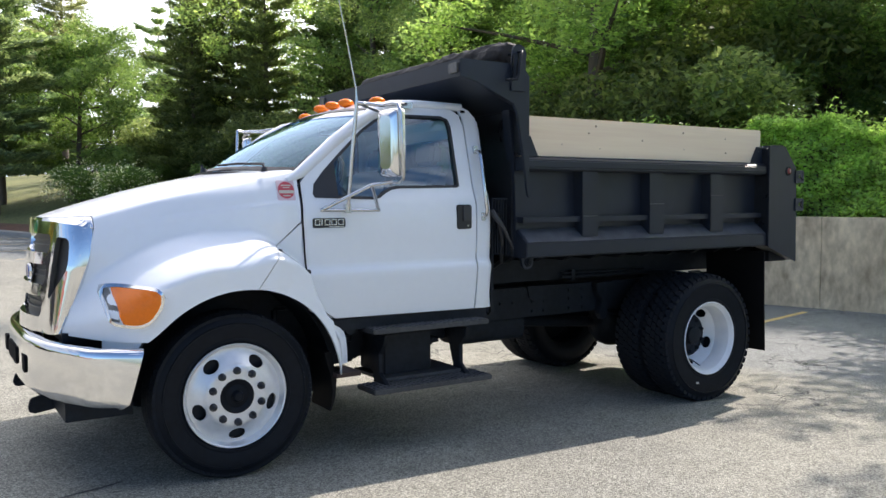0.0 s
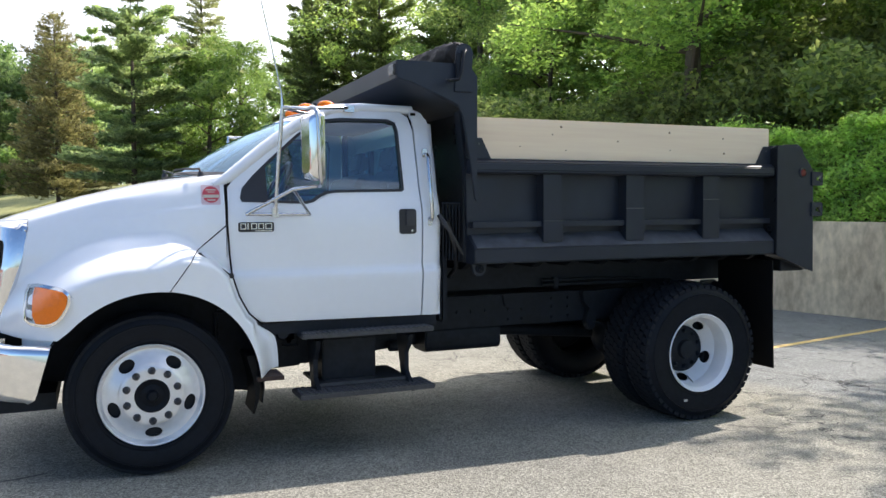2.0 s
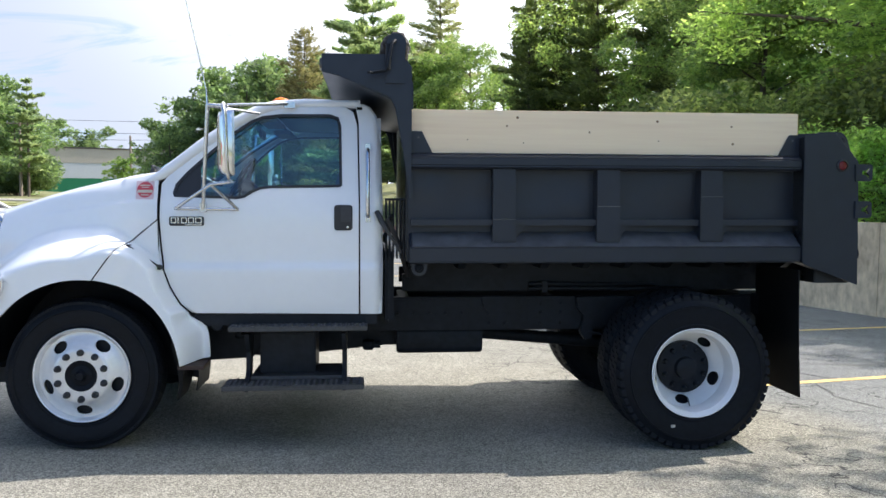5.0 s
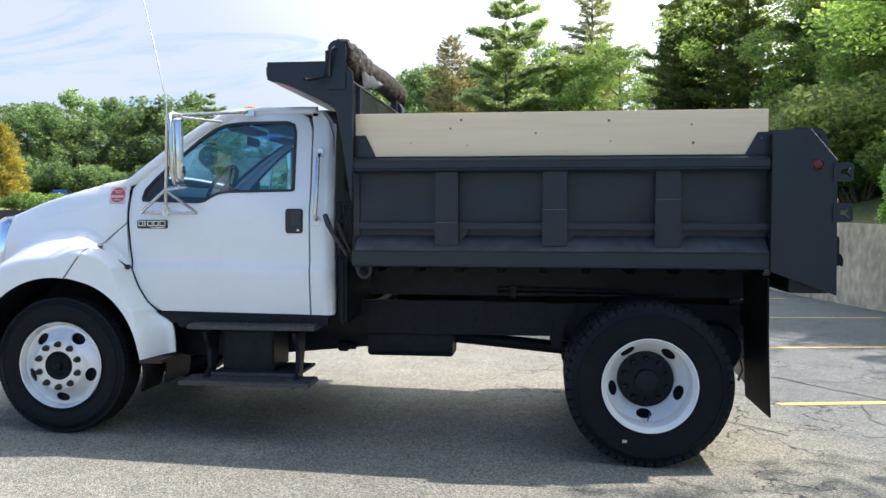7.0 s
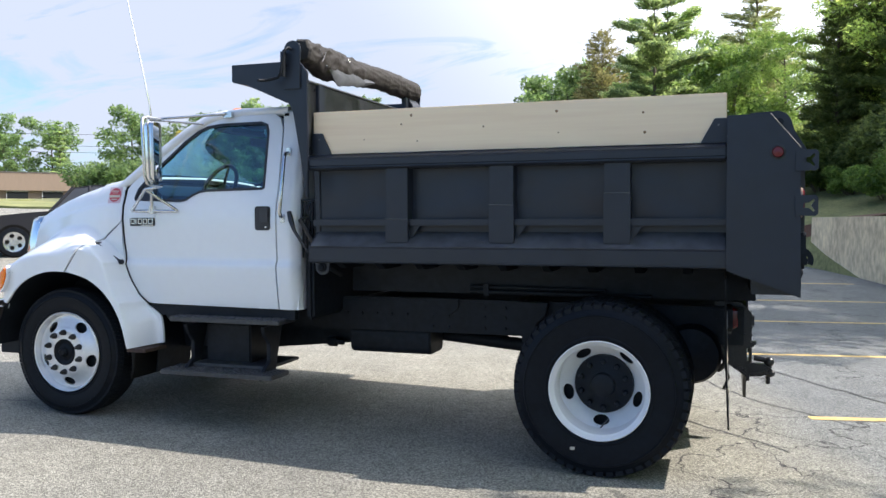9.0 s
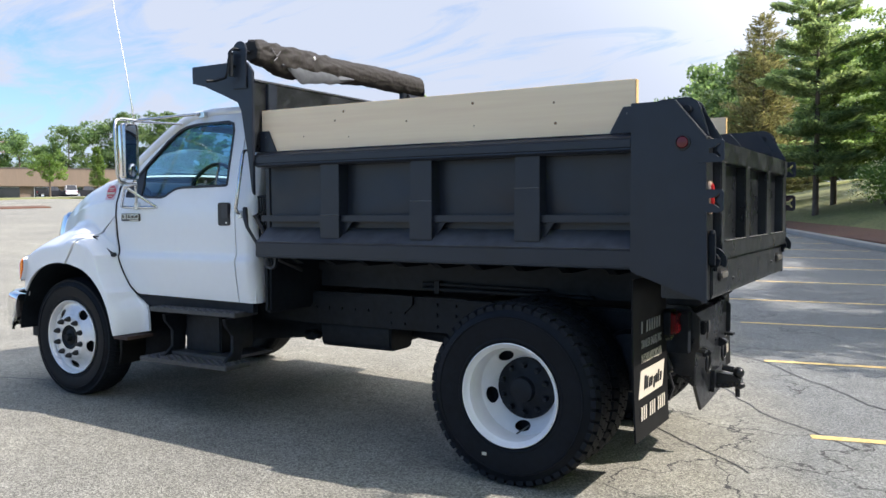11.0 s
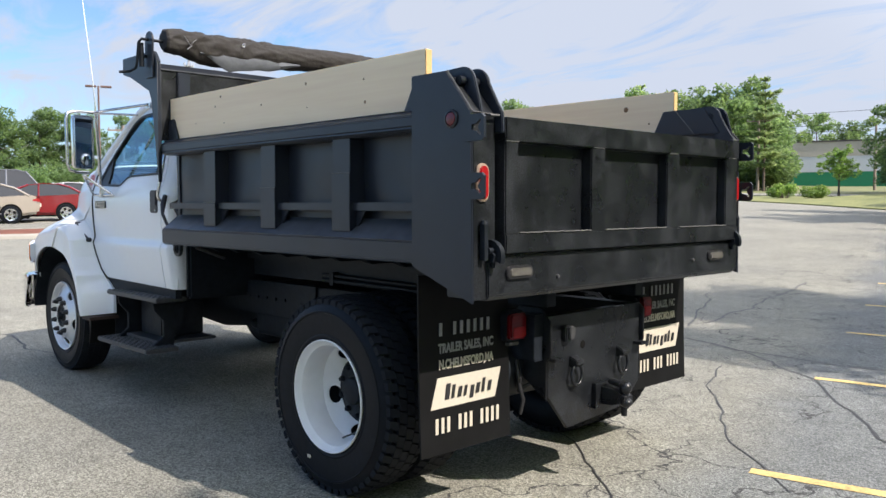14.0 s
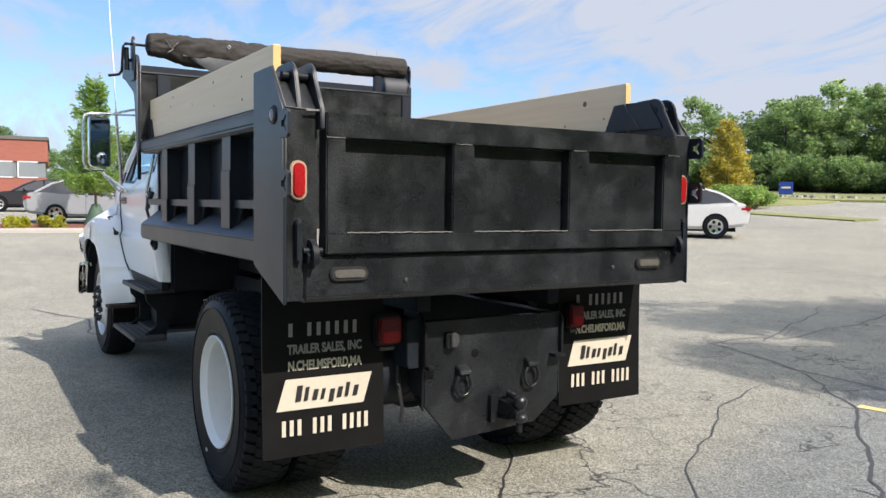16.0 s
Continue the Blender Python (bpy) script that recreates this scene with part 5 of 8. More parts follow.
part("rear_axle", Shape().tube([(3.955, -1.0, 0.475), (3.955, 1.0, 0.475)], 0.07, 14).ball((3.955, 0, 0.475), 0.22, 18, 12, (1, 0.9, 1)), CHASSIS, truck, smooth=60)
part("front_axle", Shape().tube([(-0.03, -0.98, 0.50), (-0.03, -0.6, 0.44), (-0.03, 0.6, 0.44), (-0.03, 0.98, 0.50)], 0.05, 10), CHASSIS, truck, smooth=60)
for s in (-1, 1):
    part("steering_gear", Shape().prism([(0.40, 0.93), (0.40, 0.56), (0.55, 0.50), (0.98, 0.52), (1.06, 0.62), (1.06, 0.80), (0.93, 0.86), (0.93, 0.68), (0.86, 0.68), (0.86, 0.93)], "y", s * 0.46, s * 0.62), CHASSIS, truck, bevel=0.02)
    part("cab_mount", Shape().lathe([(0.0, s * 0.03), (0.035, s * 0.03), (0.045, 0.0)], "y", 14, (0.78, s * 0.93, 0.80)), CHASSIS, truck, smooth=50)
    part("box_shelf", Shape().box(1.0, 1.62, min(s * 0.55, s * 1.0), max(s * 0.55, s * 1.0), 0.44, 0.462), STEP, truck, bevel=0.003)
part("engine", Shape().box(-0.75, 0.5, -0.40, 0.40, 0.55, 1.30), CHASSIS, truck, bevel=0.05)
part("exhaust_pipe", Shape().tube([(1.1, 0.5, 0.55), (1.9, 0.55, 0.55), (2.2, 0.75, 0.52), (2.9, 0.8, 0.52)], 0.05, 10), RUST, truck, smooth=60)
part("air_hose", Shape().tube([(1.88, -0.75, 1.35), (1.93, -0.98, 1.52), (1.90, -1.02, 1.50), (1.97, -0.98, 1.35), (2.02, -0.9, 1.18), (2.05, -0.7, 1.10)], 0.016, 8), DARKTRIM, truck, smooth=60)
part("rubber_strap", Shape().tube([(1.83, -1.045, 1.55), (1.86, -1.075, 1.49), (1.90, -1.10, 1.42), (1.99, -1.08, 1.28)], [0.017, 0.02, 0.012, 0.010], 8), DARKTRIM, truck, "black rubber strap beside the cab", smooth=60)


# ---- wheels
def tyre_mesh(R, rim, w, lug):
    """Tyre round y, outer face at y = 0, inner face at y = w."""
    prof = [(rim, 0.03), (rim + 0.004, 0.012), (rim + 0.022, 0.004), (rim + 0.030, -0.002), (rim + 0.038, -0.002), (rim + 0.042, 0.001), (R * 0.78, -0.009), (R * 0.855, -0.010), (R * 0.860, -0.015), (R * 0.872, -0.015), (R * 0.877, -0.009), (R * 0.91, -0.003), (R * 0.965, 0.012), (R * 0.99, 0.030), (R - lug, 0.045),
            (R - lug, w - 0.045), (R * 0.99, w - 0.03), (R * 0.90, w + 0.004), (R * 0.8, w + 0.01), (rim + 0.03, w - 0.002), (rim, w - 0.03)]
    return Shape().lathe(prof, "y", 72, closed=True)


def tread_mesh(R, w, lug, n, rows, edge=0.462):
    """Tread blocks, in rows across the tyre, staggered."""
    sh = Shape()
    y0, y1 = 0.002, w - 0.002
    step = (y1 - y0) / rows
    for j in range(rows):
        ya, yb = y0 + j * step + 0.0018, y0 + (j + 1) * step - 0.0018
        for i in range(n):
            a0 = 2 * math.pi * (i + 0.5 * (j % 2)) / n
            end = j in (0, rows - 1)
            da = 2 * math.pi / n * (edge if end else 0.462)
            ra = R - lug - (0.022 if end else 0.006)
            pts = []
            for y in (ya, yb):
                outer = R - (0.014 if end and (y == ya) == (j == 0) else 0)
                sk = 0.25 * da * (1 if y == ya else -1)
                for a, r in ((a0 - da + sk, ra), (a0 + da + sk, ra), (a0 + da * 0.93 + sk, outer), (a0 - da * 0.93 + sk, outer)):
                    pts.append((r * math.cos(a), y, r * math.sin(a)))
            k = len(sh.v)
            sh.v += pts
            sh.f += [tuple(k + q for q in f) for f in ((0, 1, 2, 3), (7, 6, 5, 4), (0, 4, 5, 1), (1, 5, 6, 2), (2, 6, 7, 3), (3, 7, 4, 0))]
    return sh


def disc_mesh(r0, r1, depth, hole_r, hole_at, holes=5, first=0.77, squash=0.78):
    """A wheel disc with oval hand holes; depth(r) is its place along y."""
    rings = [arc(0, 0, r0, 0, 360, 33)[:-1][::-1]]
    for k in range(holes):
        a = 2 * math.pi * (k + first) / holes
        cx, cz = hole_at * math.cos(a), hole_at * math.sin(a)
        ring = []
        for q in range(16):
            b = 2 * math.pi * q / 16
            rad, tan = hole_r * squash * math.cos(b), hole_r * 1.15 * math.sin(b)
            ring.append((cx + rad * math.cos(a) - tan * math.sin(a), cz + rad * math.sin(a) + tan * math.cos(a)))
        rings.append(ring)
    return sheet(arc(0, 0, r1, 0, 360, 49)[:-1], rings, cuts_a=span(-r1, r1, 40), cuts_b=span(-r1, r1, 40),
                 place=lambda a, b: Vector((a, depth(math.hypot(a, b)), b)), push=(0, 0.010, 0))


TYRE_F, TREAD_F = tyre_mesh(0.480, 0.288, 0.25, 0.010).mesh("tyre", merge=True), tread_mesh(0.482, 0.25, 0.010, 96, 5).mesh("tread")
TYRE_R, TREAD_R = tyre_mesh(0.519, 0.288, 0.255, 0.016).mesh("tyre", merge=True), tread_mesh(0.531, 0.266, 0.020, 52, 5, 0.37).mesh("tread")


def wheel(at, front, s):
    """One wheel on the end of an axle; s -1 on the driver's side."""
    turn = at @ (Matrix.Identity(4) if s < 0 else Matrix.Rotation(math.pi, 4, "Z"))
    if front:
        barrel = [(0.286, 0.20), (0.275, 0.05), (0.282, 0.018), (0.300, 0.006), (0.302, -0.004), (0.297, -0.010), (0.289, -0.006), (0.286, 0.006), (0.279, 0.012), (0.275, 0.030), (0.268, 0.05), (0.27, 0.20)]
        depth = lambda r: lerp_table([(0.08, -0.020), (0.172, -0.020), (0.182, -0.013), (0.190, -0.004), (0.240, 0.026), (0.258, 0.034), (0.274, 0.034)], r)
        disc = disc_mesh(0.082, 0.274, depth, 0.043, 0.222)
        hub_prof = [(0.0, -0.052), (0.022, -0.052), (0.030, -0.044), (0.036, -0.020), (0.066, -0.012), (0.080, -0.020), (0.098, -0.024), (0.102, -0.014), (0.102, 0.03)]
        nut_y, nut_r, nuts = -0.020, 0.148, 10
    else:
        barrel = [(0.286, 0.20), (0.272, 0.05), (0.282, 0.018), (0.300, 0.006), (0.302, -0.004), (0.297, -0.008), (0.287, 0.002), (0.281, 0.018), (0.270, 0.026), (0.267, 0.050), (0.266, 0.06), (0.265, 0.135), (0.263, 0.165)]
        depth = lambda r: lerp_table([(0.15, 0.250), (0.186, 0.250), (0.196, 0.244), (0.250, 0.180), (0.265, 0.160)], r)
        disc = disc_mesh(0.150, 0.265, depth, 0.044, 0.223, first=0.708, squash=0.62)
        hub_prof = [(0.0, 0.150), (0.06, 0.150), (0.072, 0.156), (0.078, 0.190), (0.105, 0.198), (0.115, 0.204), (0.160, 0.216), (0.180, 0.222), (0.184, 0.25)]
        nut_y, nut_r, nuts = 0.214, 0.142, 10
    w = part("wheel", Shape().lathe(barrel, "y", 56), WHEEL_SILVER if front else WHEEL_WHITE, truck, "white steel wheel, dished" if not front else "white steel wheel with ten lug nuts", at=turn, smooth=40, merge=True)
    part("wheel_disc", disc, WHEEL_SILVER if front else WHEEL_WHITE, w, smooth=40)
    part("tyre", TYRE_F if front else TYRE_R, RUBBER, w, "black rubber tyre", smooth=35)
    tagged(part("tread", TREAD_F if front else TREAD_R, TREAD, w, smooth=0), kind="stuff")
    part("hub", Shape().lathe(hub_prof, "y", 32), RUBBER if front else CHASSIS, w, "black greasy hub", smooth=35)
    by = 0.060 if front else 0.285
    drum = [(0.0, by), (0.250, by), (0.258, by + 0.015), (0.258, by + 0.07)] if front else [(0.0, by), (0.262, by), (0.272, by - 0.012), (0.274, by - 0.11)]
    part("brake_drum", Shape().lathe(drum, "y", 32), CHASSIS, w)
    for k in range(nuts):
        a = 2 * math.pi * (k + 0.5) / nuts
        c = (nut_r * math.cos(a), nut_y, nut_r * math.sin(a))
        prof = [(0.0, -0.045), (0.010, -0.043), (0.020, -0.02), (0.023, 0.0)] if front else [(0.0, -0.03), (0.012, -0.028), (0.018, -0.01), (0.018, 0.02)]
        part("lug_nut", Shape().lathe(prof, "y", 10, c), CHASSIS if not front else DARKTRIM, w, smooth=40)
    return w


for s in (-1, 1):
    wheel(pose(-0.03, s * 1.125, 0.510), True, s)
    outer = wheel(pose(3.955, s * 1.165, 0.474), False, s)
    inner = part("inner_tyre", TYRE_R, RUBBER, outer, at=pose(0, 0.30, 0))
    tagged(part("tread", TREAD_R, TREAD, outer, at=pose(0, 0.30, 0), smooth=0), kind="stuff")
    if s < 0:
        part("tyre_mark", Shape().box(-0.168, -0.140, -0.013, -0.008, -0.362, -0.345), PRINT, outer)
        part("valve_stem", Shape().tube([(0.03, 0.21, -0.215), (0.0, 0.10, -0.243)], 0.005, 6), WELD, outer)

# ---- dump body
# floor out of view, kept pale so that it brightens the far sideboard
body_floor = part("bed_floor", Shape().box(2.04, 5.0, -1.03, 1.03, 1.235, 1.275), BOUNCE_STEEL, truck, "steel floor of the dump body")
for s in (-1, 1):
    def yy2(a, b, s=s):
        return (min(s * a, s * b), max(s * a, s * b))
    # side sheet and rails
    rows = []
    for x in span(2.04, 4.67, 90):
        rows.append([(x, s * (1.030 + 0.010 * noise.noise(Vector((x * 2.3, z * 3.1, s))) + 0.004 * noise.noise(Vector((x * 6.5, z * 7.5, s + 4)))), z) for z in span(1.22, 1.90, 26)])
    part("side_sheet", Shape().loft(rows), BLACK, truck, "dented black side sheet", thick=0.012, smooth=60)
    rail = [(s * 1.0, 1.925), (s * 1.135, 1.925), (s * 1.172, 1.900), (s * 1.172, 1.845), (s * 1.15, 1.826), (s * 1.0, 1.826)][::int(s)]
    part("top_rail", Shape().prism(rail, "x", 2.035, 4.665), BLACK, truck, "folded black top rail", bevel=0.008)
    rail = [(s * 1.0, 1.415), (s * 1.05, 1.415), (s * 1.172, 1.318), (s * 1.172, 1.222), (s * 1.15, 1.212), (s * 1.0, 1.212)][::int(s)]
    part("bottom_rail", Shape().prism(rail, "x", 2.04, 4.67), BLACK, truck, "sloped black bottom rail", bevel=0.006)
    # slope plate: dust and the sky's grazing reflection share one pale colour
    rows = [[(x, s * (1.052 + 0.118 * k), 1.4175 - 0.0945 * k + 0.004 * noise.noise(Vector((x * 3, k * 2, s)))) for k in span(0, 1, 6)] for x in span(2.06, 4.66, 60)]
    part("rail_slope", Shape().loft(rows), DUSTY_SHEEN, truck, "dusty sloped plate above the bottom rail, paled for sky sheen", thick=0.003, smooth=60)
    rows = [[(x, s * y, 1.9275 + 0.0015 * noise.noise(Vector((x * 4, y * 9, 0)))) for y in (1.103, 1.118, 1.134)] for x in span(2.05, 4.66, 30)]
    part("rail_top", Shape().loft(rows), DUSTY_DULL, truck, "dusty top of the top rail", thick=0.002)
    part("middle_rib", Shape().box(2.05, 4.67, *yy2(1.02, 1.118), 1.458, 1.500), BLACK, truck, bevel=0.003)
    for i, (x0, x1) in enumerate(((2.585, 2.735), (3.277, 3.430), (3.980, 4.132))):
        stake = Shape().box(x0, x0 + 0.008, *yy2(1.02, 1.135), 1.34, 1.84).box(x1 - 0.008, x1, *yy2(1.02, 1.135), 1.34, 1.84).box(x0, x1, *yy2(1.127, 1.137), 1.352, 1.835)
        stake.box(x0 - 0.003, x1 + 0.003, *yy2(1.132, 1.143), 1.352, (1.50, 1.585, 1.65)[i])
        part("stake", stake, BLACK, truck, "folded steel stake of the dump body", bevel=0.003)
        zl = (1.50, 1.585, 1.65)[i]
        part("weld_bead", Shape().tube([(x, s * 1.1415, zl + 0.001) for x in span(x0, x1, 5)], 0.0028, 5), WELD, truck)
        part("stake_gusset", Shape().prism([(x1, 1.455), (x1 + 0.07, 1.455), (x1, 1.36)], "y", s * 1.09, s * 1.098), BLACK, truck)
    # sideboard with its brackets
    part("sideboard", Shape().box(2.052, 4.662, *yy2(1.062, 1.10), 1.922, 2.212), PINE, truck, "raw pine sideboard plank with knots", bevel=0.003)
    part("board_end", Shape().box(4.662, 4.665, *yy2(1.063, 1.099), 1.925, 2.209), PINE_END, truck)
    knots = ((2.42, 2.02), (2.68, 2.11), (2.75, 2.165), (2.79, 2.0), (3.23, 2.075), (3.69, 2.15), (3.70, 2.02), (4.2, 2.12), (4.21, 2.005))
    for k, (x, z) in enumerate(knots):
        if s > 0:
            x = 6.7 - x
        r = 0.0045 + 0.0022 * ((k * 7) % 3)
        part("knot", Shape().lathe([(0.0, s * 0.0015), (r * 0.8, s * 0.0012), (r, 0)], "y", 12, (x, s * 1.1003, z)) if s < 0 else Shape().lathe([(0.0, s * 0.0015), (r, 0)], "y", 12, (x, s * 1.1005, z)), KNOT, truck)
        if k % 3 == 0:
            part("knot", Shape().lathe([(0.0, s * 0.0015), (r * 1.6, 0)], "y", 12, (x + 0.2, s * 1.0605, z)), KNOT, truck)
    if s > 0:
        part("knot", Shape().lathe([(0.0, -0.0015), (0.014, -0.0012), (0.018, 0)], "y", 14, (4.30, 1.0618, 2.125)), KNOT, truck)
    part("board_bracket", Shape().prism([(2.048, 2.07), (2.122, 2.07), (2.195, 1.922), (2.048, 1.922)], "y", s * 1.102, s * 1.114), BLACK, truck, bevel=0.002)
    part("board_bracket", Shape().prism([(4.525, 1.935), (4.598, 2.068), (4.67, 2.068), (4.67, 1.925), (4.528, 1.925)], "y", s * 1.102, s * 1.114), BLACK, truck, bevel=0.002)
    for x in (2.10, 4.62):
        part("screw", Shape().lathe([(0.0, s * 0.003), (0.006, 0.0)], "y", 8, (x, s * 1.1145, 2.03)), WELD, truck)
    # cab shield side and front post
    ring = [(1.485, 2.545), (1.485, 2.430), (1.60, 2.402), (1.912, 2.275), (1.947, 2.21), (2.000, 1.912), (2.034, 1.66), (2.050, 1.635), (2.055, 2.47), (2.0, 2.535), (1.975, 2.545)]
    part("shield_side", Shape().prism(ring[::-1], "y", s * 1.165 if s < 0 else 1.03, s * 1.19 if s < 0 else 1.055), BLACK, truck, "black side plate of the cab shield", bevel=0.004)
    part("front_post", Shape().prism([(1.98, 2.26), (2.02, 1.9), (2.03, 1.7), (2.04, 1.22), (2.07, 1.22), (2.07, 2.40), (2.0, 2.40)][::-1], "y", s * 0.96, s * 1.05 if s < 0 else 1.03), BLACK, truck, bevel=0.004)
    part("shield_lamp", Shape().prism(rounded(*(yy2(1.06, 1.165) if s < 0 else (0.92, 1.02)), 2.455, 2.525, 0.015), "x", 1.470, 1.49), CLEAR, truck, "small clear lamp in a rubber rim", bevel=0.004)
    bush_eye = part("pivot_eye", Shape().prism([(2.045, 1.215), (2.165, 1.215)] + arc(2.106, 1.180, 0.052, 10, -190, 11), "y", s * 1.075, s * 1.10), BLACK, truck, "round pivot eye under the bottom rail", bevel=0.003)
    part("pivot_bolt", Shape().lathe([(0.0, s * 0.018), (0.015, s * 0.018), (0.018, s * 0.010), (0.030, s * 0.008), (0.032, 0.0)], "y", 16, (2.106, s * 1.10, 1.180)), RUBBER, bush_eye, smooth=40)
    # rear corner post
    ring = [(4.665, 2.072), (4.89, 2.074), (5.045, 1.885), (5.055, 1.062), (4.69, 1.196), (4.665, 1.21)]
    part("corner_post", Shape().prism(ring[::-1], "y", s * 1.178, s * 1.192), BLACK, truck, "black plate of the rear corner post", bevel=0.003)
    part("post_face", Shape().prism([(4.67, 1.21), (4.69, 1.20), (5.05, 1.075), (5.045, 1.88), (4.90, 2.05), (4.67, 2.05)], "y", s * 1.04, s * 1.178), TAILBLACK, truck, bevel=0.003)
    part("post_edge", Shape().tube([(4.89, s * 1.18, 2.076), (5.046, s * 1.18, 1.886), (5.049, s * 1.05, 1.882)], 0.0035, 6), WELD, truck)
    for yh, foot in ((1.118, [(5.035, 1.93), (5.046, 1.882), (4.85, 1.882)]), (1.032, [(5.055, 1.94), (5.088, 1.885), (5.09, 1.80), (5.03, 1.80), (5.0, 1.89), (4.90, 1.96)])):
        ring = [(4.72, 2.05), (4.80, 2.088)] + [(x, z) for x, z in arc(4.925, 2.012, 0.082, 100, 8, 9)] + foot
        part("hinge_ear", Shape().prism(ring, "y", s * (yh - 0.009), s * (yh + 0.009)), BLACK, truck, "rounded tailgate hinge ear", bevel=0.004)
    part("hinge_pin", Shape().tube([(4.94, s * 1.02, 2.03), (4.94, s * 1.16, 2.03)], 0.02, 12).tube([(4.94, s * 1.15, 2.03), (4.90, s * 1.155, 1.985)], 0.006, 6), CHASSIS, truck, smooth=60)
    part("inner_gusset", Shape().prism([(4.535, 1.925), (4.612, 2.082), (4.72, 2.086), (4.90, 2.08), (5.0, 1.94), (5.0, 1.925)], "y", s * 1.016, s * 1.026), BLACK, truck, "flat plate beside the board's end", bevel=0.003)
    part("weld_bead", Shape().tube([(4.70, s * 1.014, 2.086), (4.83, s * 1.014, 1.935)], 0.003, 6), WELD, truck)
    # chain hooks
    for z in (1.758, 1.512):
        slot = [(5.062, z + 0.045), (5.088, z + 0.042), (5.112, z + 0.022), (5.118, z + 0.03), (5.099, z + 0.056), (5.118, z + 0.084), (5.112, z + 0.092), (5.088, z + 0.072), (5.064, z + 0.07)]
        me = sheet([(5.02, z), (5.122, z), (5.135, z + 0.013), (5.135, z + 0.10), (5.122, z + 0.113), (5.02, z + 0.113)], [slot], place=lambda a, b: Vector((a, s * 1.205, b)), push=(0, -s * 0.014, 0))
        part("chain_hook", me, BLACK, truck, "slotted steel chain hook plate")
    # tail lamp in the post, latch
    lamp = part("tail_light", Shape().prism([(s * 1.128 + a, b) for a, b in rounded(-0.037, 0.037, 1.502, 1.668, 0.036, 6)], "x", 5.045, 5.062), WORN_RIM, truck, "oval red tail light in a worn metal rim", bevel=0.004)
    part("lens", Shape().prism([(s * 1.128 + a, b) for a, b in rounded(-0.027, 0.027, 1.513, 1.657, 0.026, 6)], "x", 5.055, 5.070), RED, lamp, bevel=0.005)
    latch = Shape().box(5.052, 5.082, *yy2(1.12, 1.142), 1.25, 1.405).lathe([(0.0, 0.02), (0.014, 0.016), (0.018, 0.0)], "z", 10, (5.067, s * 1.131, 1.405))
    sector = [(5.055 + r * math.cos(radians(a)), 1.265 + r * math.sin(radians(a))) for r, a in [(0.072, q) for q in span(-25, 95, 13)] + [(0.044, q) for q in span(95, -25, 13)]]
    latch.prism(sector, "y", s * 1.06, s * 1.085).prism([(5.045, 1.235), (5.09, 1.24), (5.098, 1.27), (5.08, 1.29), (5.045, 1.30)], "y", s * 1.05, s * 1.10)
    latch.tube([(5.075, s * 1.115, 1.29), (5.075, s * 1.03, 1.29)], 0.014, 10).tube([(5.07, s * 1.075, 1.265), (5.07, s * 1.075, 1.215)], 0.010, 8)
    part("tailgate_latch", latch, CHASSIS, truck, "black steel tailgate latch", smooth=45)
    part("side_marker", Shape().lathe([(0.0, s * 0.012), (0.026, s * 0.010), (0.032, s * 0.004), (0.033, 0)], "y", 24, (4.930, s * 1.192, 1.862)), RED_DEEP, truck, "round red side marker light")
    part("marker_rim", Shape().lathe([(0.030, 0), (0.031, s * 0.010), (0.040, s * 0.007), (0.041, 0)], "y", 24, (4.930, s * 1.192, 1.862)), DARKTRIM, truck)
    # oval work lamps in the rear sill
    cy = s * 0.90 if s < 0 else 0.87
    lamp = part("work_lamp", Shape().prism([(cy + a, b) for a, b in rounded(-0.09, 0.09, 1.155, 1.218, 0.03, 6)], "x", 5.06, 5.078), DARKTRIM, truck, "clear oval work lamp", bevel=0.004)
    part("lens", Shape().prism([(cy + a, b) for a, b in rounded(-0.074, 0.074, 1.168, 1.206, 0.018, 6)], "x", 5.072, 5.084), CLEAR, lamp, bevel=0.004)

part("shield_front", Shape().box(1.485, 1.50, -1.17, 1.035, 2.43, 2.545), BLACK, truck, bevel=0.003)
shape = Shape().loft([[(x, y, z) for y in (-1.17, 1.035)] for x, z in ((1.488, 2.432), (1.60, 2.404), (1.91, 2.268), (2.03, 2.24))])
part("cab_shield", shape, BLACK, truck, "black steel cab shield", thick=0.012)
part("bulkhead", Shape().box(2.02, 2.05, -1.02, 1.02, 1.22, 2.405).box(2.024, 2.046, -1.166, -1.02, 1.93, 2.405), TAILBLACK, truck, "black steel bulkhead", bevel=0.003)

# ---- tarp on its roller
random.seed(4)
rows = []
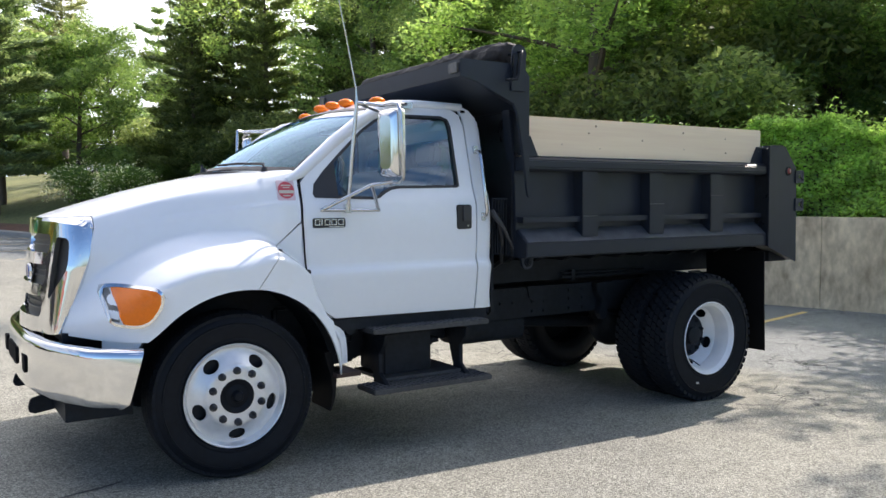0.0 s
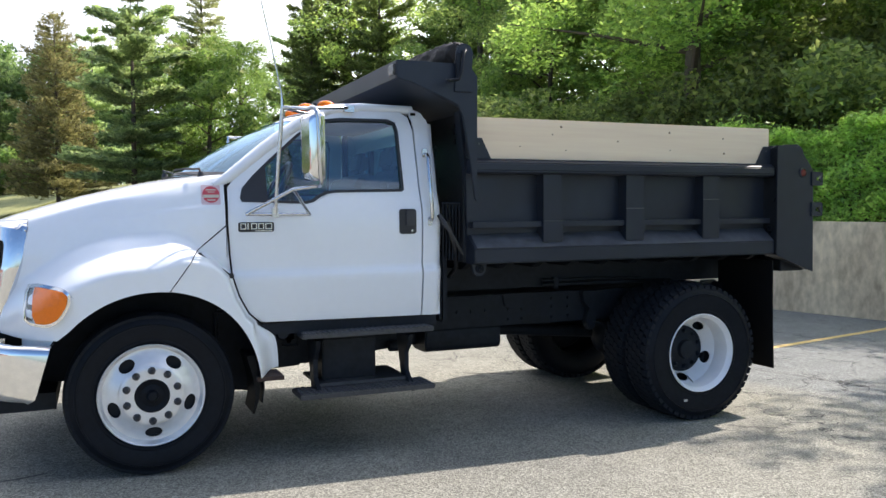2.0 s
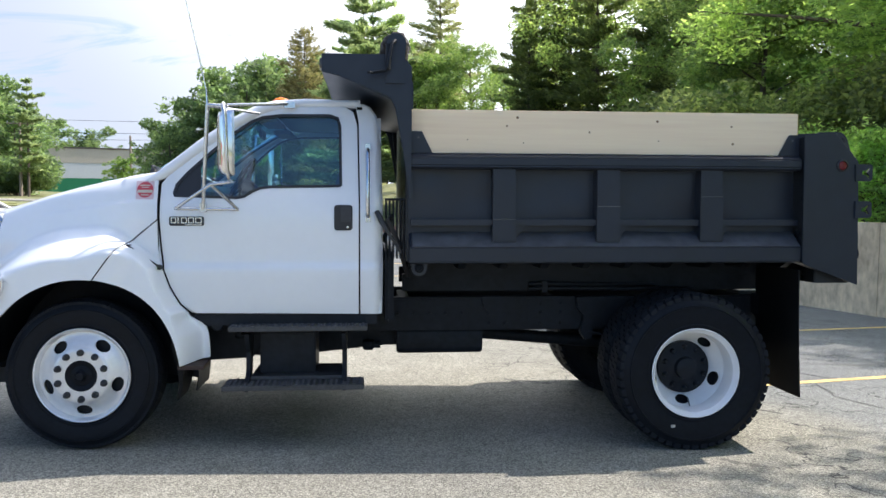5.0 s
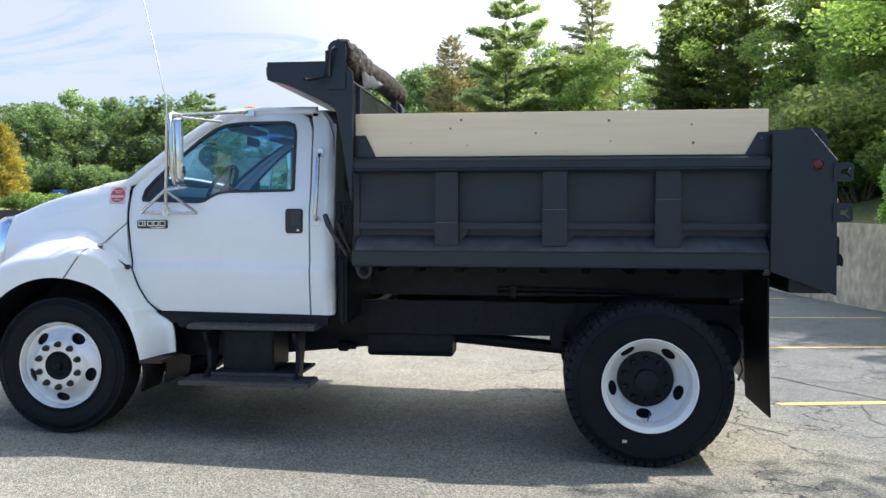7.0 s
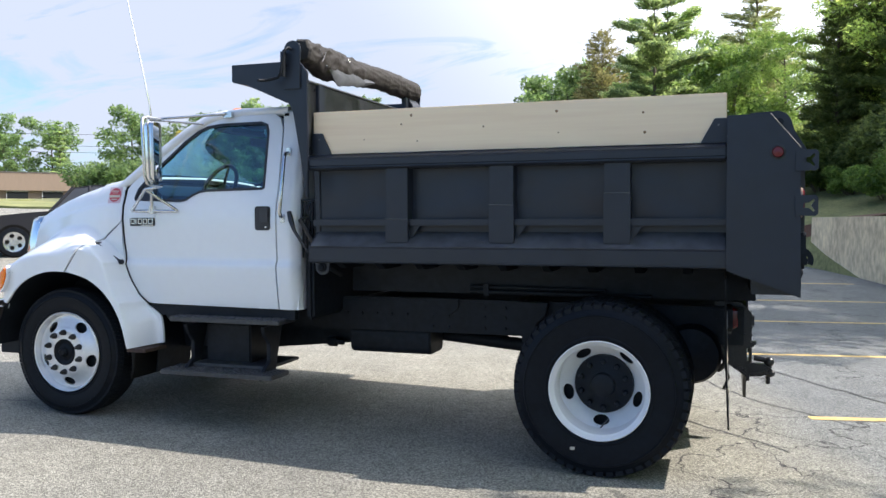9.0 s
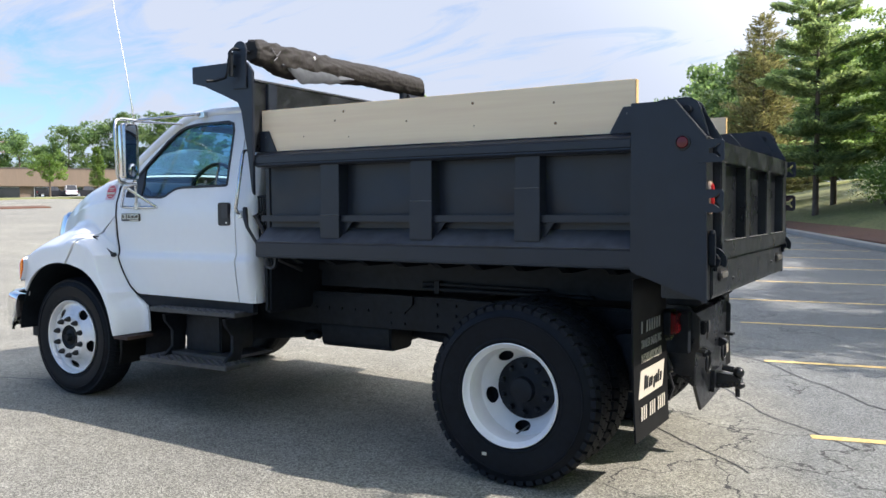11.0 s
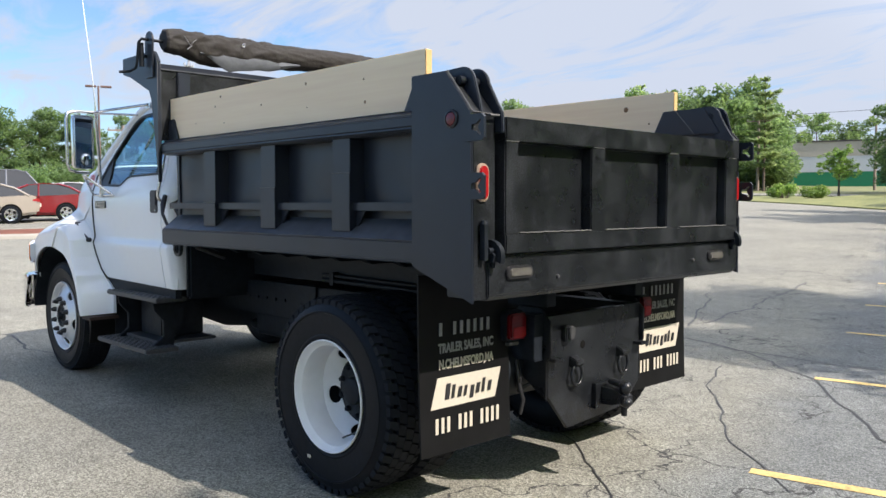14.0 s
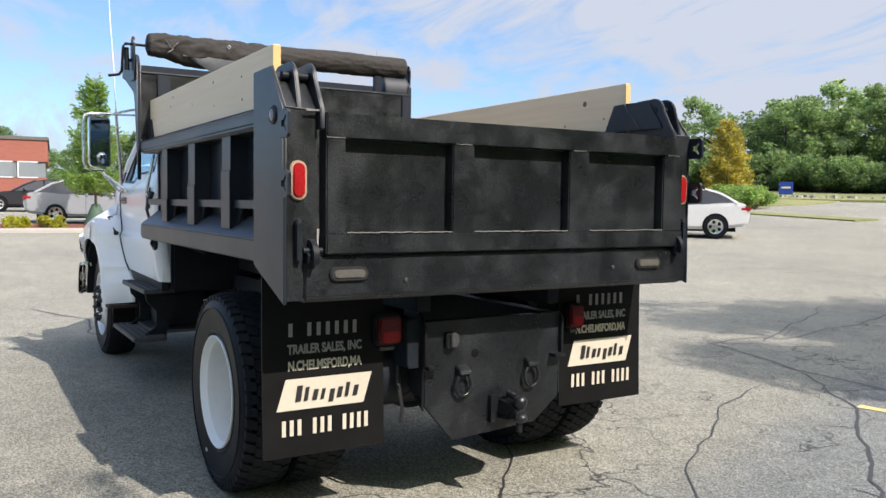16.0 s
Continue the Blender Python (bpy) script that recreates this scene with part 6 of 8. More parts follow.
for i, y in enumerate(span(-1.10, 1.03, 220)):
    e = smoothstep(-1.10, -0.98, y)
    loose = 1.0 - 0.55 * smoothstep(-0.45, 0.05, y)
    cx, cz = 1.955 + 0.010 * math.sin(3 * y), 2.630 + 0.012 * smoothstep(-0.6, 0.9, y)
    row = []
    for k in range(56):
        a = 2 * math.pi * k / 56
        c, sn = math.cos(a), math.sin(a)
        lump = noise.noise(Vector((c * 0.9, y * 2.0, sn * 0.9 + 3)))
        fold = 1 - abs(noise.noise(Vector((c * 1.1 + y * 4.2, sn * 1.1 - y * 3.4, 7)))) * 3.0
        tuck = 1 - abs(noise.noise(Vector((c * 2.2 - y * 6.0, sn * 2.2 + y * 2.5, 2)))) * 3.0
        r = 0.074 + 0.010 * e + loose * (0.010 * lump + 0.011 * max(-0.3, fold) + 0.006 * max(-0.4, tuck)) + 0.0045 * noise.noise(Vector((c * 5, y * 7 + c * 2, sn * 5))) + 0.0012 * noise.noise(Vector((c * 12, y * 28, sn * 12)))
        if i in (0, 219):
            r *= 0.8
        sag = (0.030 + 0.012 * math.sin(7 * y)) * max(0, -sn) * smoothstep(-1.0, -0.8, y) * smoothstep(0.2, -0.35, y)
        row.append((cx + r * c, y, cz + r * sn - sag))
    rows.append(row)
shape = Shape().loft(rows, close=True).poly(rows[0]).poly(rows[-1][::-1])
tarp = part("tarp_roll", shape, TARP, truck, "crumpled dark brown tarp rolled on its bar", smooth=70)
shape = Shape().loft([[(1.955 + 0.083 * math.cos(a), y, 2.645 + 0.083 * math.sin(a)) for a in span(0, 2 * math.pi, 25)[:-1]] for y in (0.93, 0.975)], close=True)
part("tarp_band", shape, TARP_INNER, tarp, thick=0.004)
lining = []
for i, y in enumerate(span(-0.86, -0.02, 50)):
    w = smoothstep(-0.86, -0.62, y) * smoothstep(-0.02, -0.30, y)
    drop = w * (0.075 + 0.018 * math.sin(7 * y) + 0.012 * noise.noise(Vector((y * 9, 2, 1))))
    x0 = 2.028 + 0.010 * noise.noise(Vector((y * 6, 0, 5)))
    lining.append([(x0 - 0.005, y, 2.575), (x0 + 0.008 + 0.008 * noise.noise(Vector((y * 14, 3, 2))), y, 2.562 - drop * 0.5), (x0 - 0.02 * w, y, 2.555 - drop)])
part("tarp_lining", Shape().loft(lining), TARP_PALE, tarp, "pale grey lining hanging out of the tarp roll", thick=0.003, smooth=60)
part("tarp_eyelet", Shape().lathe([(0.006, 0.0), (0.010, 0.003), (0.014, 0.0)], "x", 14, (2.047, -0.52, 2.655)), STEEL, tarp, smooth=60)
part("tarp_cord", Shape().tube([(2.04, -0.98, 2.66), (2.06, -0.95, 2.60), (2.05, -0.90, 2.645), (2.0, -0.88, 2.69)], 0.003, 6).tube([(2.05, -0.93, 2.60), (2.055, -0.97, 2.57)], 0.004, 6), SEAT, tarp)
# edge strip whose pale colour holds both dust and sunlight
part("bulkhead_edge", Shape().box(2.0, 2.058, -1.166, 1.03, 2.405, 2.418), DUSTY_SHEEN, truck, "dusty top edge of the bulkhead, paled as if sunlit", bevel=0.003)
part("tarp_support", Shape().prism([(1.94, 2.418), (2.035, 2.418), (2.03, 2.50), (1.99, 2.56), (1.94, 2.56)], "y", 0.82, 1.04), BLACK, truck, bevel=0.006)
part("tarp_support", Shape().box(1.96, 2.0, 0.73, 0.80, 2.41, 2.56), BLACK, truck, bevel=0.006)
# added plate that keeps the recess behind the white cab back dark
part("oil_tank", Shape().box(1.885, 1.945, -0.93, 0.80, 0.80, 1.30), CHASSIS, truck, "black plate across the back of the cab", bevel=0.02)
guard = part("cab_guard", Shape().tube([(1.885, -0.97, 1.63), (2.02, -0.97, 1.63)], 0.008, 8), CHASSIS, truck, "dark ribbed guard between cab and dump body", smooth=60)
for k in range(6):
    part("guard_bar", Shape().tube([(1.892 + 0.024 * k, -0.965, 1.235), (1.892 + 0.024 * k, -0.97, 1.63)], 0.0065, 6), CHASSIS, guard, smooth=60)
for s in (-1, 1):
    ring = [(1.885, 2.36), (2.01, 2.36), (2.01, 2.52)] + [(x, z) for x, z in arc(1.955, 2.615, 0.062, 0, 180, 9)] + [(1.885, 2.50)]
    part("roller_bracket", Shape().prism(ring, "y", s * 1.192 if s < 0 else 1.057, s * 1.204 if s < 0 else 1.07), BLACK, truck, bevel=0.003)
crank = Shape().tube([(1.945, -1.09, 2.62), (1.945, -1.25, 2.62), (1.925, -1.26, 2.60), (1.90, -1.265, 2.46), (1.885, -1.265, 2.43), (1.80, -1.27, 2.415), (1.78, -1.34, 2.405)], 0.010, 8)
crank.tube([(1.90, -1.23, 2.44), (1.905, -1.235, 2.60)], 0.018, 8).box(1.905, 1.925, -1.215, -1.19, 2.50, 2.52)
part("tarp_crank", crank, CHASSIS, truck, "steel tarp crank with a bent handle", smooth=60)

# ---- tailgate
tailgate = part("tailgate", Shape().box(5.0, 5.03, -1.01, 1.10, 1.28, 1.86), TAILBLACK, truck, "black tailgate with three recessed panels")
for name, y0, y1, z0, z1, x1 in (("gate_rail", -1.016, 1.105, 1.765, 1.872, 5.09), ("gate_rail", -1.016, 1.105, 1.272, 1.362, 5.09)):
    part(name, Shape().box(5.0, x1, y0, y1, z0, z1), TAILBLACK, tailgate, bevel=0.006)
for y0, y1 in ((-1.014, -0.925), (-0.388, -0.268), (0.30, 0.43), (0.955, 1.103)):
    part("gate_upright", Shape().box(5.0, 5.084, y0, y1, 1.35, 1.78), TAILBLACK, tailgate, bevel=0.006)
random.seed(9)
for y0, y1 in ((-0.92, -0.39), (-0.265, 0.295), (0.435, 0.95)):
    pts = [(5.086 + random.uniform(0, 0.002), y, 1.364 + random.uniform(-0.001, 0.002)) for y in span(y0, y1, 30)]
    part("weld_bead", Shape().tube(pts, 0.0038, 6), WELD, tailgate, "bright weld bead")
for y in (-0.97, -0.33, 0.365, 1.03):
    for z in (1.768,):
        pts = [(5.086, yy, z + random.uniform(-0.002, 0.002)) for yy in span(y - 0.043, y + 0.043, 10)]
        part("weld_bead", Shape().tube(pts, 0.0034, 6), WELD, tailgate)
part("tailgate_chain", Shape().tube([(5.07, -1.1, 1.875), (5.07, -1.02, 1.878)], 0.006, 6), WELD, truck)
part("rear_sill", Shape().prism([(4.80, 1.265), (5.062, 1.265), (5.064, 1.09), (5.045, 1.068), (4.80, 1.068)], "y", -1.10, 1.13), TAILBLACK, truck, "black rear sill with scraped edges", bevel=0.006)
for y, z in ((-0.62, 1.15), (0.62, 1.17)):
    part("sill_bolt", Shape().lathe([(0, 0.010), (0.009, 0.008), (0.011, 0)], "x", 10, (5.064, y, z)), STEP, truck)

# ---- mud flaps with their print
for y0, y1, z0, z1 in ((-1.155, -0.532, 0.295, 1.16), (0.585, 1.205, 0.348, 1.10)):
    rows = [[(4.66 + 0.03 * (z1 - z) ** 2, y, z) for y in span(y0, y1, 7)] for z in span(z0, z1, 12)]
    flap = part("mud_flap", Shape().loft(rows), FLAP, truck, "black rubber mud flap with white dealer print", thick=0.010, smooth=60)
    mid = (y0 + y1) / 2
    dz = z0 - 0.295

    def flap_x(z):
        return 4.66 + 0.03 * (z1 - z - dz) ** 2 + 0.011

    def words(body, h, z, m, squeeze):
        o = part("lettering", text_mesh(body, h, m, 0.0022), m, flap, smooth=0)
        o.matrix_basis = Matrix.Translation((flap_x(z) + 0.004, mid, z + dz)) @ Matrix.Rotation(radians(90), 4, "Z") @ Matrix.Rotation(radians(90), 4, "X") @ Matrix.Diagonal((squeeze, 1, 1, 1))

    words("TRAILER SALES, INC", 0.062, 0.800, FADED, 0.70)
    words("N.CHELMSFORD,MA", 0.062, 0.722, PRINT, 0.68)

    def bars(name, ys, za, zb, m):
        for a, b in ys:
            x = flap_x((za + zb) / 2)
            part(name, Shape().box(x + 0.002, x + 0.006, mid + a, mid + b, za + dz, zb + dz), m, flap, smooth=0)

    bars("print_bar", [(-0.185 + k * 0.047, -0.166 + k * 0.047) for k in range(8) if k != 1], 0.862, 0.925, FADED)
    bars("print_bar", [(-0.222 + k * 0.0385, -0.203 + k * 0.0385) for k in range(12) if k not in (3, 7)], 0.395, 0.470, PRINT)
    x = flap_x(0.58)
    sh = Shape().poly([(x + 0.003, mid - 0.245, 0.515 + dz), (x + 0.003, mid + 0.20, 0.515 + dz), (x + 0.001, mid + 0.245, 0.662 + dz), (x + 0.001, mid - 0.20, 0.662 + dz)])
    part("print_field", sh, PRINT, flap, "white slanted field with dark strokes", thick=0.003)
    for k, (w, h) in enumerate(((0.034, 0.075), (0.024, 0.065), (0.030, 0.05), (0.022, 0.05), (0.030, 0.062), (0.030, 0.05), (0.024, 0.068), (0.030, 0.05))):
        a = -0.155 + k * 0.042
        b0 = 0.555 + dz - (0.018 if k == 4 else 0)
        sh = Shape().poly([(x + 0.0075, mid + a, b0), (x + 0.0075, mid + a + w * 0.8, b0), (x + 0.0065, mid + a + w * 0.8 + 0.012, b0 + h), (x + 0.0065, mid + a + 0.012, b0 + h)])
        part("print_stroke", sh, DARKTRIM, flap, thick=0.002)

# ---- hitch plate
ring = [(-0.365, 0.905), (0.484, 0.912), (0.476, 0.447), (0.323, 0.324), (-0.198, 0.288), (-0.366, 0.483)]
plate = part("hitch_plate", Shape().prism(ring, "x", 4.782, 4.802), TAILBLACK, truck, "thick black hitch plate", bevel=0.003)
for s, ys in ((-1, -0.372), (1, 0.486)):
    part("plate_flange", Shape().prism([(4.60, 0.95), (4.76, 0.95), (4.83, 0.88), (4.83, 0.70), (4.80, 0.66), (4.80, 0.46), (4.60, 0.60)], "y", ys - 0.006, ys + 0.006), TAILBLACK, plate, bevel=0.003)
    part("plate_lug", Shape().box(4.80, 4.86, ys + 0.0 - (0.0 if s < 0 else 0.07), ys + (0.07 if s < 0 else 0.0), 0.672, 0.69), TAILBLACK, plate, bevel=0.003)
for y, z in ((-0.152, 0.645), (0.280, 0.650)):
    part("ring_lug", Shape().prism([(4.80, z - 0.03), (4.835, z - 0.026), (4.858, z - 0.006), (4.852, z + 0.012), (4.80, z + 0.034)], "y", y - 0.034, y + 0.034), TAILBLACK, plate, bevel=0.005)
    sh = Shape().tube([(4.83, y + 0.045 * math.cos(a), z - 0.07 + (0.062 if math.sin(a) > 0 else 0.055) * math.sin(a)) for a in span(0, 2 * math.pi, 17)], 0.0095, 8, cap=False)
    part("d_ring", sh, TAILBLACK, plate, "forged d-ring", smooth=60)
part("socket", Shape().box(4.80, 4.835, -0.255, -0.195, 0.765, 0.845), TAILBLACK, plate, bevel=0.006)
part("socket_cap", Shape().prism([(-0.236, 0.775), (-0.205, 0.775), (-0.192, 0.80), (-0.192, 0.835), (-0.212, 0.852), (-0.236, 0.845)], "x", 4.836, 4.850), STEP, plate, "worn grey socket cover", bevel=0.004)
part("plate_hole", Shape().lathe([(0.0, 0.002), (0.017, 0.002), (0.023, 0.0)], "x", 14, (4.802, -0.068, 0.728)), GAP, plate)
hitch = Shape().box(4.80, 4.83, 0.02, 0.20, 0.36, 0.50).prism([(4.82, 0.48), (4.93, 0.47), (4.98, 0.44), (4.98, 0.41), (4.90, 0.385), (4.82, 0.38)], "y", 0.07, 0.15)
hitch.ball((4.96, 0.11, 0.485), 0.036, 16, 10).tube([(4.96, 0.11, 0.42), (4.96, 0.11, 0.47)], 0.02, 10).ball((4.965, 0.11, 0.405), 0.034, 14, 10, (1.1, 1, 0.8)).tube([(4.93, 0.11, 0.50), (4.86, 0.11, 0.51)], 0.02, 10).tube([(4.955, 0.11, 0.40), (4.955, 0.11, 0.33)], 0.016, 8)
part("pintle_hitch", hitch, TAILBLACK, plate, "black pintle hitch with a ball", smooth=45)
for y0, y1, z0, z1 in ((-0.592, -0.448, 0.785, 0.944), (0.612, 0.730, 0.79, 0.935)):
    lamp = part("tail_lamp", Shape().prism(rounded(y0, y1, z0, z1, 0.03), "x", 4.66, 4.712), CHASSIS, truck, "square dark red tail lamp", bevel=0.006)
    part("lens", Shape().prism(rounded(y0 + 0.008, y1 - 0.008, z0 + 0.012, z1 - 0.012, 0.022), "x", 4.70, 4.738), RED_DEEP, lamp, bevel=0.010)
    part("reflector", Shape().prism(rounded(y0 + 0.028, y1 - 0.020, z0 + 0.022, z0 + 0.078, 0.012), "x", 4.735, 4.741), RED, lamp, "brighter red reflector patch", bevel=0.002)
    part("plate_lamp", Shape().box(4.675, 4.705, y0 + 0.03, y1 - 0.035, z0 - 0.022, z0 - 0.004), CLEAR, lamp, bevel=0.003)
    part("lamp_bracket", Shape().box(4.60, 4.68, min(y0, 0.45) if y0 > 0 else y1 - 0.01, y0 if y0 > 0 else -0.37, z0 + 0.03, z0 + 0.06), CHASSIS, lamp)
part("spare_tank", Shape().lathe([(0, -0.62), (0.17, -0.60), (0.19, -0.55), (0.19, -0.05), (0.17, 0.0), (0, 0.02)], "y", 22, (4.46, 0, 0.62)), CHASSIS, truck, smooth=45)
part("trailer_cable", Shape().tube([(4.62, -0.42, 0.70), (4.68, -0.45, 0.58), (4.63, -0.40, 0.50), (4.70, -0.36, 0.55), (4.66, -0.33, 0.66)], 0.014, 6).tube([(4.64, -0.44, 0.64), (4.69, -0.43, 0.46), (4.66, -0.42, 0.38)], 0.010, 6), DARKTRIM, truck, smooth=60)


# ---------------------------------------------------------------- plants
def leaf_mesh(name, centres, ax, ay, material):
    """One mesh of three-cornered, pointed leaves from arrays of centres and half axes."""
    n = len(centres)
    v = np.empty((n, 3, 3), dtype=np.float32)
    v[:, 0] = centres - ay
    v[:, 1] = centres + ax * 0.78 + ay * 0.45
    v[:, 2] = centres - ax * 0.78 + ay * 0.75
    me = bpy.data.meshes.new(name)
    me.vertices.add(n * 3)
    me.vertices.foreach_set("co", v.ravel())
    me.loops.add(n * 3)
    me.loops.foreach_set("vertex_index", np.arange(n * 3, dtype=np.int32))
    me.polygons.add(n)
    me.polygons.foreach_set("loop_start", np.arange(0, n * 3, 3, dtype=np.int32))
    me.polygons.foreach_set("loop_total", np.full(n, 3, dtype=np.int32))
    me.update()
    me.materials.append(material)
    return me


def leaf_quads(rng, centres, size, droop=0.0, up=0.35):
    """Half axes for leaves at the centres: turned at random, rather level."""
    n = len(centres)
    d = rng.normal(size=(n, 3))
    d[:, 2] = d[:, 2] * 0.6 - droop
    d /= np.linalg.norm(d, axis=1, keepdims=True)
    nrm = rng.normal(size=(n, 3))
    nrm[:, 2] += up * 3
    side = np.cross(nrm, d)
    side /= np.linalg.norm(side, axis=1, keepdims=True) + 1e-9
    s = size * rng.uniform(0.6, 1.35, size=(n, 1))
    return side * s * 0.5, d * s * 0.8


def clump_points(rng, centres, radii, per):
    """Points in uneven clumps, denser at the shell than inside."""
    out = []
    for c, r, k in zip(centres, radii, per):
        d = rng.normal(size=(k, 3))
        d /= np.linalg.norm(d, axis=1, keepdims=True)
        rad = r * rng.uniform(0.25, 1.0, size=(k, 1)) ** 0.55
        out.append(np.array(c) + d * rad * np.array([1.0, 1.0, 0.72]))
    return np.concatenate(out)


def broad_tree(name, label, H, crown_r, low, leaf_mat, leaf_size, seed, leaves=9000, category="tree"):
    """A broad-leaved tree: tapered trunk, forked limbs, a crown of many leaves in clumps with gaps."""
    rng = np.random.default_rng(seed)
    t = thing(name, label, category)
    trunk = Shape()
    r0 = 0.018 * H + 0.03
    lean = rng.normal(size=2) * 0.02 * H
    path = [(lean[0] * k * k, lean[1] * k * k, H * 0.86 * k) for k in span(0, 1, 7)]
    trunk.tube([(0, 0, -0.3)] + path[1:], [r0 * 1.25] + [r0 * (1 - 0.85 * k) for k in span(0, 1, 7)[1:]], 9)
    centres, radii = [], []
    n_limb = 15
    for i in range(n_limb):
        h = low + (0.92 * H - low) * (i + 0.5) / n_limb
        a = i * 2.4 + rng.uniform(-0.4, 0.4)
        f = (h - low) / (H - low)
        reach = crown_r * (0.55 + 0.75 * math.sin(math.pi * (0.18 + 0.72 * f))) * rng.uniform(0.7, 1.0) * (1 - 0.35 * f)
        k = h / (H * 0.86)
        base = Vector((lean[0] * k * k, lean[1] * k * k, h * 0.92))
        tip = base + Vector((math.cos(a) * reach, math.sin(a) * reach, 0.12 * H * rng.uniform(0.4, 1.2)))
        mid = (base + tip) / 2 + Vector((0, 0, 0.05 * H * rng.uniform(-0.3, 0.8)))
        rl = r0 * (0.42 - 0.3 * f)
        trunk.tube([base, mid, tip], [rl, rl * 0.6, rl * 0.15], 5)
        for q in (0.45, 0.72, 1.0):
            p = base.lerp(mid, q * 2) if q < 0.5 else mid.lerp(tip, q * 2 - 1)
            for _ in range(2):
                centres.append(tuple(p + Vector(rng.normal(size=3) * 0.085 * crown_r * 1.6)))
                radii.append(crown_r * rng.uniform(0.13, 0.29))
    top = Vector((lean[0], lean[1], H * 0.9))
    for _ in range(5):
        centres.append(tuple(top + Vector(rng.normal(size=3) * 0.13 * crown_r)))
        radii.append(crown_r * rng.uniform(0.16, 0.26))
    part("trunk", trunk, BARK, t, smooth=60)
    vol = np.array(radii) ** 2
    per = np.maximum(20, (leaves * vol / vol.sum()).astype(int))
    pts = clump_points(rng, centres, radii, per)
    ax, ay = leaf_quads(rng, pts, leaf_size, droop=0.25)
    part("crown", leaf_mesh("crown", pts, ax, ay, leaf_mat), leaf_mat, t, smooth=0)
    return t


def pine_tree(name, label, H, reach, low, leaf_mat, size, seed, leaves=9000, whorl_rate=1.5, ragged=0.25):
    """A conifer: straight trunk, whorls of level branches, flat sprays of needles with gaps between."""
    rng = np.random.default_rng(seed)
    t = thing(name, label, "tree")
    trunk = Shape().tube([(0, 0, -0.3), (0.05, 0, H * 0.5), (0, 0.05, H)], [0.012 * H, 0.008 * H, 0.01], 9)
    pts, dirs = [], []
    whorls = int(H * whorl_rate)
    total = 0
    specs = []
    for i in range(whorls):
        f = (i + 0.5) / whorls
        h = low + (H - low) * f
        L0 = reach * (1 - f) ** 0.58 * (1 - ragged + ragged * math.sin(i * 2.3)) + 0.25
        for b in range(5):
            a = i * 1.1 + b * 2 * math.pi / 5 + rng.uniform(-0.25, 0.25)
            L = L0 * rng.uniform(0.8 - ragged, 1.0 + 0.5 * ragged)
            specs.append((h, a, L, f))
            total += L * L + 0.3
    for h, a, L, f in specs:
        rise = 0.10 + 0.30 * f
        c, s = math.cos(a), math.sin(a)
        trunk.tube([(0, 0, h), (c * L * 0.6, s * L * 0.6, h + L * rise * 0.5), (c * L, s * L, h + L * rise)], [0.03 * (1.2 - f), 0.018, 0.006], 4)
        k = int(leaves * (L * L + 0.3) / total)
        q = rng.uniform(0.25, 1.05, size=k)
        w = rng.normal(size=k) * 0.24 * L * np.sqrt(np.clip(q, 0, 1)) * (1.15 - 0.6 * q)
        z = h + L * rise * q + rng.normal(size=k) * 0.10 + 0.05
        p = np.stack([c * L * q - s * w, s * L * q + c * w, z], axis=1)
        d = np.stack([np.full(k, c) + rng.normal(size=k) * 0.6, np.full(k, s) + rng.normal(size=k) * 0.6, 0.35 + rng.normal(size=k) * 0.4], axis=1)
        pts.append(p)
        dirs.append(d)
    part("trunk", trunk, BARK, t, smooth=60)
    pts, dirs = np.concatenate(pts), np.concatenate(dirs)
    dirs /= np.linalg.norm(dirs, axis=1, keepdims=True)
    n = len(pts)
    side = np.cross(dirs, rng.normal(size=(n, 3)) + np.array([0, 0, 1.0]))
    side /= np.linalg.norm(side, axis=1, keepdims=True) + 1e-9
    s = size * rng.uniform(0.6, 1.3, size=(n, 1))
    part("crown", leaf_mesh("crown", pts, side * s * 0.28, dirs * s, leaf_mat), leaf_mat, t, smooth=0)
    return t


def bush(name, label, r, h, leaf_mat, size, seed, leaves=2500, category="bush"):
    rng = np.random.default_rng(seed)
    t = thing(name, label, category)
    stems = Shape()
    cs, rs = [], []
    for i in range(14):
        a, q = rng.uniform(0, 6.28), math.sqrt(rng.uniform(0, 1))
        c = (math.cos(a) * r * 0.75 * q, math.sin(a) * r * 0.75 * q, h * rng.uniform(0.25, 0.8))
        stems.tube([(0.1 * c[0], 0.1 * c[1], -0.15), (c[0] * 0.6, c[1] * 0.6, c[2] * 0.6), c], [0.025, 0.016, 0.006], 4)
        cs.append(c)
        rs.append(rng.uniform(0.28, 0.5) * min(r, h))
    part("stem", stems, BARK, t, smooth=60)
    per = np.full(len(cs), leaves // len(cs))
    pts = clump_points(rng, cs, rs, per)
    ax, ay = leaf_quads(rng, pts, size)
    part("crown", leaf_mesh("crown", pts, ax, ay, leaf_mat), leaf_mat, t, smooth=0)
    return t


def plant(proto, spots, used, wide=1.0):
    """Sets a plant and its copies at (x, y, scale, turn)."""
    for x, y, sc, rot in spots:
        m = pose(x, y, ground_z(x, y) - 0.05, 0, 0, rot) 
        if proto.name in used:
            c = copy_thing(proto, pose(x, y, ground_z(x, y) - 0.05, 0, 0, rot))
            c.scale = (sc * wide, sc * wide, sc)
        else:
            proto.matrix_basis = m
            proto.scale = (sc * wide, sc * wide, sc)
            used.add(proto.name)


USED = set()
oak_a = broad_tree("tree", "tall leafy green broad-leaved tree at the wood's edge", 14.0, 4.2, 2.5, LEAF_OAK, 0.15, 11, 21000)
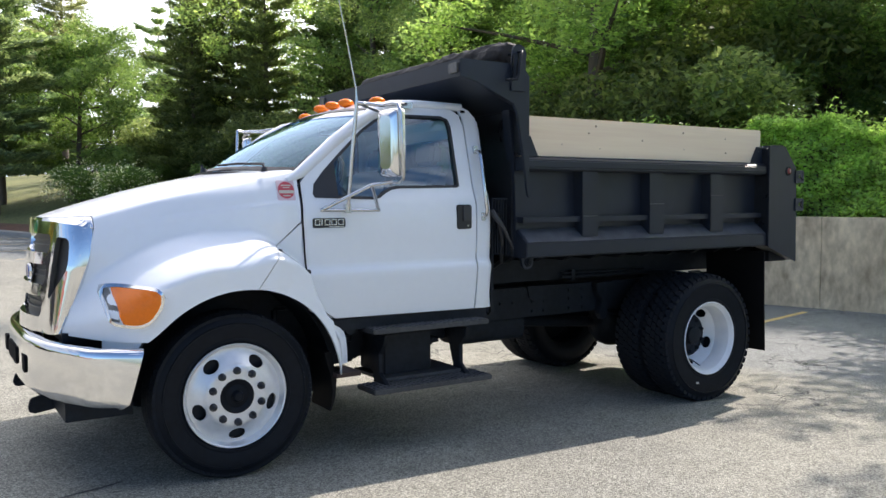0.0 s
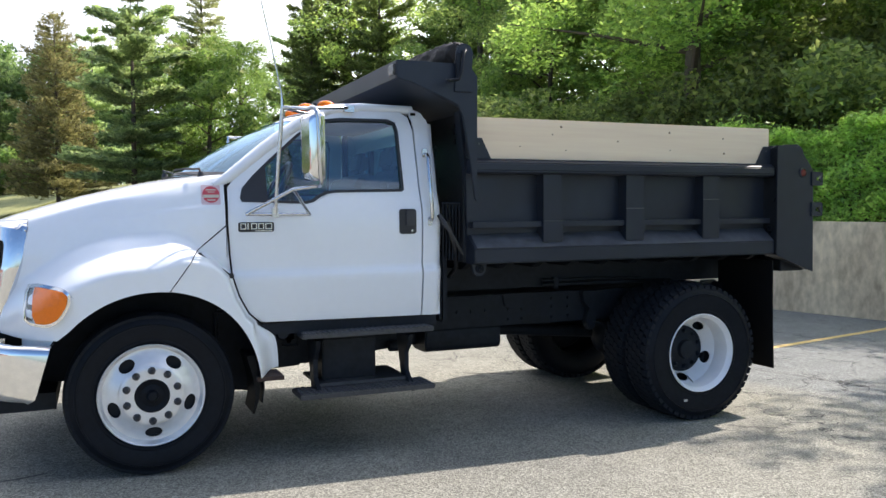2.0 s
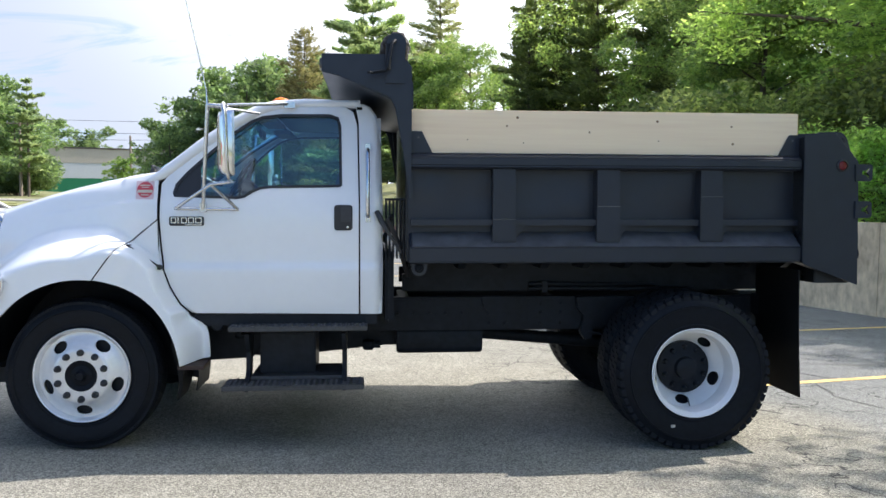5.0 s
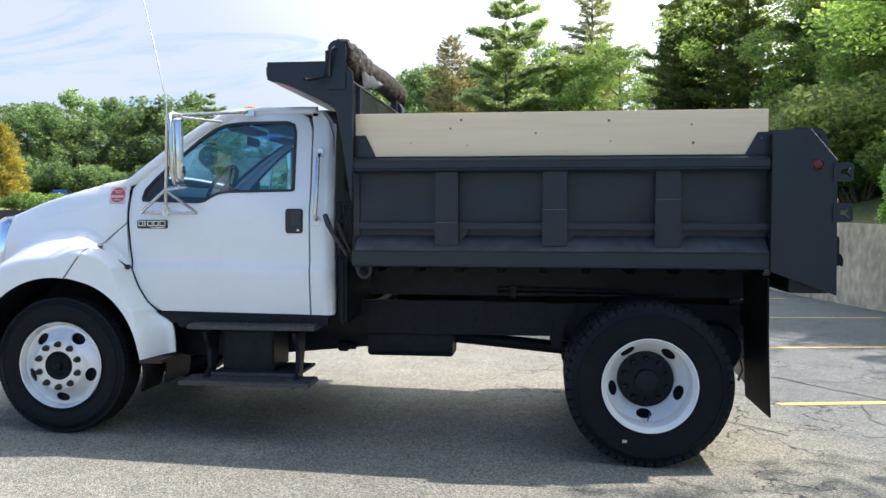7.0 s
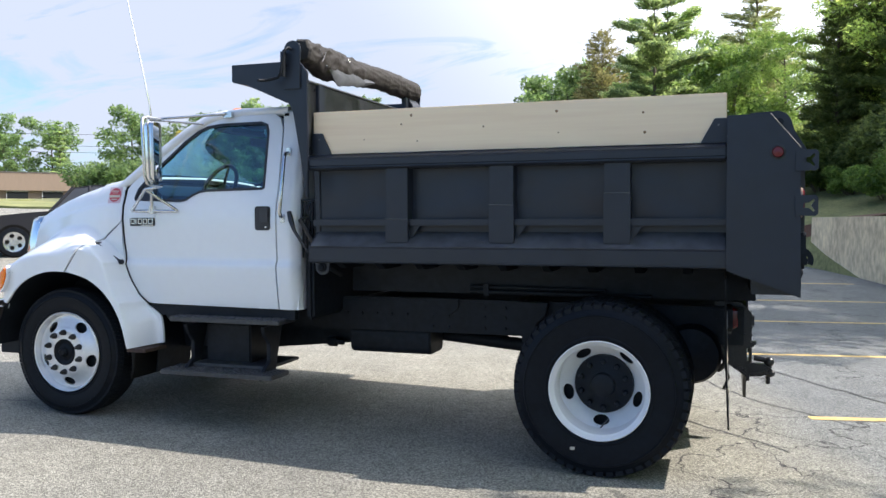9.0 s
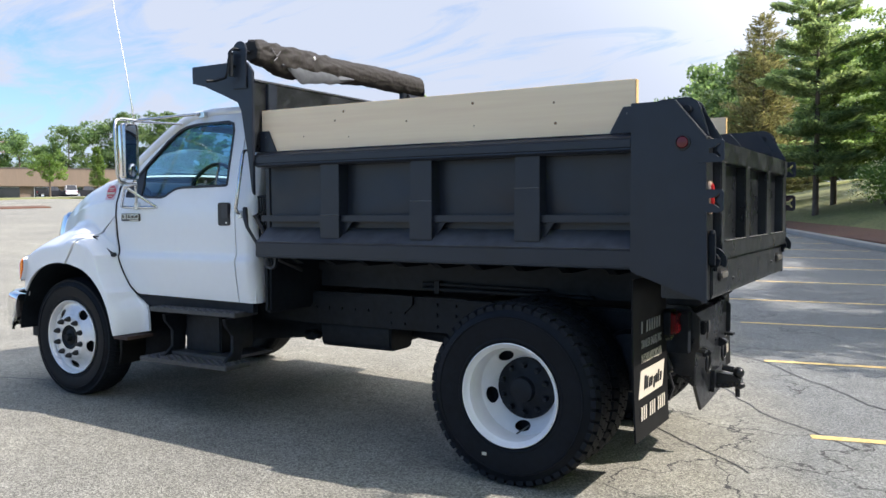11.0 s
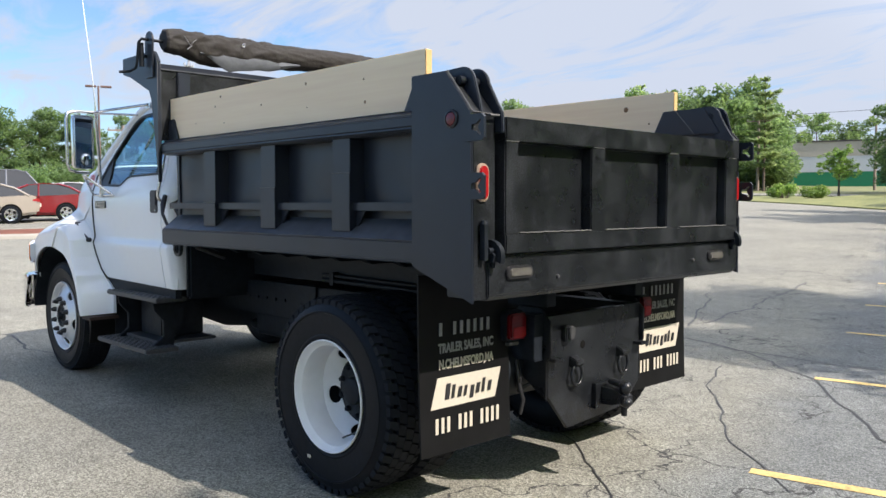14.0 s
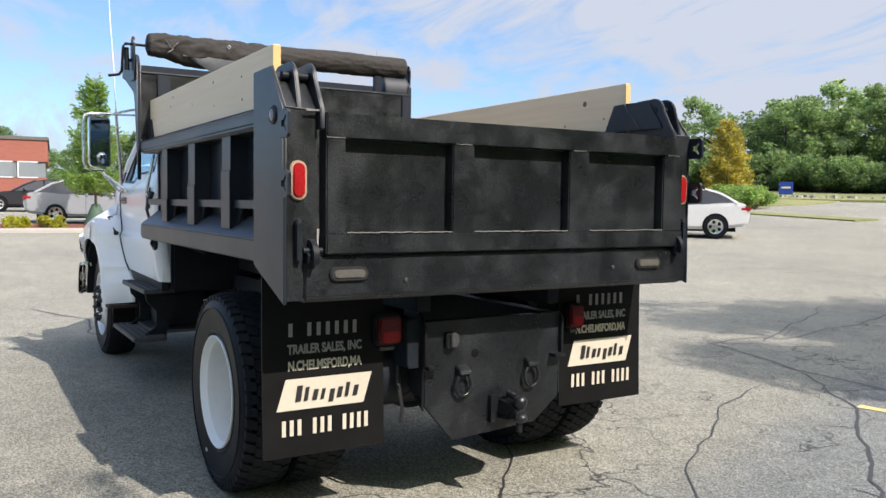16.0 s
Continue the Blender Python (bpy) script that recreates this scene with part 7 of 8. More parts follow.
oak_b = broad_tree("tree", "leafy broad-leaved tree with a loose crown", 12.5, 4.6, 1.8, LEAF_DARK, 0.15, 12, 21000)
oak_c = broad_tree("tree", "young bright green broad-leaved tree", 9.0, 3.4, 0.8, LEAF_OAK, 0.15, 13, 20000)
pine_a = pine_tree("pine_tree", "dark tall white pine with level branches", 16.0, 5.2, 2.2, LEAF_PINE, 0.27, 21, 27000, 1.0, 0.46)
fir_a = pine_tree("conifer_tree", "dense dark green conifer branched to the ground", 14.0, 3.4, 0.6, LEAF_FIR, 0.20, 22, 30000)
larch = pine_tree("conifer_tree", "browning thin conifer with sparse needles", 12.0, 3.3, 0.8, LEAF_DRY, 0.20, 23, 22000, 2.3, 0.12)
under = bush("bush", "dense green undergrowth bush at the wood's edge", 1.9, 2.6, LEAF_SHADE, 0.105, 31, 7200)
under_b = bush("bush", "light green shrub with pale flowers", 1.6, 2.0, LEAF_OAK, 0.11, 32, 6400)

oak_n = broad_tree("tree", "leafy green broad-leaved tree close to the wall", 13.0, 4.3, 2.2, LEAF_MAPLE, 0.115, 14, 40000)
oak_m = broad_tree("tree", "shady broad-leaved tree above the hedge", 12.0, 4.5, 1.4, LEAF_DARK, 0.105, 15, 44000)
plant(oak_n, [(16.3, 17.2, 0.60, 60), (18.6, 11.6, 0.60, 130), (19.6, 5.6, 0.60, 200), (13.0, 10.0, 0.78, 77)], USED, 1.28)
plant(oak_m, [(14.4, 19.8, 0.62, 10), (17.6, 14.2, 0.64, 80), (20.2, 8.6, 0.64, 150), (20.8, 2.2, 0.64, 220)], USED, 1.22)
plant(oak_a, [(13.4, 22.6, 0.74, 0),  (14.8, 27.8, 0.82, 250), (7.8, 43.5, 0.62, 30), (19.8, 20.0, 0.9, 300), (24.4, 13.4, 0.62, 20)], USED)
plant(oak_b, [(17.0, 24.4, 0.86, 290), (22.6, 16.5, 0.9, 340), (12.2, 33.0, 0.86, 33)], USED)
plant(fir_a, [(11.6, 29.4, 0.76, 0), (10.0, 35.2, 0.80, 20), (9.0, 31.4, 0.60, 210), (11.2, 32.6, 0.80, 100), (14.0, 26.6, 0.8, 70), (15.2, 25.0, 0.8, 260)], USED)
plant(oak_c, [(4.9, 35.8, 0.84, 0), (13.2, 17.2, 0.7, 90), (15.6, 11.4, 0.65, 170), (17.6, 6.4, 0.7, 240)], USED)
plant(pine_a, [(1.42, 34.8, 0.68, 0), (1.9, 37.4, 0.70, 130), (-0.2, 58.0, 0.7, 160)], USED, 1.1)
plant(larch, [(-2.05, 42.0, 0.86, 0)], USED)
random.seed(17)
spots = []
for k in range(26):
    v = 3.5 + k * 1.35
    u = 9.6 + random.uniform(-0.7, 0.9) + 3.2 * smoothstep(12, 20, v)
    spots.append((*to_xy(u, v), random.uniform(0.75, 1.25), random.uniform(0, 360)))
spots += [(22.0, 4.0, 1.5, 0), (23.0, 6.8, 1.5, 60), (22.5, 9.6, 1.5, 130), (24.0, 1.4, 1.5, 200), (20.5, 12.5, 1.4, 280), (24.5, -1.5, 1.5, 20), (25.5, 4.5, 1.6, 90), (21.0, -0.6, 1.5, 150)]
spots += [(*to_xy(13.5 + 2.0 * (k % 2), -5.0 + 1.7 * k), 1.45, 47.0 * k) for k in range(10)]
plant(under, spots, USED)
spots = []
for k in range(9):
    v = 9 + k * 2.9
    spots.append((*to_xy(8.6 + random.uniform(-0.4, 0.5) + 2.4 * smoothstep(12, 20, v), v), random.uniform(0.55, 0.9), random.uniform(0, 360)))
spots += [(-10.4, 60.6, 1.8, 70), (-8.3, 60.4, 1.5, 140), (-6.4, 61.2, 1.9, 210), (-4.6, 60.0, 1.6, 280), (-2.4, 59.0, 1.7, 100)]
plant(under_b, spots, USED)
shrub = bush("flowering_shrub", "light green shrub covered in small white blossom", 1.5, 1.9, LEAF_OAK, 0.10, 33, 4200)
BLOSSOM = leaf("white_blossom", (0.62, 0.62, 0.50), (0.82, 0.82, 0.72))
rng = np.random.default_rng(34)
turn = rng.uniform(0, 2 * math.pi, 900)
up = np.arcsin(rng.uniform(-0.1, 1.0, 900))
pts = np.stack([1.45 * np.cos(up) * np.cos(turn), 1.45 * np.cos(up) * np.sin(turn), 0.55 + 1.30 * np.sin(up)], axis=1) + rng.normal(size=(900, 3)) * 0.12
ax, ay = leaf_quads(rng, pts, 0.075)
part("blossom", leaf_mesh("blossom", pts, ax, ay, BLOSSOM), BLOSSOM, shrub, smooth=0)
plant(shrub, [(4.5, 32.4, 1.0, 0), (5.9, 30.6, 0.9, 120)], USED)

# clipped hedge on the wall: a dense shell of small leaves over a twiggy core
rng = np.random.default_rng(5)
hedge = thing("hedge", "dense bright green clipped hedge on top of the wall", "hedge", at=pose(GX0, GY0, 0, 0, 0, 15.5))
n = 105000
pts = np.empty((n, 3))
vv = rng.uniform(-7.0, 7.2, n)
face = rng.uniform(0, 1, n)
bump_a = 0.12 * np.sin(vv * 2.1) + 0.08 * np.sin(vv * 5.3 + 1) + 0.05 * np.sin(vv * 11.0)
z0 = 1.25
side_u = 6.42 + 0.10 * np.sin(vv * 3.1 + 2) + 0.06 * np.sin(vv * 7.7)
pts[:, 1] = vv
onfront = face < 0.62
hz = rng.uniform(0, 1, n) ** 0.9
pts[:, 0] = np.where(onfront, side_u - 0.10 + 0.25 * hz ** 3 + np.abs(rng.normal(size=n)) * 0.15, side_u + rng.uniform(0, 1.8, n))
pts[:, 2] = np.where(onfront, z0 + hz * (1.62 + bump_a), z0 + 1.62 + bump_a + rng.normal(size=n) * 0.05)
pts[:, 0] += 0.06 * np.sin(pts[:, 2] * 9 + vv * 4)
shoots = rng.uniform(0, 1, n) < 0.04
pts[:, 2] += np.where(shoots & ~onfront, rng.uniform(0, 0.34, n), 0)
ax, ay = leaf_quads(rng, pts, 0.064, up=0.25)
part("hedge_leaves", leaf_mesh("hedge_leaves", pts, ax, ay, LEAF_HEDGE), LEAF_HEDGE, hedge, smooth=0)
core = Shape()
rows = []
for v in span(-7.0, 7.2, 60):
    b = 0.12 * math.sin(v * 2.1) + 0.08 * math.sin(v * 5.3 + 1)
    u0 = 6.50 + 0.10 * math.sin(v * 3.1 + 2)
    rows.append([(u0 + 0.16, v, z0), (u0 + 0.24, v, z0 + 1.26 + b), (u0 + 0.6, v, z0 + 1.36 + b), (u0 + 1.6, v, z0 + 1.36 + b), (u0 + 1.75, v, z0)])
core.loft(rows)
part("hedge_core", core, BARK, hedge, "dark twiggy core", smooth=0)

# trees behind the viewer's right, whose crowns dapple the asphalt
plant(oak_b, [(14.2, -2.6, 0.76, 15), (17.2, -9.4, 0.80, 140), (18.5, -1.0, 0.75, 80), (20.5, -15.0, 0.9, 200)], USED)
plant(oak_a, [(19.5, -22.0, 1.0, 10), (24.0, -30.0, 1.1, 45)], USED)

# far woods round the lot
far_a = broad_tree("far_tree", "rounded green tree in the far woods", 13.0, 4.8, 0.3, LEAF_FAR, 0.37, 41, 6600)
far_b = broad_tree("far_tree", "dark green tree in the far woods", 14.0, 4.6, 0.3, LEAF_FAR, 0.35, 42, 6600)
far_p = pine_tree("far_pine", "tall ragged pine in the far woods", 16.0, 3.6, 3.0, LEAF_PINE, 0.42, 43, 7000, 0.8, 0.34)


def row_of(points, gap, depth, seed, size=1.0):
    """Spots for trees along a line, in staggered ranks."""
    r = random.Random(seed)
    out = []
    for (xa, ya), (xb, yb) in zip(points, points[1:]):
        n = max(1, int(math.hypot(xb - xa, yb - ya) / gap))
        for i in range(n):
            for d in range(depth):
                k = (i + 0.5 * (d % 2) + r.uniform(-0.2, 0.2)) / n
                nx, ny = -(yb - ya), xb - xa
                L = math.hypot(nx, ny)
                out.append((xa + (xb - xa) * k - nx / L * d * 7 + r.uniform(-1, 1), ya + (yb - ya) * k - ny / L * d * 7 + r.uniform(-1, 1), size * r.uniform(0.72, 1.12), r.uniform(0, 360)))
    return out


wood = row_of([(14, 64), (2, 70), (-8, 77), (-19, 86)], 4.6, 2, 1)
wood += row_of([(-36, 96), (-48, 94), (-60, 88), (-70, 82)], 3.9, 3, 2, 0.94)
wood += row_of([(-25, 150), (-48, 152), (-75, 145)], 9, 1, 3)
wood += row_of([(-139.5, 145.7), (-170.5, 133.3), (-192.2, 105.4), (-201.5, 71.3), (-201.5, 34.1)], 9.0, 2, 4, 1.4)
wood += row_of([(-201.5, 34.1), (-195.3, -6.2), (-182.9, -49.6)], 7.0, 2, 5, 0.98)


def off_warehouse(spots):
    """Leaves the open ground before the warehouse free of trees."""
    out = []
    for x, y, *rest in spots:
        side = math.degrees(math.atan2(x - 8, y + 3))
        if not (-24.7 < side < -19.3 and 60 < y < 135):
            out.append((x, y, *rest))
    return out


random.seed(23)
random.shuffle(wood)
wood = off_warehouse(wood)
plant(far_a, wood[0::5] + wood[1::5] + wood[2::5], USED)
plant(far_b, wood[3::5], USED)
plant(far_p, wood[4::5][:4] + [(-34.4, 85.0, 0.78, 40)], USED)
plant(far_b, wood[4::5][4:], USED)
plant(far_a, [(-14.5, 78.5, 0.78, 0), (-8.0, 72.0, 0.9, 120), (-18.5, 80.0, 0.62, 60), (-20.5, 90.0, 0.7, 200)], USED)
thin_pine = pine_tree("pine_tree", "thin pale pine with an open crown", 17.0, 3.2, 6.0, LEAF_PALE, 0.22, 24, 13000, 1.0, 0.34)
plant(thin_pine, [(6.5, 50.9, 0.84, 40)], USED, 1.2)

far_bush = bush("far_bush", "dark green undergrowth at the foot of the far woods", 3.2, 3.4, LEAF_FAR, 0.26, 61, 4600)
r17 = random.Random(17)
spots = []
for (xa, ya), (xb, yb), n in (((-34, 92), (-58, 85), 10), ((-58, 85), (-70, 78), 6), ((-36, 90), (-66, 79), 12), ((10, 62), (-16, 80), 9), ((-122, 60), (-118, -20), 14)):
    for k in range(n):
        q = (k + r17.uniform(0.2, 0.8)) / n
        spots.append((xa + (xb - xa) * q, ya + (yb - ya) * q, r17.uniform(0.8, 1.3), r17.uniform(0, 360)))
plant(far_bush, off_warehouse(spots), USED)
gold = pine_tree("golden_tree", "golden yellow-green conical small tree", 5.4, 2.0, 0.2, LEAF_GOLD, 0.20, 51, 9000, 4.0, 0.06)
plant(gold, [(-36.8, 51.1, 1.12, 0)], USED)
box_bush = bush("round_bush", "clipped round green bush on the grass strip", 1.25, 1.15, LEAF_OAK, 0.10, 52, 3600)
plant(box_bush, [(-19.0, 56.0, 1.06, 0), (-16.9, 56.6, 0.98, 90), (-25.0, 38.2, 1.1, 10), (-23.7, 36.9, 1.1, 100), (-22.3, 35.9, 1.1, 200), (-21.1, 34.9, 1.05, 60), (-26.5, 39.3, 1.1, 280), (-27.9, 40.5, 1.1, 30)], USED)
street_tree = broad_tree("street_tree", "small round-headed street tree on the grass", 4.2, 1.35, 1.7, LEAF_OAK, 0.16, 53, 3000)
plant(street_tree, [(-19.3, 66.5, 0.95, 0), (-70.0, 46.0, 1.1, 50), (-72.0, 38.0, 1.2, 110)], USED)
sapling = pine_tree("sapling", "slender young leafy tree staked in a mulch island", 4.7, 0.85, 1.2, LEAF_OAK, 0.13, 54, 6000, 3.0)
plant(sapling, [(-18.9, 1.6, 0.95, 0), (-60.0, 44.0, 1.0, 90)], USED)
yellow_bush = bush("yellow_bush", "small yellow-green bush in a mulch island", 0.42, 0.55, LEAF_LIME, 0.07, 55, 1200)
plant(yellow_bush, [(-18.5, -0.6, 0.95, 0), (-18.4, 0.35, 1.0, 60)], USED)


# ---------------------------------------------------------------- islands, kerbs, road beyond the lot
def strip(name, label, pts, width, rise, material, category, kerb=None):
    """A raised bed that follows the ground, along a line of points."""
    sh = Shape()
    rows = []
    for i, (x, y) in enumerate(pts):
        a, b = pts[max(0, i - 1)], pts[min(len(pts) - 1, i + 1)]
        L = math.hypot(b[0] - a[0], b[1] - a[1])
        nx, ny = -(b[1] - a[1]) / L, (b[0] - a[0]) / L
        row = []
        for k, dz in ((-1, -0.1), (-1, rise), (-0.9, rise + 0.02), (0, rise + 0.06), (0.9, rise + 0.02), (1, rise), (1, -0.1)):
            px, py = x + nx * width / 2 * k, y + ny * width / 2 * k
            row.append((px, py, ground_z(px, py) + dz))
        rows.append(row)
    sh.loft(rows).poly(rows[0]).poly(rows[-1][::-1])
    return tagged(part(name, sh, material), label, category, kind="structure")


def line_pts(a, b, n=8):
    return [(a[0] + (b[0] - a[0]) * k, a[1] + (b[1] - a[1]) * k) for k in span(0, 1, n)]


KERB = mat("kerb_concrete", (0.30, 0.285, 0.25), 0.85, vary=0.2, grain=20, stain=1.5, bump=0.2)
RED_MULCH = mat("red_mulch", (0.17, 0.060, 0.035), 0.9, vary=0.4, grain=30, stain=2, bump=0.8)
DRYGRASS = mat("sunlit_lawn", (0.125, 0.175, 0.042), 0.9, vary=0.45, grain=9, stain=0.5, tint=(0.23, 0.225, 0.085), bump=0.6)
strip("island", "reddish mulch island with a pale kerb", line_pts((-19.3, -7.0), (-19.1, 6.0)), 2.6, 0.10, RED_MULCH, "island")
strip("kerb", "pale concrete kerb of the mulch island", line_pts((-17.85, -7.0), (-17.65, 6.0)), 0.16, 0.08, KERB, "kerb")
strip("lawn", "narrow dry grass strip at the end of a row of stalls", line_pts((-12.2, 30.6), (-30.0, 31.5)), 1.5, 0.06, DRYGRASS, "lawn")
FRONT = [(2.6, 41.0), (0.6, 43.5), (-1.6, 46.0), (-5.4, 50.0), (-11.0, 54.5), (-14.5, 56.5)]
strip("lawn", "sunlit lawn between the lot and the woods", [to_xy(u + 3.7, v + 6.2) for u, v in FRONT], 14.0, 0.07, DRYGRASS, "lawn")
strip("lawn", "grass island with a sign at the lot's way out", [to_xy(u, v) for u, v in ((-22.0, 38.0), (-21.4, 44.0), (-20.8, 50.0), (-21.5, 56.0))], 8.0, 0.07, DRYGRASS, "lawn")
strip("lawn", "tall dry grass on the verge before the woods", [to_xy(u, 62.2 + 1.2 * math.sin(u * 0.4)) for u in span(-48, -15, 14)], 10.0, 0.16, DRYGRASS, "lawn")
rubble = Shape()
r71 = random.Random(71)
for k in range(46):
    x, y = to_xy(-19.5 + r71.gauss(0, 2.6), 59.2 + r71.gauss(0, 0.9))
    a, w, h = r71.uniform(0, 6.28), r71.uniform(0.12, 0.42), r71.uniform(0.08, 0.26)
    ring = [(x + w * math.cos(a + q) * r71.uniform(0.7, 1.1), y + 0.7 * w * math.sin(a + q) * r71.uniform(0.7, 1.1)) for q in (0, 1.2, 2.4, 3.7, 5.0)]
    z = ground_z(x, y) + 0.12
    rubble.loft([[(px, py, z) for px, py in ring], [(x + (px - x) * 0.75, y + (py - y) * 0.75, z + h) for px, py in ring]], close=True).poly([(x + (px - x) * 0.75, y + (py - y) * 0.75, z + h) for px, py in ring])
tagged(part("rubble", rubble, KERB, smooth=0), "heap of pale broken stone on the grass verge", "rubble", kind="stuff")
strip("road", "grey asphalt drive towards the warehouse", [to_xy(u, 74.0) for u in span(-17, 6, 8)], 7.0, 0.05, ASPHALT, "road")
strip("lawn", "mulch and grass strip at the lot's far edge", line_pts((-50, 32), (-58, 6), 8), 3.0, 0.08, MULCH, "lawn")
strip("lawn", "green lawn before the brown building", line_pts((-64, 60), (-66, 28), 8), 6.0, 0.06, DRYGRASS, "lawn")
strip("road", "parking strip before the brown building", line_pts((-128.8, 81.1), (-113.6, 101.1)), 18.0, 0.04, ASPHALT, "asphalt")
strip("kerb", "low concrete kerb along the bank", [to_xy(kerb_u(v) + 0.15, v) for v in span(16, 43, 18)], 0.28, 0.14, KERB, "kerb")
strip("mulch_bed", "brown mulch along the foot of the bank", [to_xy(kerb_u(v) + 1.0 - 0.3 * smoothstep(24, 34, v), v) for v in span(14, 33, 14)], 1.5, 0.05, MULCH, "mulch bed")


bag = part("watering_bag", Shape().lathe([(0.0, 0.0), (0.34, 0.0), (0.33, 0.10), (0.22, 0.40), (0.12, 0.66), (0.08, 0.68)], "z", 18), mat("green_bag_fabric", (0.05, 0.09, 0.06), 0.7, vary=0.4, grain=12, stain=5, bump=0.5), at=pose(-18.9, 1.6, ground_z(-18.9, 1.6) + 0.12, 0, 0, 0), smooth=50)
tagged(bag, "dark green watering bag round a young tree", "watering bag")


# ---------------------------------------------------------------- parked cars
CAR_GLASS = mat("dark_car_glass", (0.02, 0.022, 0.025), 0.08, vary=0.1, coat=0.4)


def car(label, paint, x, y, heading, kind="sedan", category="car"):
    """A parked car: rounded body, dark glass house, pillars, wheels, lamps. Its nose points along the heading."""
    L, W, H = {"sedan": (4.7, 1.78, 1.46), "suv": (4.7, 1.88, 1.75), "pickup": (5.6, 1.95, 1.88), "van": (5.2, 1.95, 2.05)}[kind]
    sill, belt = 0.24, 0.62 * H
    z = lot_z(x, y)
    c = thing("parked_" + kind, label, category, at=pose(x, y, z, 0, 0, heading))
    h = L / 2
    lower = {"sedan": [(h, 0.42), (h - 0.02, 0.60), (h - 0.22, 0.74), (h - 1.1, 0.90), (h - 1.6, 0.96), (h - 2.8, 0.99), (-h + 0.9, 1.03), (-h + 0.25, 1.05), (-h + 0.05, 0.96), (-h, 0.74), (-h + 0.06, 0.36)],
             "suv": [(h, 0.45), (h - 0.05, 0.85), (h - 1.1, 1.05), (h - 1.8, 1.12), (-h + 0.3, 1.14), (-h + 0.05, 1.05), (-h, 0.4)],
             "pickup": [(h, 0.5), (h - 0.04, 1.0), (h - 1.3, 1.14), (h - 1.9, 1.18), (-h + 0.02, 1.16), (-h, 0.55)],
             "van": [(h, 0.45), (h - 0.05, 0.85), (h - 0.9, 1.10), (h - 1.4, 1.18), (-h + 0.05, 1.2), (-h, 0.4)]}[kind]
    house = {"sedan": [(h - 1.45, 0.93), (h - 2.0, 1.24), (h - 2.4, 1.40), (h - 2.9, 1.47), (h - 3.4, 1.45), (h - 3.85, 1.32), (-h + 0.35, 1.03)],
             "suv": [(h - 1.6, 1.08), (h - 2.2, 1.65), (-h + 0.9, 1.75), (-h + 0.45, 1.66), (-h + 0.12, 1.1)],
             "pickup": [(h - 1.75, 1.14), (h - 2.35, 1.80), (h - 2.9, 1.88), (h - 3.65, 1.84), (h - 3.9, 1.15)],
             "van": [(h - 1.2, 1.12), (h - 1.9, 1.95), (h - 2.3, 2.05), (-h + 0.3, 2.03), (-h + 0.08, 1.15)]}[kind]

    outline = lower + [(-h + 0.9, sill), (h - 0.7, sill)]
    body = Shape().prism(outline[::-1], "y", -W / 2, W / 2)
    part("body", body, paint, c, bevel=0.09)
    glass_house = Shape()
    k0, k1 = W / 2 - 0.06, W / 2 - 0.24
    zb, zt = house[0][1], max(p[1] for p in house)
    rows = [[(px, s * (k0 + (k1 - k0) * (pz - zb) / (zt - zb)), pz) for px, pz in house] for s in (-1, 1)]
    glass_house.loft(rows)
    glass_house.poly(rows[0]).poly(rows[1][::-1])
    part("window_glass", glass_house, CAR_GLASS, c, bevel=0.03, merge=True)
    inner = house[2:5] if kind == "sedan" else house[1:-1]
    roof = Shape().loft([[(px, yy, pz + 0.012 - 0.02 * abs(yy)) for px, pz in inner] for yy in span(-k1 - 0.03, k1 + 0.03, 7)])
    part("roof", roof, paint, c, thick=0.03)
    for s in (-1, 1):
        for i in range(len(house) - 1) if kind != "sedan" else (0, 1, 4, 5):
            (xa, za), (xb, zb2) = house[i], house[i + 1]
            if kind != "sedan" and za > zt - 0.12 and zb2 > zt - 0.12:
                continue
            ya = s * (k0 + (k1 - k0) * (za - zb) / (zt - zb))
            yb = s * (k0 + (k1 - k0) * (zb2 - zb) / (zt - zb))
            part("pillar", Shape().tube([(xa, ya, za), (xb, yb, zb2)], 0.045, 6), paint, c, smooth=60)
        xm = h - 2.75
        part("pillar", Shape().tube([(xm, s * (k0 + 0.005), zb), (xm, s * (k1 + 0.01), zt - 0.03)], 0.035, 6), paint, c, smooth=60)
        for wx in (h - 0.92, -h + 0.98):
            r = 0.33 if kind == "sedan" else 0.38
            part("wheel_arch", Shape().lathe([(0.0, 0.004), (r + 0.05, 0.004), (r + 0.05, 0.0)], "y", 22, (wx, s * (W / 2 + 0.002), r + 0.02)), GAP, c)
            tyre = part("wheel", Shape().lathe([(0.0, -s * 0.1), (r * 0.66, -s * 0.1), (r * 0.72, s * 0.012 - 0.0), (r * 0.97, s * 0.006), (r, -s * 0.03), (r, -s * 0.16), (0, -s * 0.18)], "y", 26, (wx, s * (W / 2 + 0.012), r)), RUBBER, c, smooth=40)
            rim = Shape().lathe([(0.0, s * 0.018), (r * 0.62, s * 0.010), (r * 0.68, s * 0.016), (r * 0.70, 0.0)], "y", 26, (wx, s * (W / 2 + 0.012), r))
            rim_ob = part("rim", rim, STEEL, tyre, smooth=40)
            for q in range(5):
                a = 2 * math.pi * q / 5
                part("rim_gap", Shape().lathe([(0.0, s * 0.020), (r * 0.15, s * 0.020)], "y", 8, (wx + r * 0.42 * math.cos(a), s * (W / 2 + 0.012), r + r * 0.42 * math.sin(a))), GAP, rim_ob, smooth=0)
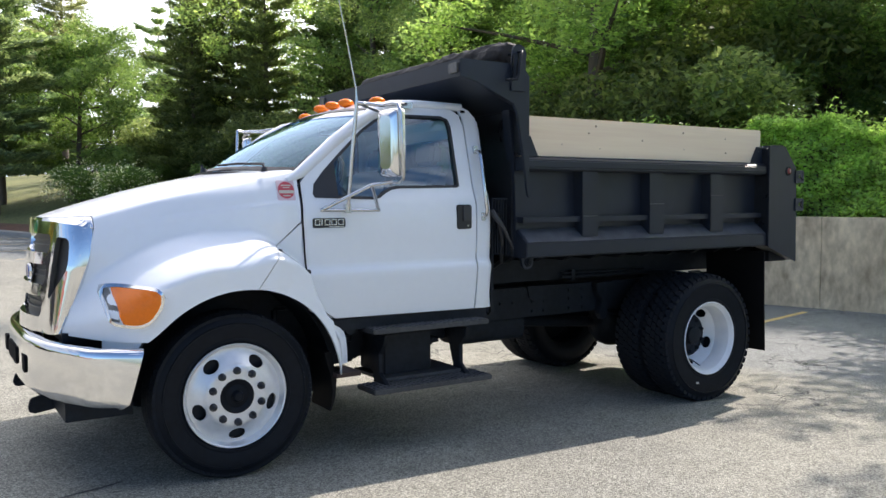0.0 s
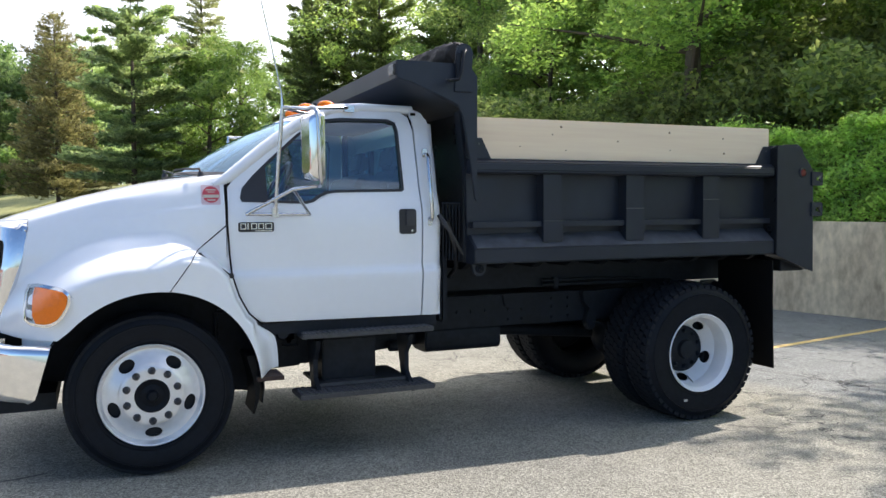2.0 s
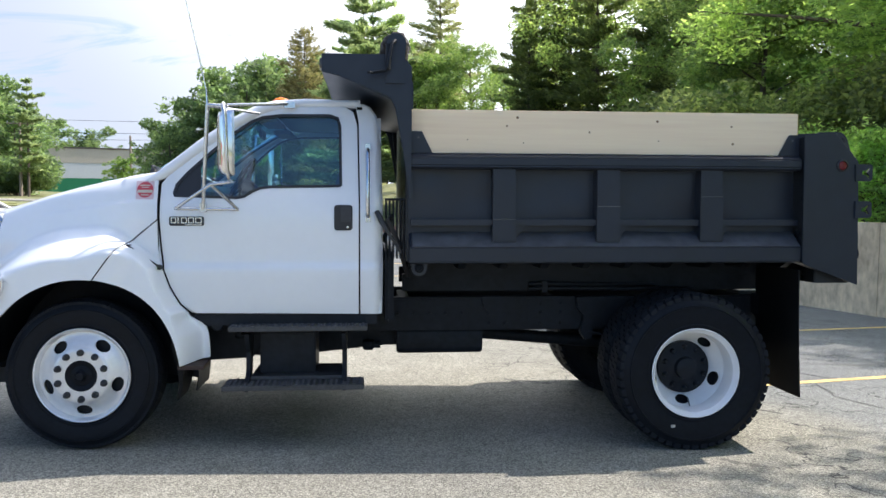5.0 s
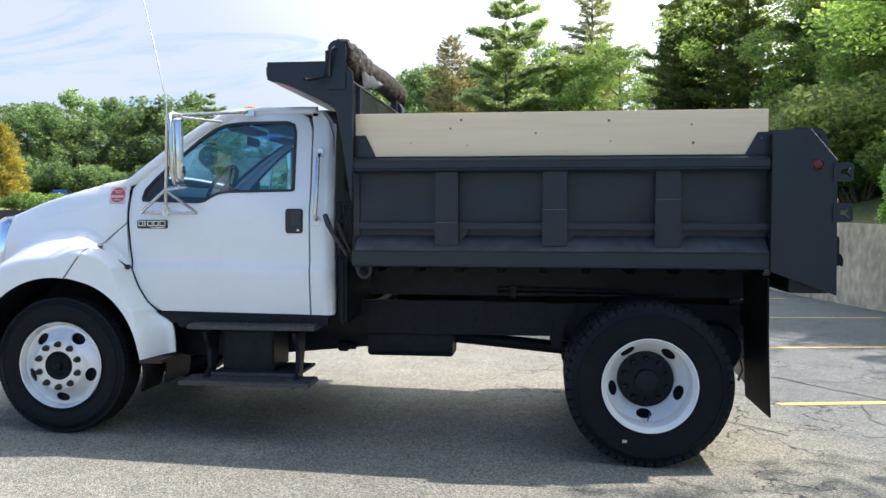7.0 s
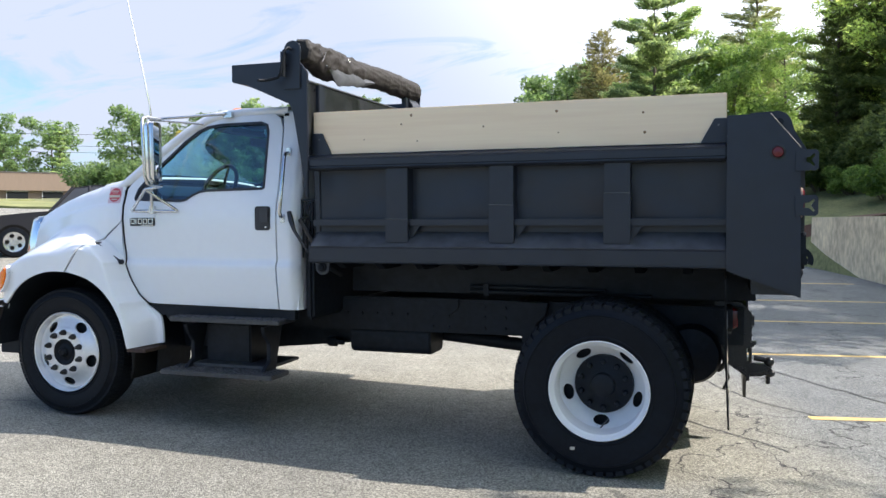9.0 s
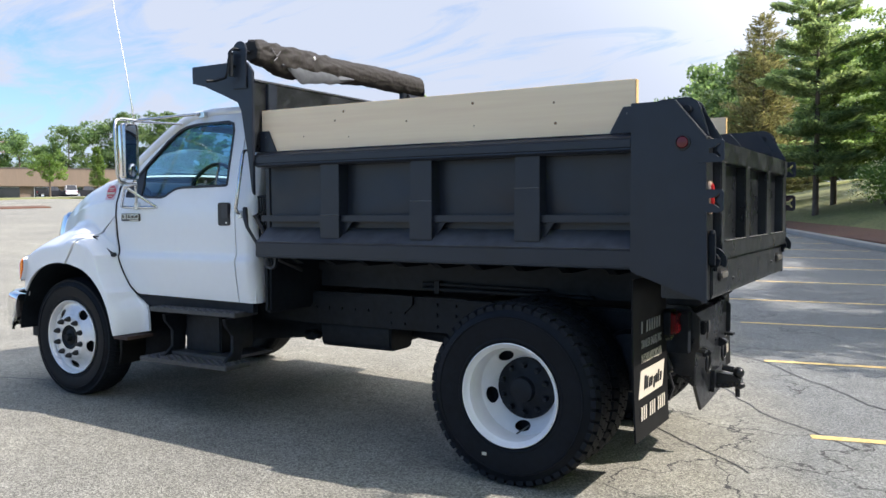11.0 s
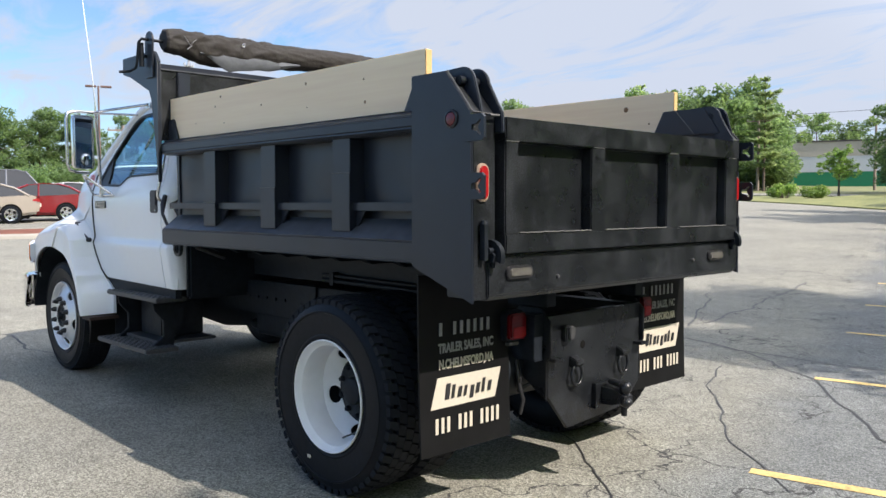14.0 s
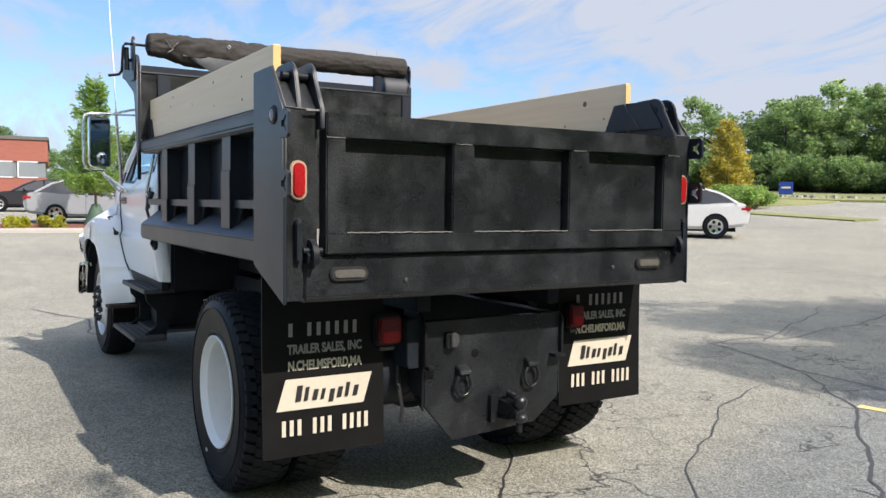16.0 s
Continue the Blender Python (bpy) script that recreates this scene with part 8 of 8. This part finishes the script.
        part("tail_light", Shape().box(-h - 0.005, -h + 0.28, min(s * (W / 2 - 0.30), s * (W / 2 + 0.004)), max(s * (W / 2 - 0.30), s * (W / 2 + 0.004)), 0.80, 0.93), RED, c, bevel=0.03)
        part("headlight", Shape().box(h - 0.42, h - 0.02, min(s * (W / 2 - 0.35), s * (W / 2 + 0.003)), max(s * (W / 2 - 0.35), s * (W / 2 + 0.003)), 0.66, 0.78), CLEAR, c, bevel=0.03)
        part("door_handle", Shape().box(h - 2.70, h - 2.52, min(s * W / 2, s * (W / 2 + 0.02)), max(s * W / 2, s * (W / 2 + 0.02)), 0.86, 0.885), paint, c, bevel=0.006)
        part("door_seam", Shape().box(h - 2.785, h - 2.775, min(s * W / 2, s * (W / 2 + 0.003)), max(s * W / 2, s * (W / 2 + 0.003)), 0.32, 0.95), GAP, c)
        part("mirror", Shape().ball((h - 1.95, s * (W / 2 + 0.08), zb + 0.06), 0.10, 10, 6, (0.7, 1, 0.7)), paint, c, smooth=60)
    part("number_plate", Shape().box(-h - 0.02, -h + 0.02, -0.26, 0.26, 0.62, 0.75), PRINT, c)
    part("under_body", Shape().box(-h + 0.4, h - 0.4, -W / 2 + 0.15, W / 2 - 0.15, 0.18, 0.5), GAP, c)
    return c


def paint(name, rgb):
    dark = max(rgb) < 0.05
    return mat(name, rgb, 0.35 if dark else 0.25, vary=0.04, grain=12, stain=1.5, coat=0.2 if dark else 0.8, metal=0.0 if dark else 0.2, spec=0.25 if dark else 0.5)


P_SILVER, P_BLACK, P_RED, P_WHITE, P_TAN, P_GREY = paint("silver_paint", (0.29, 0.30, 0.32)), paint("black_car_paint", (0.02, 0.02, 0.024)), paint("red_paint", (0.20, 0.008, 0.011)), paint("white_car_paint", (0.72, 0.72, 0.72)), paint("tan_paint", (0.38, 0.33, 0.27)), paint("grey_paint", (0.22, 0.23, 0.25))
car("silver sedan parked beside a mulch island", P_SILVER, -23.0, 2.3, 83)
car("black sedan parked before a brick building", P_BLACK, -34.0, 1.2, 265)
car("grey sedan parked in a far row", P_GREY, -36.5, 3.6, 265)
car("silver sport utility car seen from behind", P_SILVER, -33.0, -2.6, 175, "suv")
car("white sedan parked alone on the lot", P_WHITE, -10.4, 17.2, 222)
car("black pickup parked on the lot", P_BLACK, -12.0, 12.6, 224, "pickup")
car("red sedan parked in a row of cars", P_RED, -27.2, 7.0, 248)
car("white sedan parked behind a red sedan", P_WHITE, -30.6, 9.1, 247)
car("tan sedan parked before a dark sport utility car", P_TAN, -27.0, 4.9, 251, "sedan")
car("black sport utility car behind a tan sedan", P_BLACK, -32.5, 5.8, 73, "suv")
car("grey van in the rear row of cars", P_GREY, -37.7, 9.4, 71, "van")
car("silver sedan at the end of a row", P_SILVER, -32.9, 12.6, 243)
car("white van before the brown building", P_WHITE, -126.5, 88.1, 150, "van")
car("dark pickup before the brown building", P_BLACK, -124.7, 90.6, 60, "pickup")
car("black sport utility car before the brown building", P_BLACK, -122.5, 93.5, 60, "suv")
car("white sport utility car before the brown building", P_WHITE, -117.9, 92.9, 290, "suv")
car("black pickup before the brown building", P_BLACK, -128.0, 85.9, 60, "pickup")


# ---------------------------------------------------------------- buildings
BLINDS = mat("pale_blind_window", (0.17, 0.19, 0.20), 0.3, vary=0.12, grain=1.2, stain=0.5, coat=0.5)
BRICK = mat("red_brick", (0.25, 0.085, 0.058), 0.85, vary=0.25, grain=14, stain=2, bump=0.3, stretch=(1, 1, 4))
SIDING = mat("brown_fascia", (0.22, 0.165, 0.12), 0.8, vary=0.12, grain=3, stain=0.4, stretch=(3, 3, 0.3))
PALE = mat("pale_metal_wall", (0.52, 0.54, 0.56), 0.6, vary=0.06, grain=3, stain=0.3)
BEIGE = mat("beige_metal_wall", (0.42, 0.38, 0.32), 0.6, vary=0.08, grain=3, stain=0.3)
GREEN = mat("green_metal_wall", (0.01, 0.17, 0.075), 0.55, vary=0.1, grain=3, stain=0.4)
ROOFING = mat("dark_roofing", (0.10, 0.09, 0.08), 0.8, vary=0.15)


def building(name, label, x, y, z, heading, W, D, bands, windows, cap):
    """A low building: wall bands one on another, a row of windows set in, a roof edge. The front faces local -y."""
    b = thing(name, label, "building", at=pose(x, y, z, 0, 0, heading))
    for z0, z1, m, out in bands:
        part("wall", Shape().box(-W / 2 - out, W / 2 + out, -out, D + out, z0, z1), m, b, bevel=0.03)
    for x0, x1, z0, z1 in windows:
        w = part("window", Shape().box(x0, x1, -0.03, 0.10, z0, z1), BLINDS if name == "brick_building" else CAR_GLASS, b, "window in a pale frame")
        part("window_frame", Shape().box(x0 - 0.06, x1 + 0.06, -0.06, -0.02, z1, z1 + 0.08).box(x0 - 0.06, x1 + 0.06, -0.06, -0.02, z0 - 0.08, z0).box(x0 - 0.08, x0, -0.06, -0.02, z0 - 0.08, z1 + 0.08), PALE, w)
    part("roof", Shape().box(-W / 2 - cap, W / 2 + cap, -cap, D + cap, bands[-1][1], bands[-1][1] + 0.25), ROOFING, b, bevel=0.03)
    return b


building("brick_building", "low red brick office building with a window band", -57.5, -8.0, 1.0, 84, 24, 14, [(-1, 1.9, BRICK, 0.0), (1.9, 3.0, BLINDS, -0.12), (3.0, 4.5, BRICK, 0.02)],
         [(-11.5 + k * 1.55, -10.35 + k * 1.55, 1.95, 2.95) for k in range(15)], 0.12)
building("brown_building", "long low brown commercial building with a deep fascia", -145.1, 117.8, 4.0, 53, 75, 20, [(-2, 2.9, SIDING, -0.6), (2.9, 6.6, SIDING, 0.5)],
         [(-34 + k * 6.8, -30.0 + k * 6.8, 0.5, 2.7) for k in range(10)], 0.6)
building("green_white_building", "white metal warehouse with a green base", -52.0, 138.0, 4.6, 19, 40, 20, [(-1, 2.2, GREEN, 0.0), (2.2, 4.8, PALE, 0.0), (4.8, 7.2, BEIGE, 0.05)], [], 0.2)
building("tan_building", "low tan building behind trees", -167.2, 146.7, 4.6, 40, 36, 16, [(-2, 5.0, BEIGE, 0.0)], [], 0.3)


# ---------------------------------------------------------------- poles, wires, signs
POLE_WOOD = mat("weathered_pole", (0.26, 0.21, 0.17), 0.85, vary=0.2, grain=20)
POLE_STEEL = mat("pole_steel", (0.35, 0.35, 0.36), 0.5, metal=0.6, vary=0.1)
POLE_BROWN = mat("brown_pole_paint", (0.12, 0.07, 0.055), 0.6, vary=0.1)


def utility_pole(x, y, H, heading, arms=2):
    z = ground_z(x, y)
    p = thing("utility_pole", "wooden utility pole with crossarms and insulators", "utility pole", at=pose(x, y, z, 0, 0, heading), group="utility poles")
    part("pole", Shape().tube([(0, 0, -0.5), (0, 0, H)], [0.18, 0.12], 10), POLE_WOOD, p, smooth=60)
    for k in range(arms):
        arm = part("crossarm", Shape().box(-1.3, 1.3, -0.06, 0.06, H - 0.5 - k * 1.3, H - 0.36 - k * 1.3), POLE_WOOD, p)
        for q in (-1.2, -0.6, 0.6, 1.2):
            part("insulator", Shape().lathe([(0.0, 0.22), (0.05, 0.20), (0.06, 0.08), (0.03, 0.0)], "z", 8, (q, 0, H - 0.36 - k * 1.3)), POLE_STEEL, arm)
    return p


utility_pole(-108.4, 55.8, 8.4, 60, 1)
utility_pole(-115.6, 63.6, 7.8, 60, 1)
utility_pole(-96.7, 56.3, 7.6, 50, 2)
utility_pole(-28.1, 100.1, 7.6, 15, 0)
utility_pole(-35.8, 86.5, 8.2, 15, 1)
utility_pole(-66.0, 27.0, 6.5, 60, 1)


def light_pole(x, y, H, heading):
    p = thing("light_pole", "tall parking lot light pole with two lamp heads", "light pole", at=pose(x, y, lot_z(x, y), 0, 0, heading))
    part("pole", Shape().tube([(0, 0, 0), (0, 0, H)], [0.09, 0.07], 10), POLE_BROWN, p, smooth=60)
    part("pole_base", Shape().lathe([(0.0, 0.5), (0.26, 0.5), (0.3, 0.0)], "z", 14), KERB, p)
    for s in (-1, 1):
        part("lamp_head", Shape().box(min(s * 0.15, s * 0.95), max(s * 0.15, s * 0.95), -0.18, 0.18, H - 0.12, H + 0.03), POLE_BROWN, p, bevel=0.03)


light_pole(-57.8, 21.7, 9.0, 70)
tower = thing("radio_mast", "slim grey radio mast with antenna rings", "mast", at=pose(-204, 103, 5, 0, 0, 0))
part("mast", Shape().tube([(0, 0, -3), (0, 0, 36)], [0.55, 0.3], 10), POLE_STEEL, tower, smooth=60)
for zz in (20.5, 33.5):
    ring = part("antenna_ring", Shape().lathe([(0.4, zz), (1.2, zz), (1.2, zz + 0.25), (0.4, zz + 0.25)], "z", 14, closed=True), POLE_STEEL, tower)
    for k in range(9):
        a = 2 * math.pi * k / 9
        part("antenna_panel", Shape().box(-0.12, 0.12, -0.06, 0.06, -0.8, 1.0), PALE, ring, at=Matrix.Translation((1.3 * math.cos(a), 1.3 * math.sin(a), zz)))
part("mast_top", Shape().tube([(0, 0, 36), (0, 0, 40)], 0.08, 6), POLE_STEEL, tower)
for h1, h2 in ((8.9, 8.3), (7.4, 7.0), (6.6, 6.3)):
    a, b = Vector((-96.0, 70.0, ground_z(-96, 70) + h1)), Vector((-12.0, 92.0, ground_z(-12, 92) + h2))
    pts = [a.lerp(b, k) + Vector((0, 0, -3.2 * k * (1 - k))) for k in span(0, 1, 20)]
    tagged(part("power_line", Shape().tube(pts, 0.025, 4), DARKTRIM), "dark overhead power line between poles", "power line", group="power lines")
sign = thing("blue_sign", "small blue roadside sign on a post", "sign", at=pose(-36.1, 57.5, ground_z(-36.1, 57.5), 0, 0, 35))
part("post", Shape().tube([(0, 0, -0.2), (0, 0, 1.2)], 0.05, 8), POLE_STEEL, sign)
part("board", Shape().box(-0.55, 0.55, -0.09, -0.04, 0.25, 1.3), BLUE, sign, bevel=0.02)
part("board_stripe", Shape().box(-0.35, 0.35, -0.10, -0.09, 0.75, 0.9), PRINT, sign)

# tar seams over old cracks
random.seed(31)


def tar_line(pts, w, label="dark tar seam over a crack in the asphalt"):
    sh = Shape()
    rows = []
    fine = []
    for (xa, ya), (xb, yb) in zip(pts, pts[1:]):
        n = max(2, int(math.hypot(xb - xa, yb - ya) / 0.12))
        fine += [(xa + (xb - xa) * k / n, ya + (yb - ya) * k / n) for k in range(n)]
    fine.append(pts[-1])
    for i, (x, y) in enumerate(fine):
        a, b = fine[max(0, i - 1)], fine[min(len(fine) - 1, i + 1)]
        L = math.hypot(b[0] - a[0], b[1] - a[1]) + 1e-9
        nx, ny = -(b[1] - a[1]) / L, (b[0] - a[0]) / L
        j = 0.10 * noise.noise(Vector((x * 1.5, y * 1.5, 3))) + 0.035 * noise.noise(Vector((x * 7, y * 7, 1)))
        ww = w * (0.7 + 0.6 * abs(noise.noise(Vector((x * 3, y * 3, 9)))))
        rows.append([(x + nx * (j + s * ww / 2), y + ny * (j + s * ww / 2), lot_z(x, y) + 0.003) for s in (-1, 1)])
    sh.loft(rows)
    return tagged(part("tar_seam", sh, TAR), label, "tar seam", group="tar seams", kind="structure")


tar_line([(4.9, 4.55), (4.28, 4.49), (3.85, 4.45), (3.4, 4.40), (3.04, 4.57), (2.49, 4.73), (2.09, 4.76), (2.03, 5.3), (2.25, 5.8), (2.17, 6.53), (1.97, 7.62), (1.71, 8.8), (1.2, 11.5)], 0.04)
tar_line([(2.31, 5.51), (1.73, 6.54), (1.54, 7.19), (0.6, 9.0)], 0.03)
tar_line([(6.4, 1.2), (5.67, 2.0), (5.54, 2.15), (5.39, 2.48), (5.16, 2.78), (4.86, 3.2), (4.35, 3.85), (3.48, 4.36)], 0.03)
tar_line([(5.09, -0.16), (4.67, 0.26), (4.25, 0.52), (3.6, 0.95), (2.9, 1.2)], 0.016, "thin dark crack in the asphalt")
tar_line([(5.6, 0.7), (5.26, 1.02), (4.85, 1.43), (4.57, 1.89), (4.02, 2.7), (3.7, 3.6)], 0.016, "thin dark crack in the asphalt")
tar_line([(-3.2, -1.5), (-2.1, -0.9), (-1.2, -1.1), (-0.6, -0.9)], 0.03, "thin dark crack in the asphalt")
tar_line([(6.6, -1.4), (6.2, -0.4), (5.9, 0.5), (6.1, 1.3)], 0.014, "thin dark crack in the asphalt")
for k in range(7):
    x0, y0 = to_xy(0.6 + k * 0.7, 1.0 + (k * 5.3) % 9)
    tar_line([(x0, y0), (x0 + 1.6, y0 + 0.5 * math.sin(k)), (x0 + 3.0, y0 + 0.7)], 0.014, "thin dark crack in the asphalt")
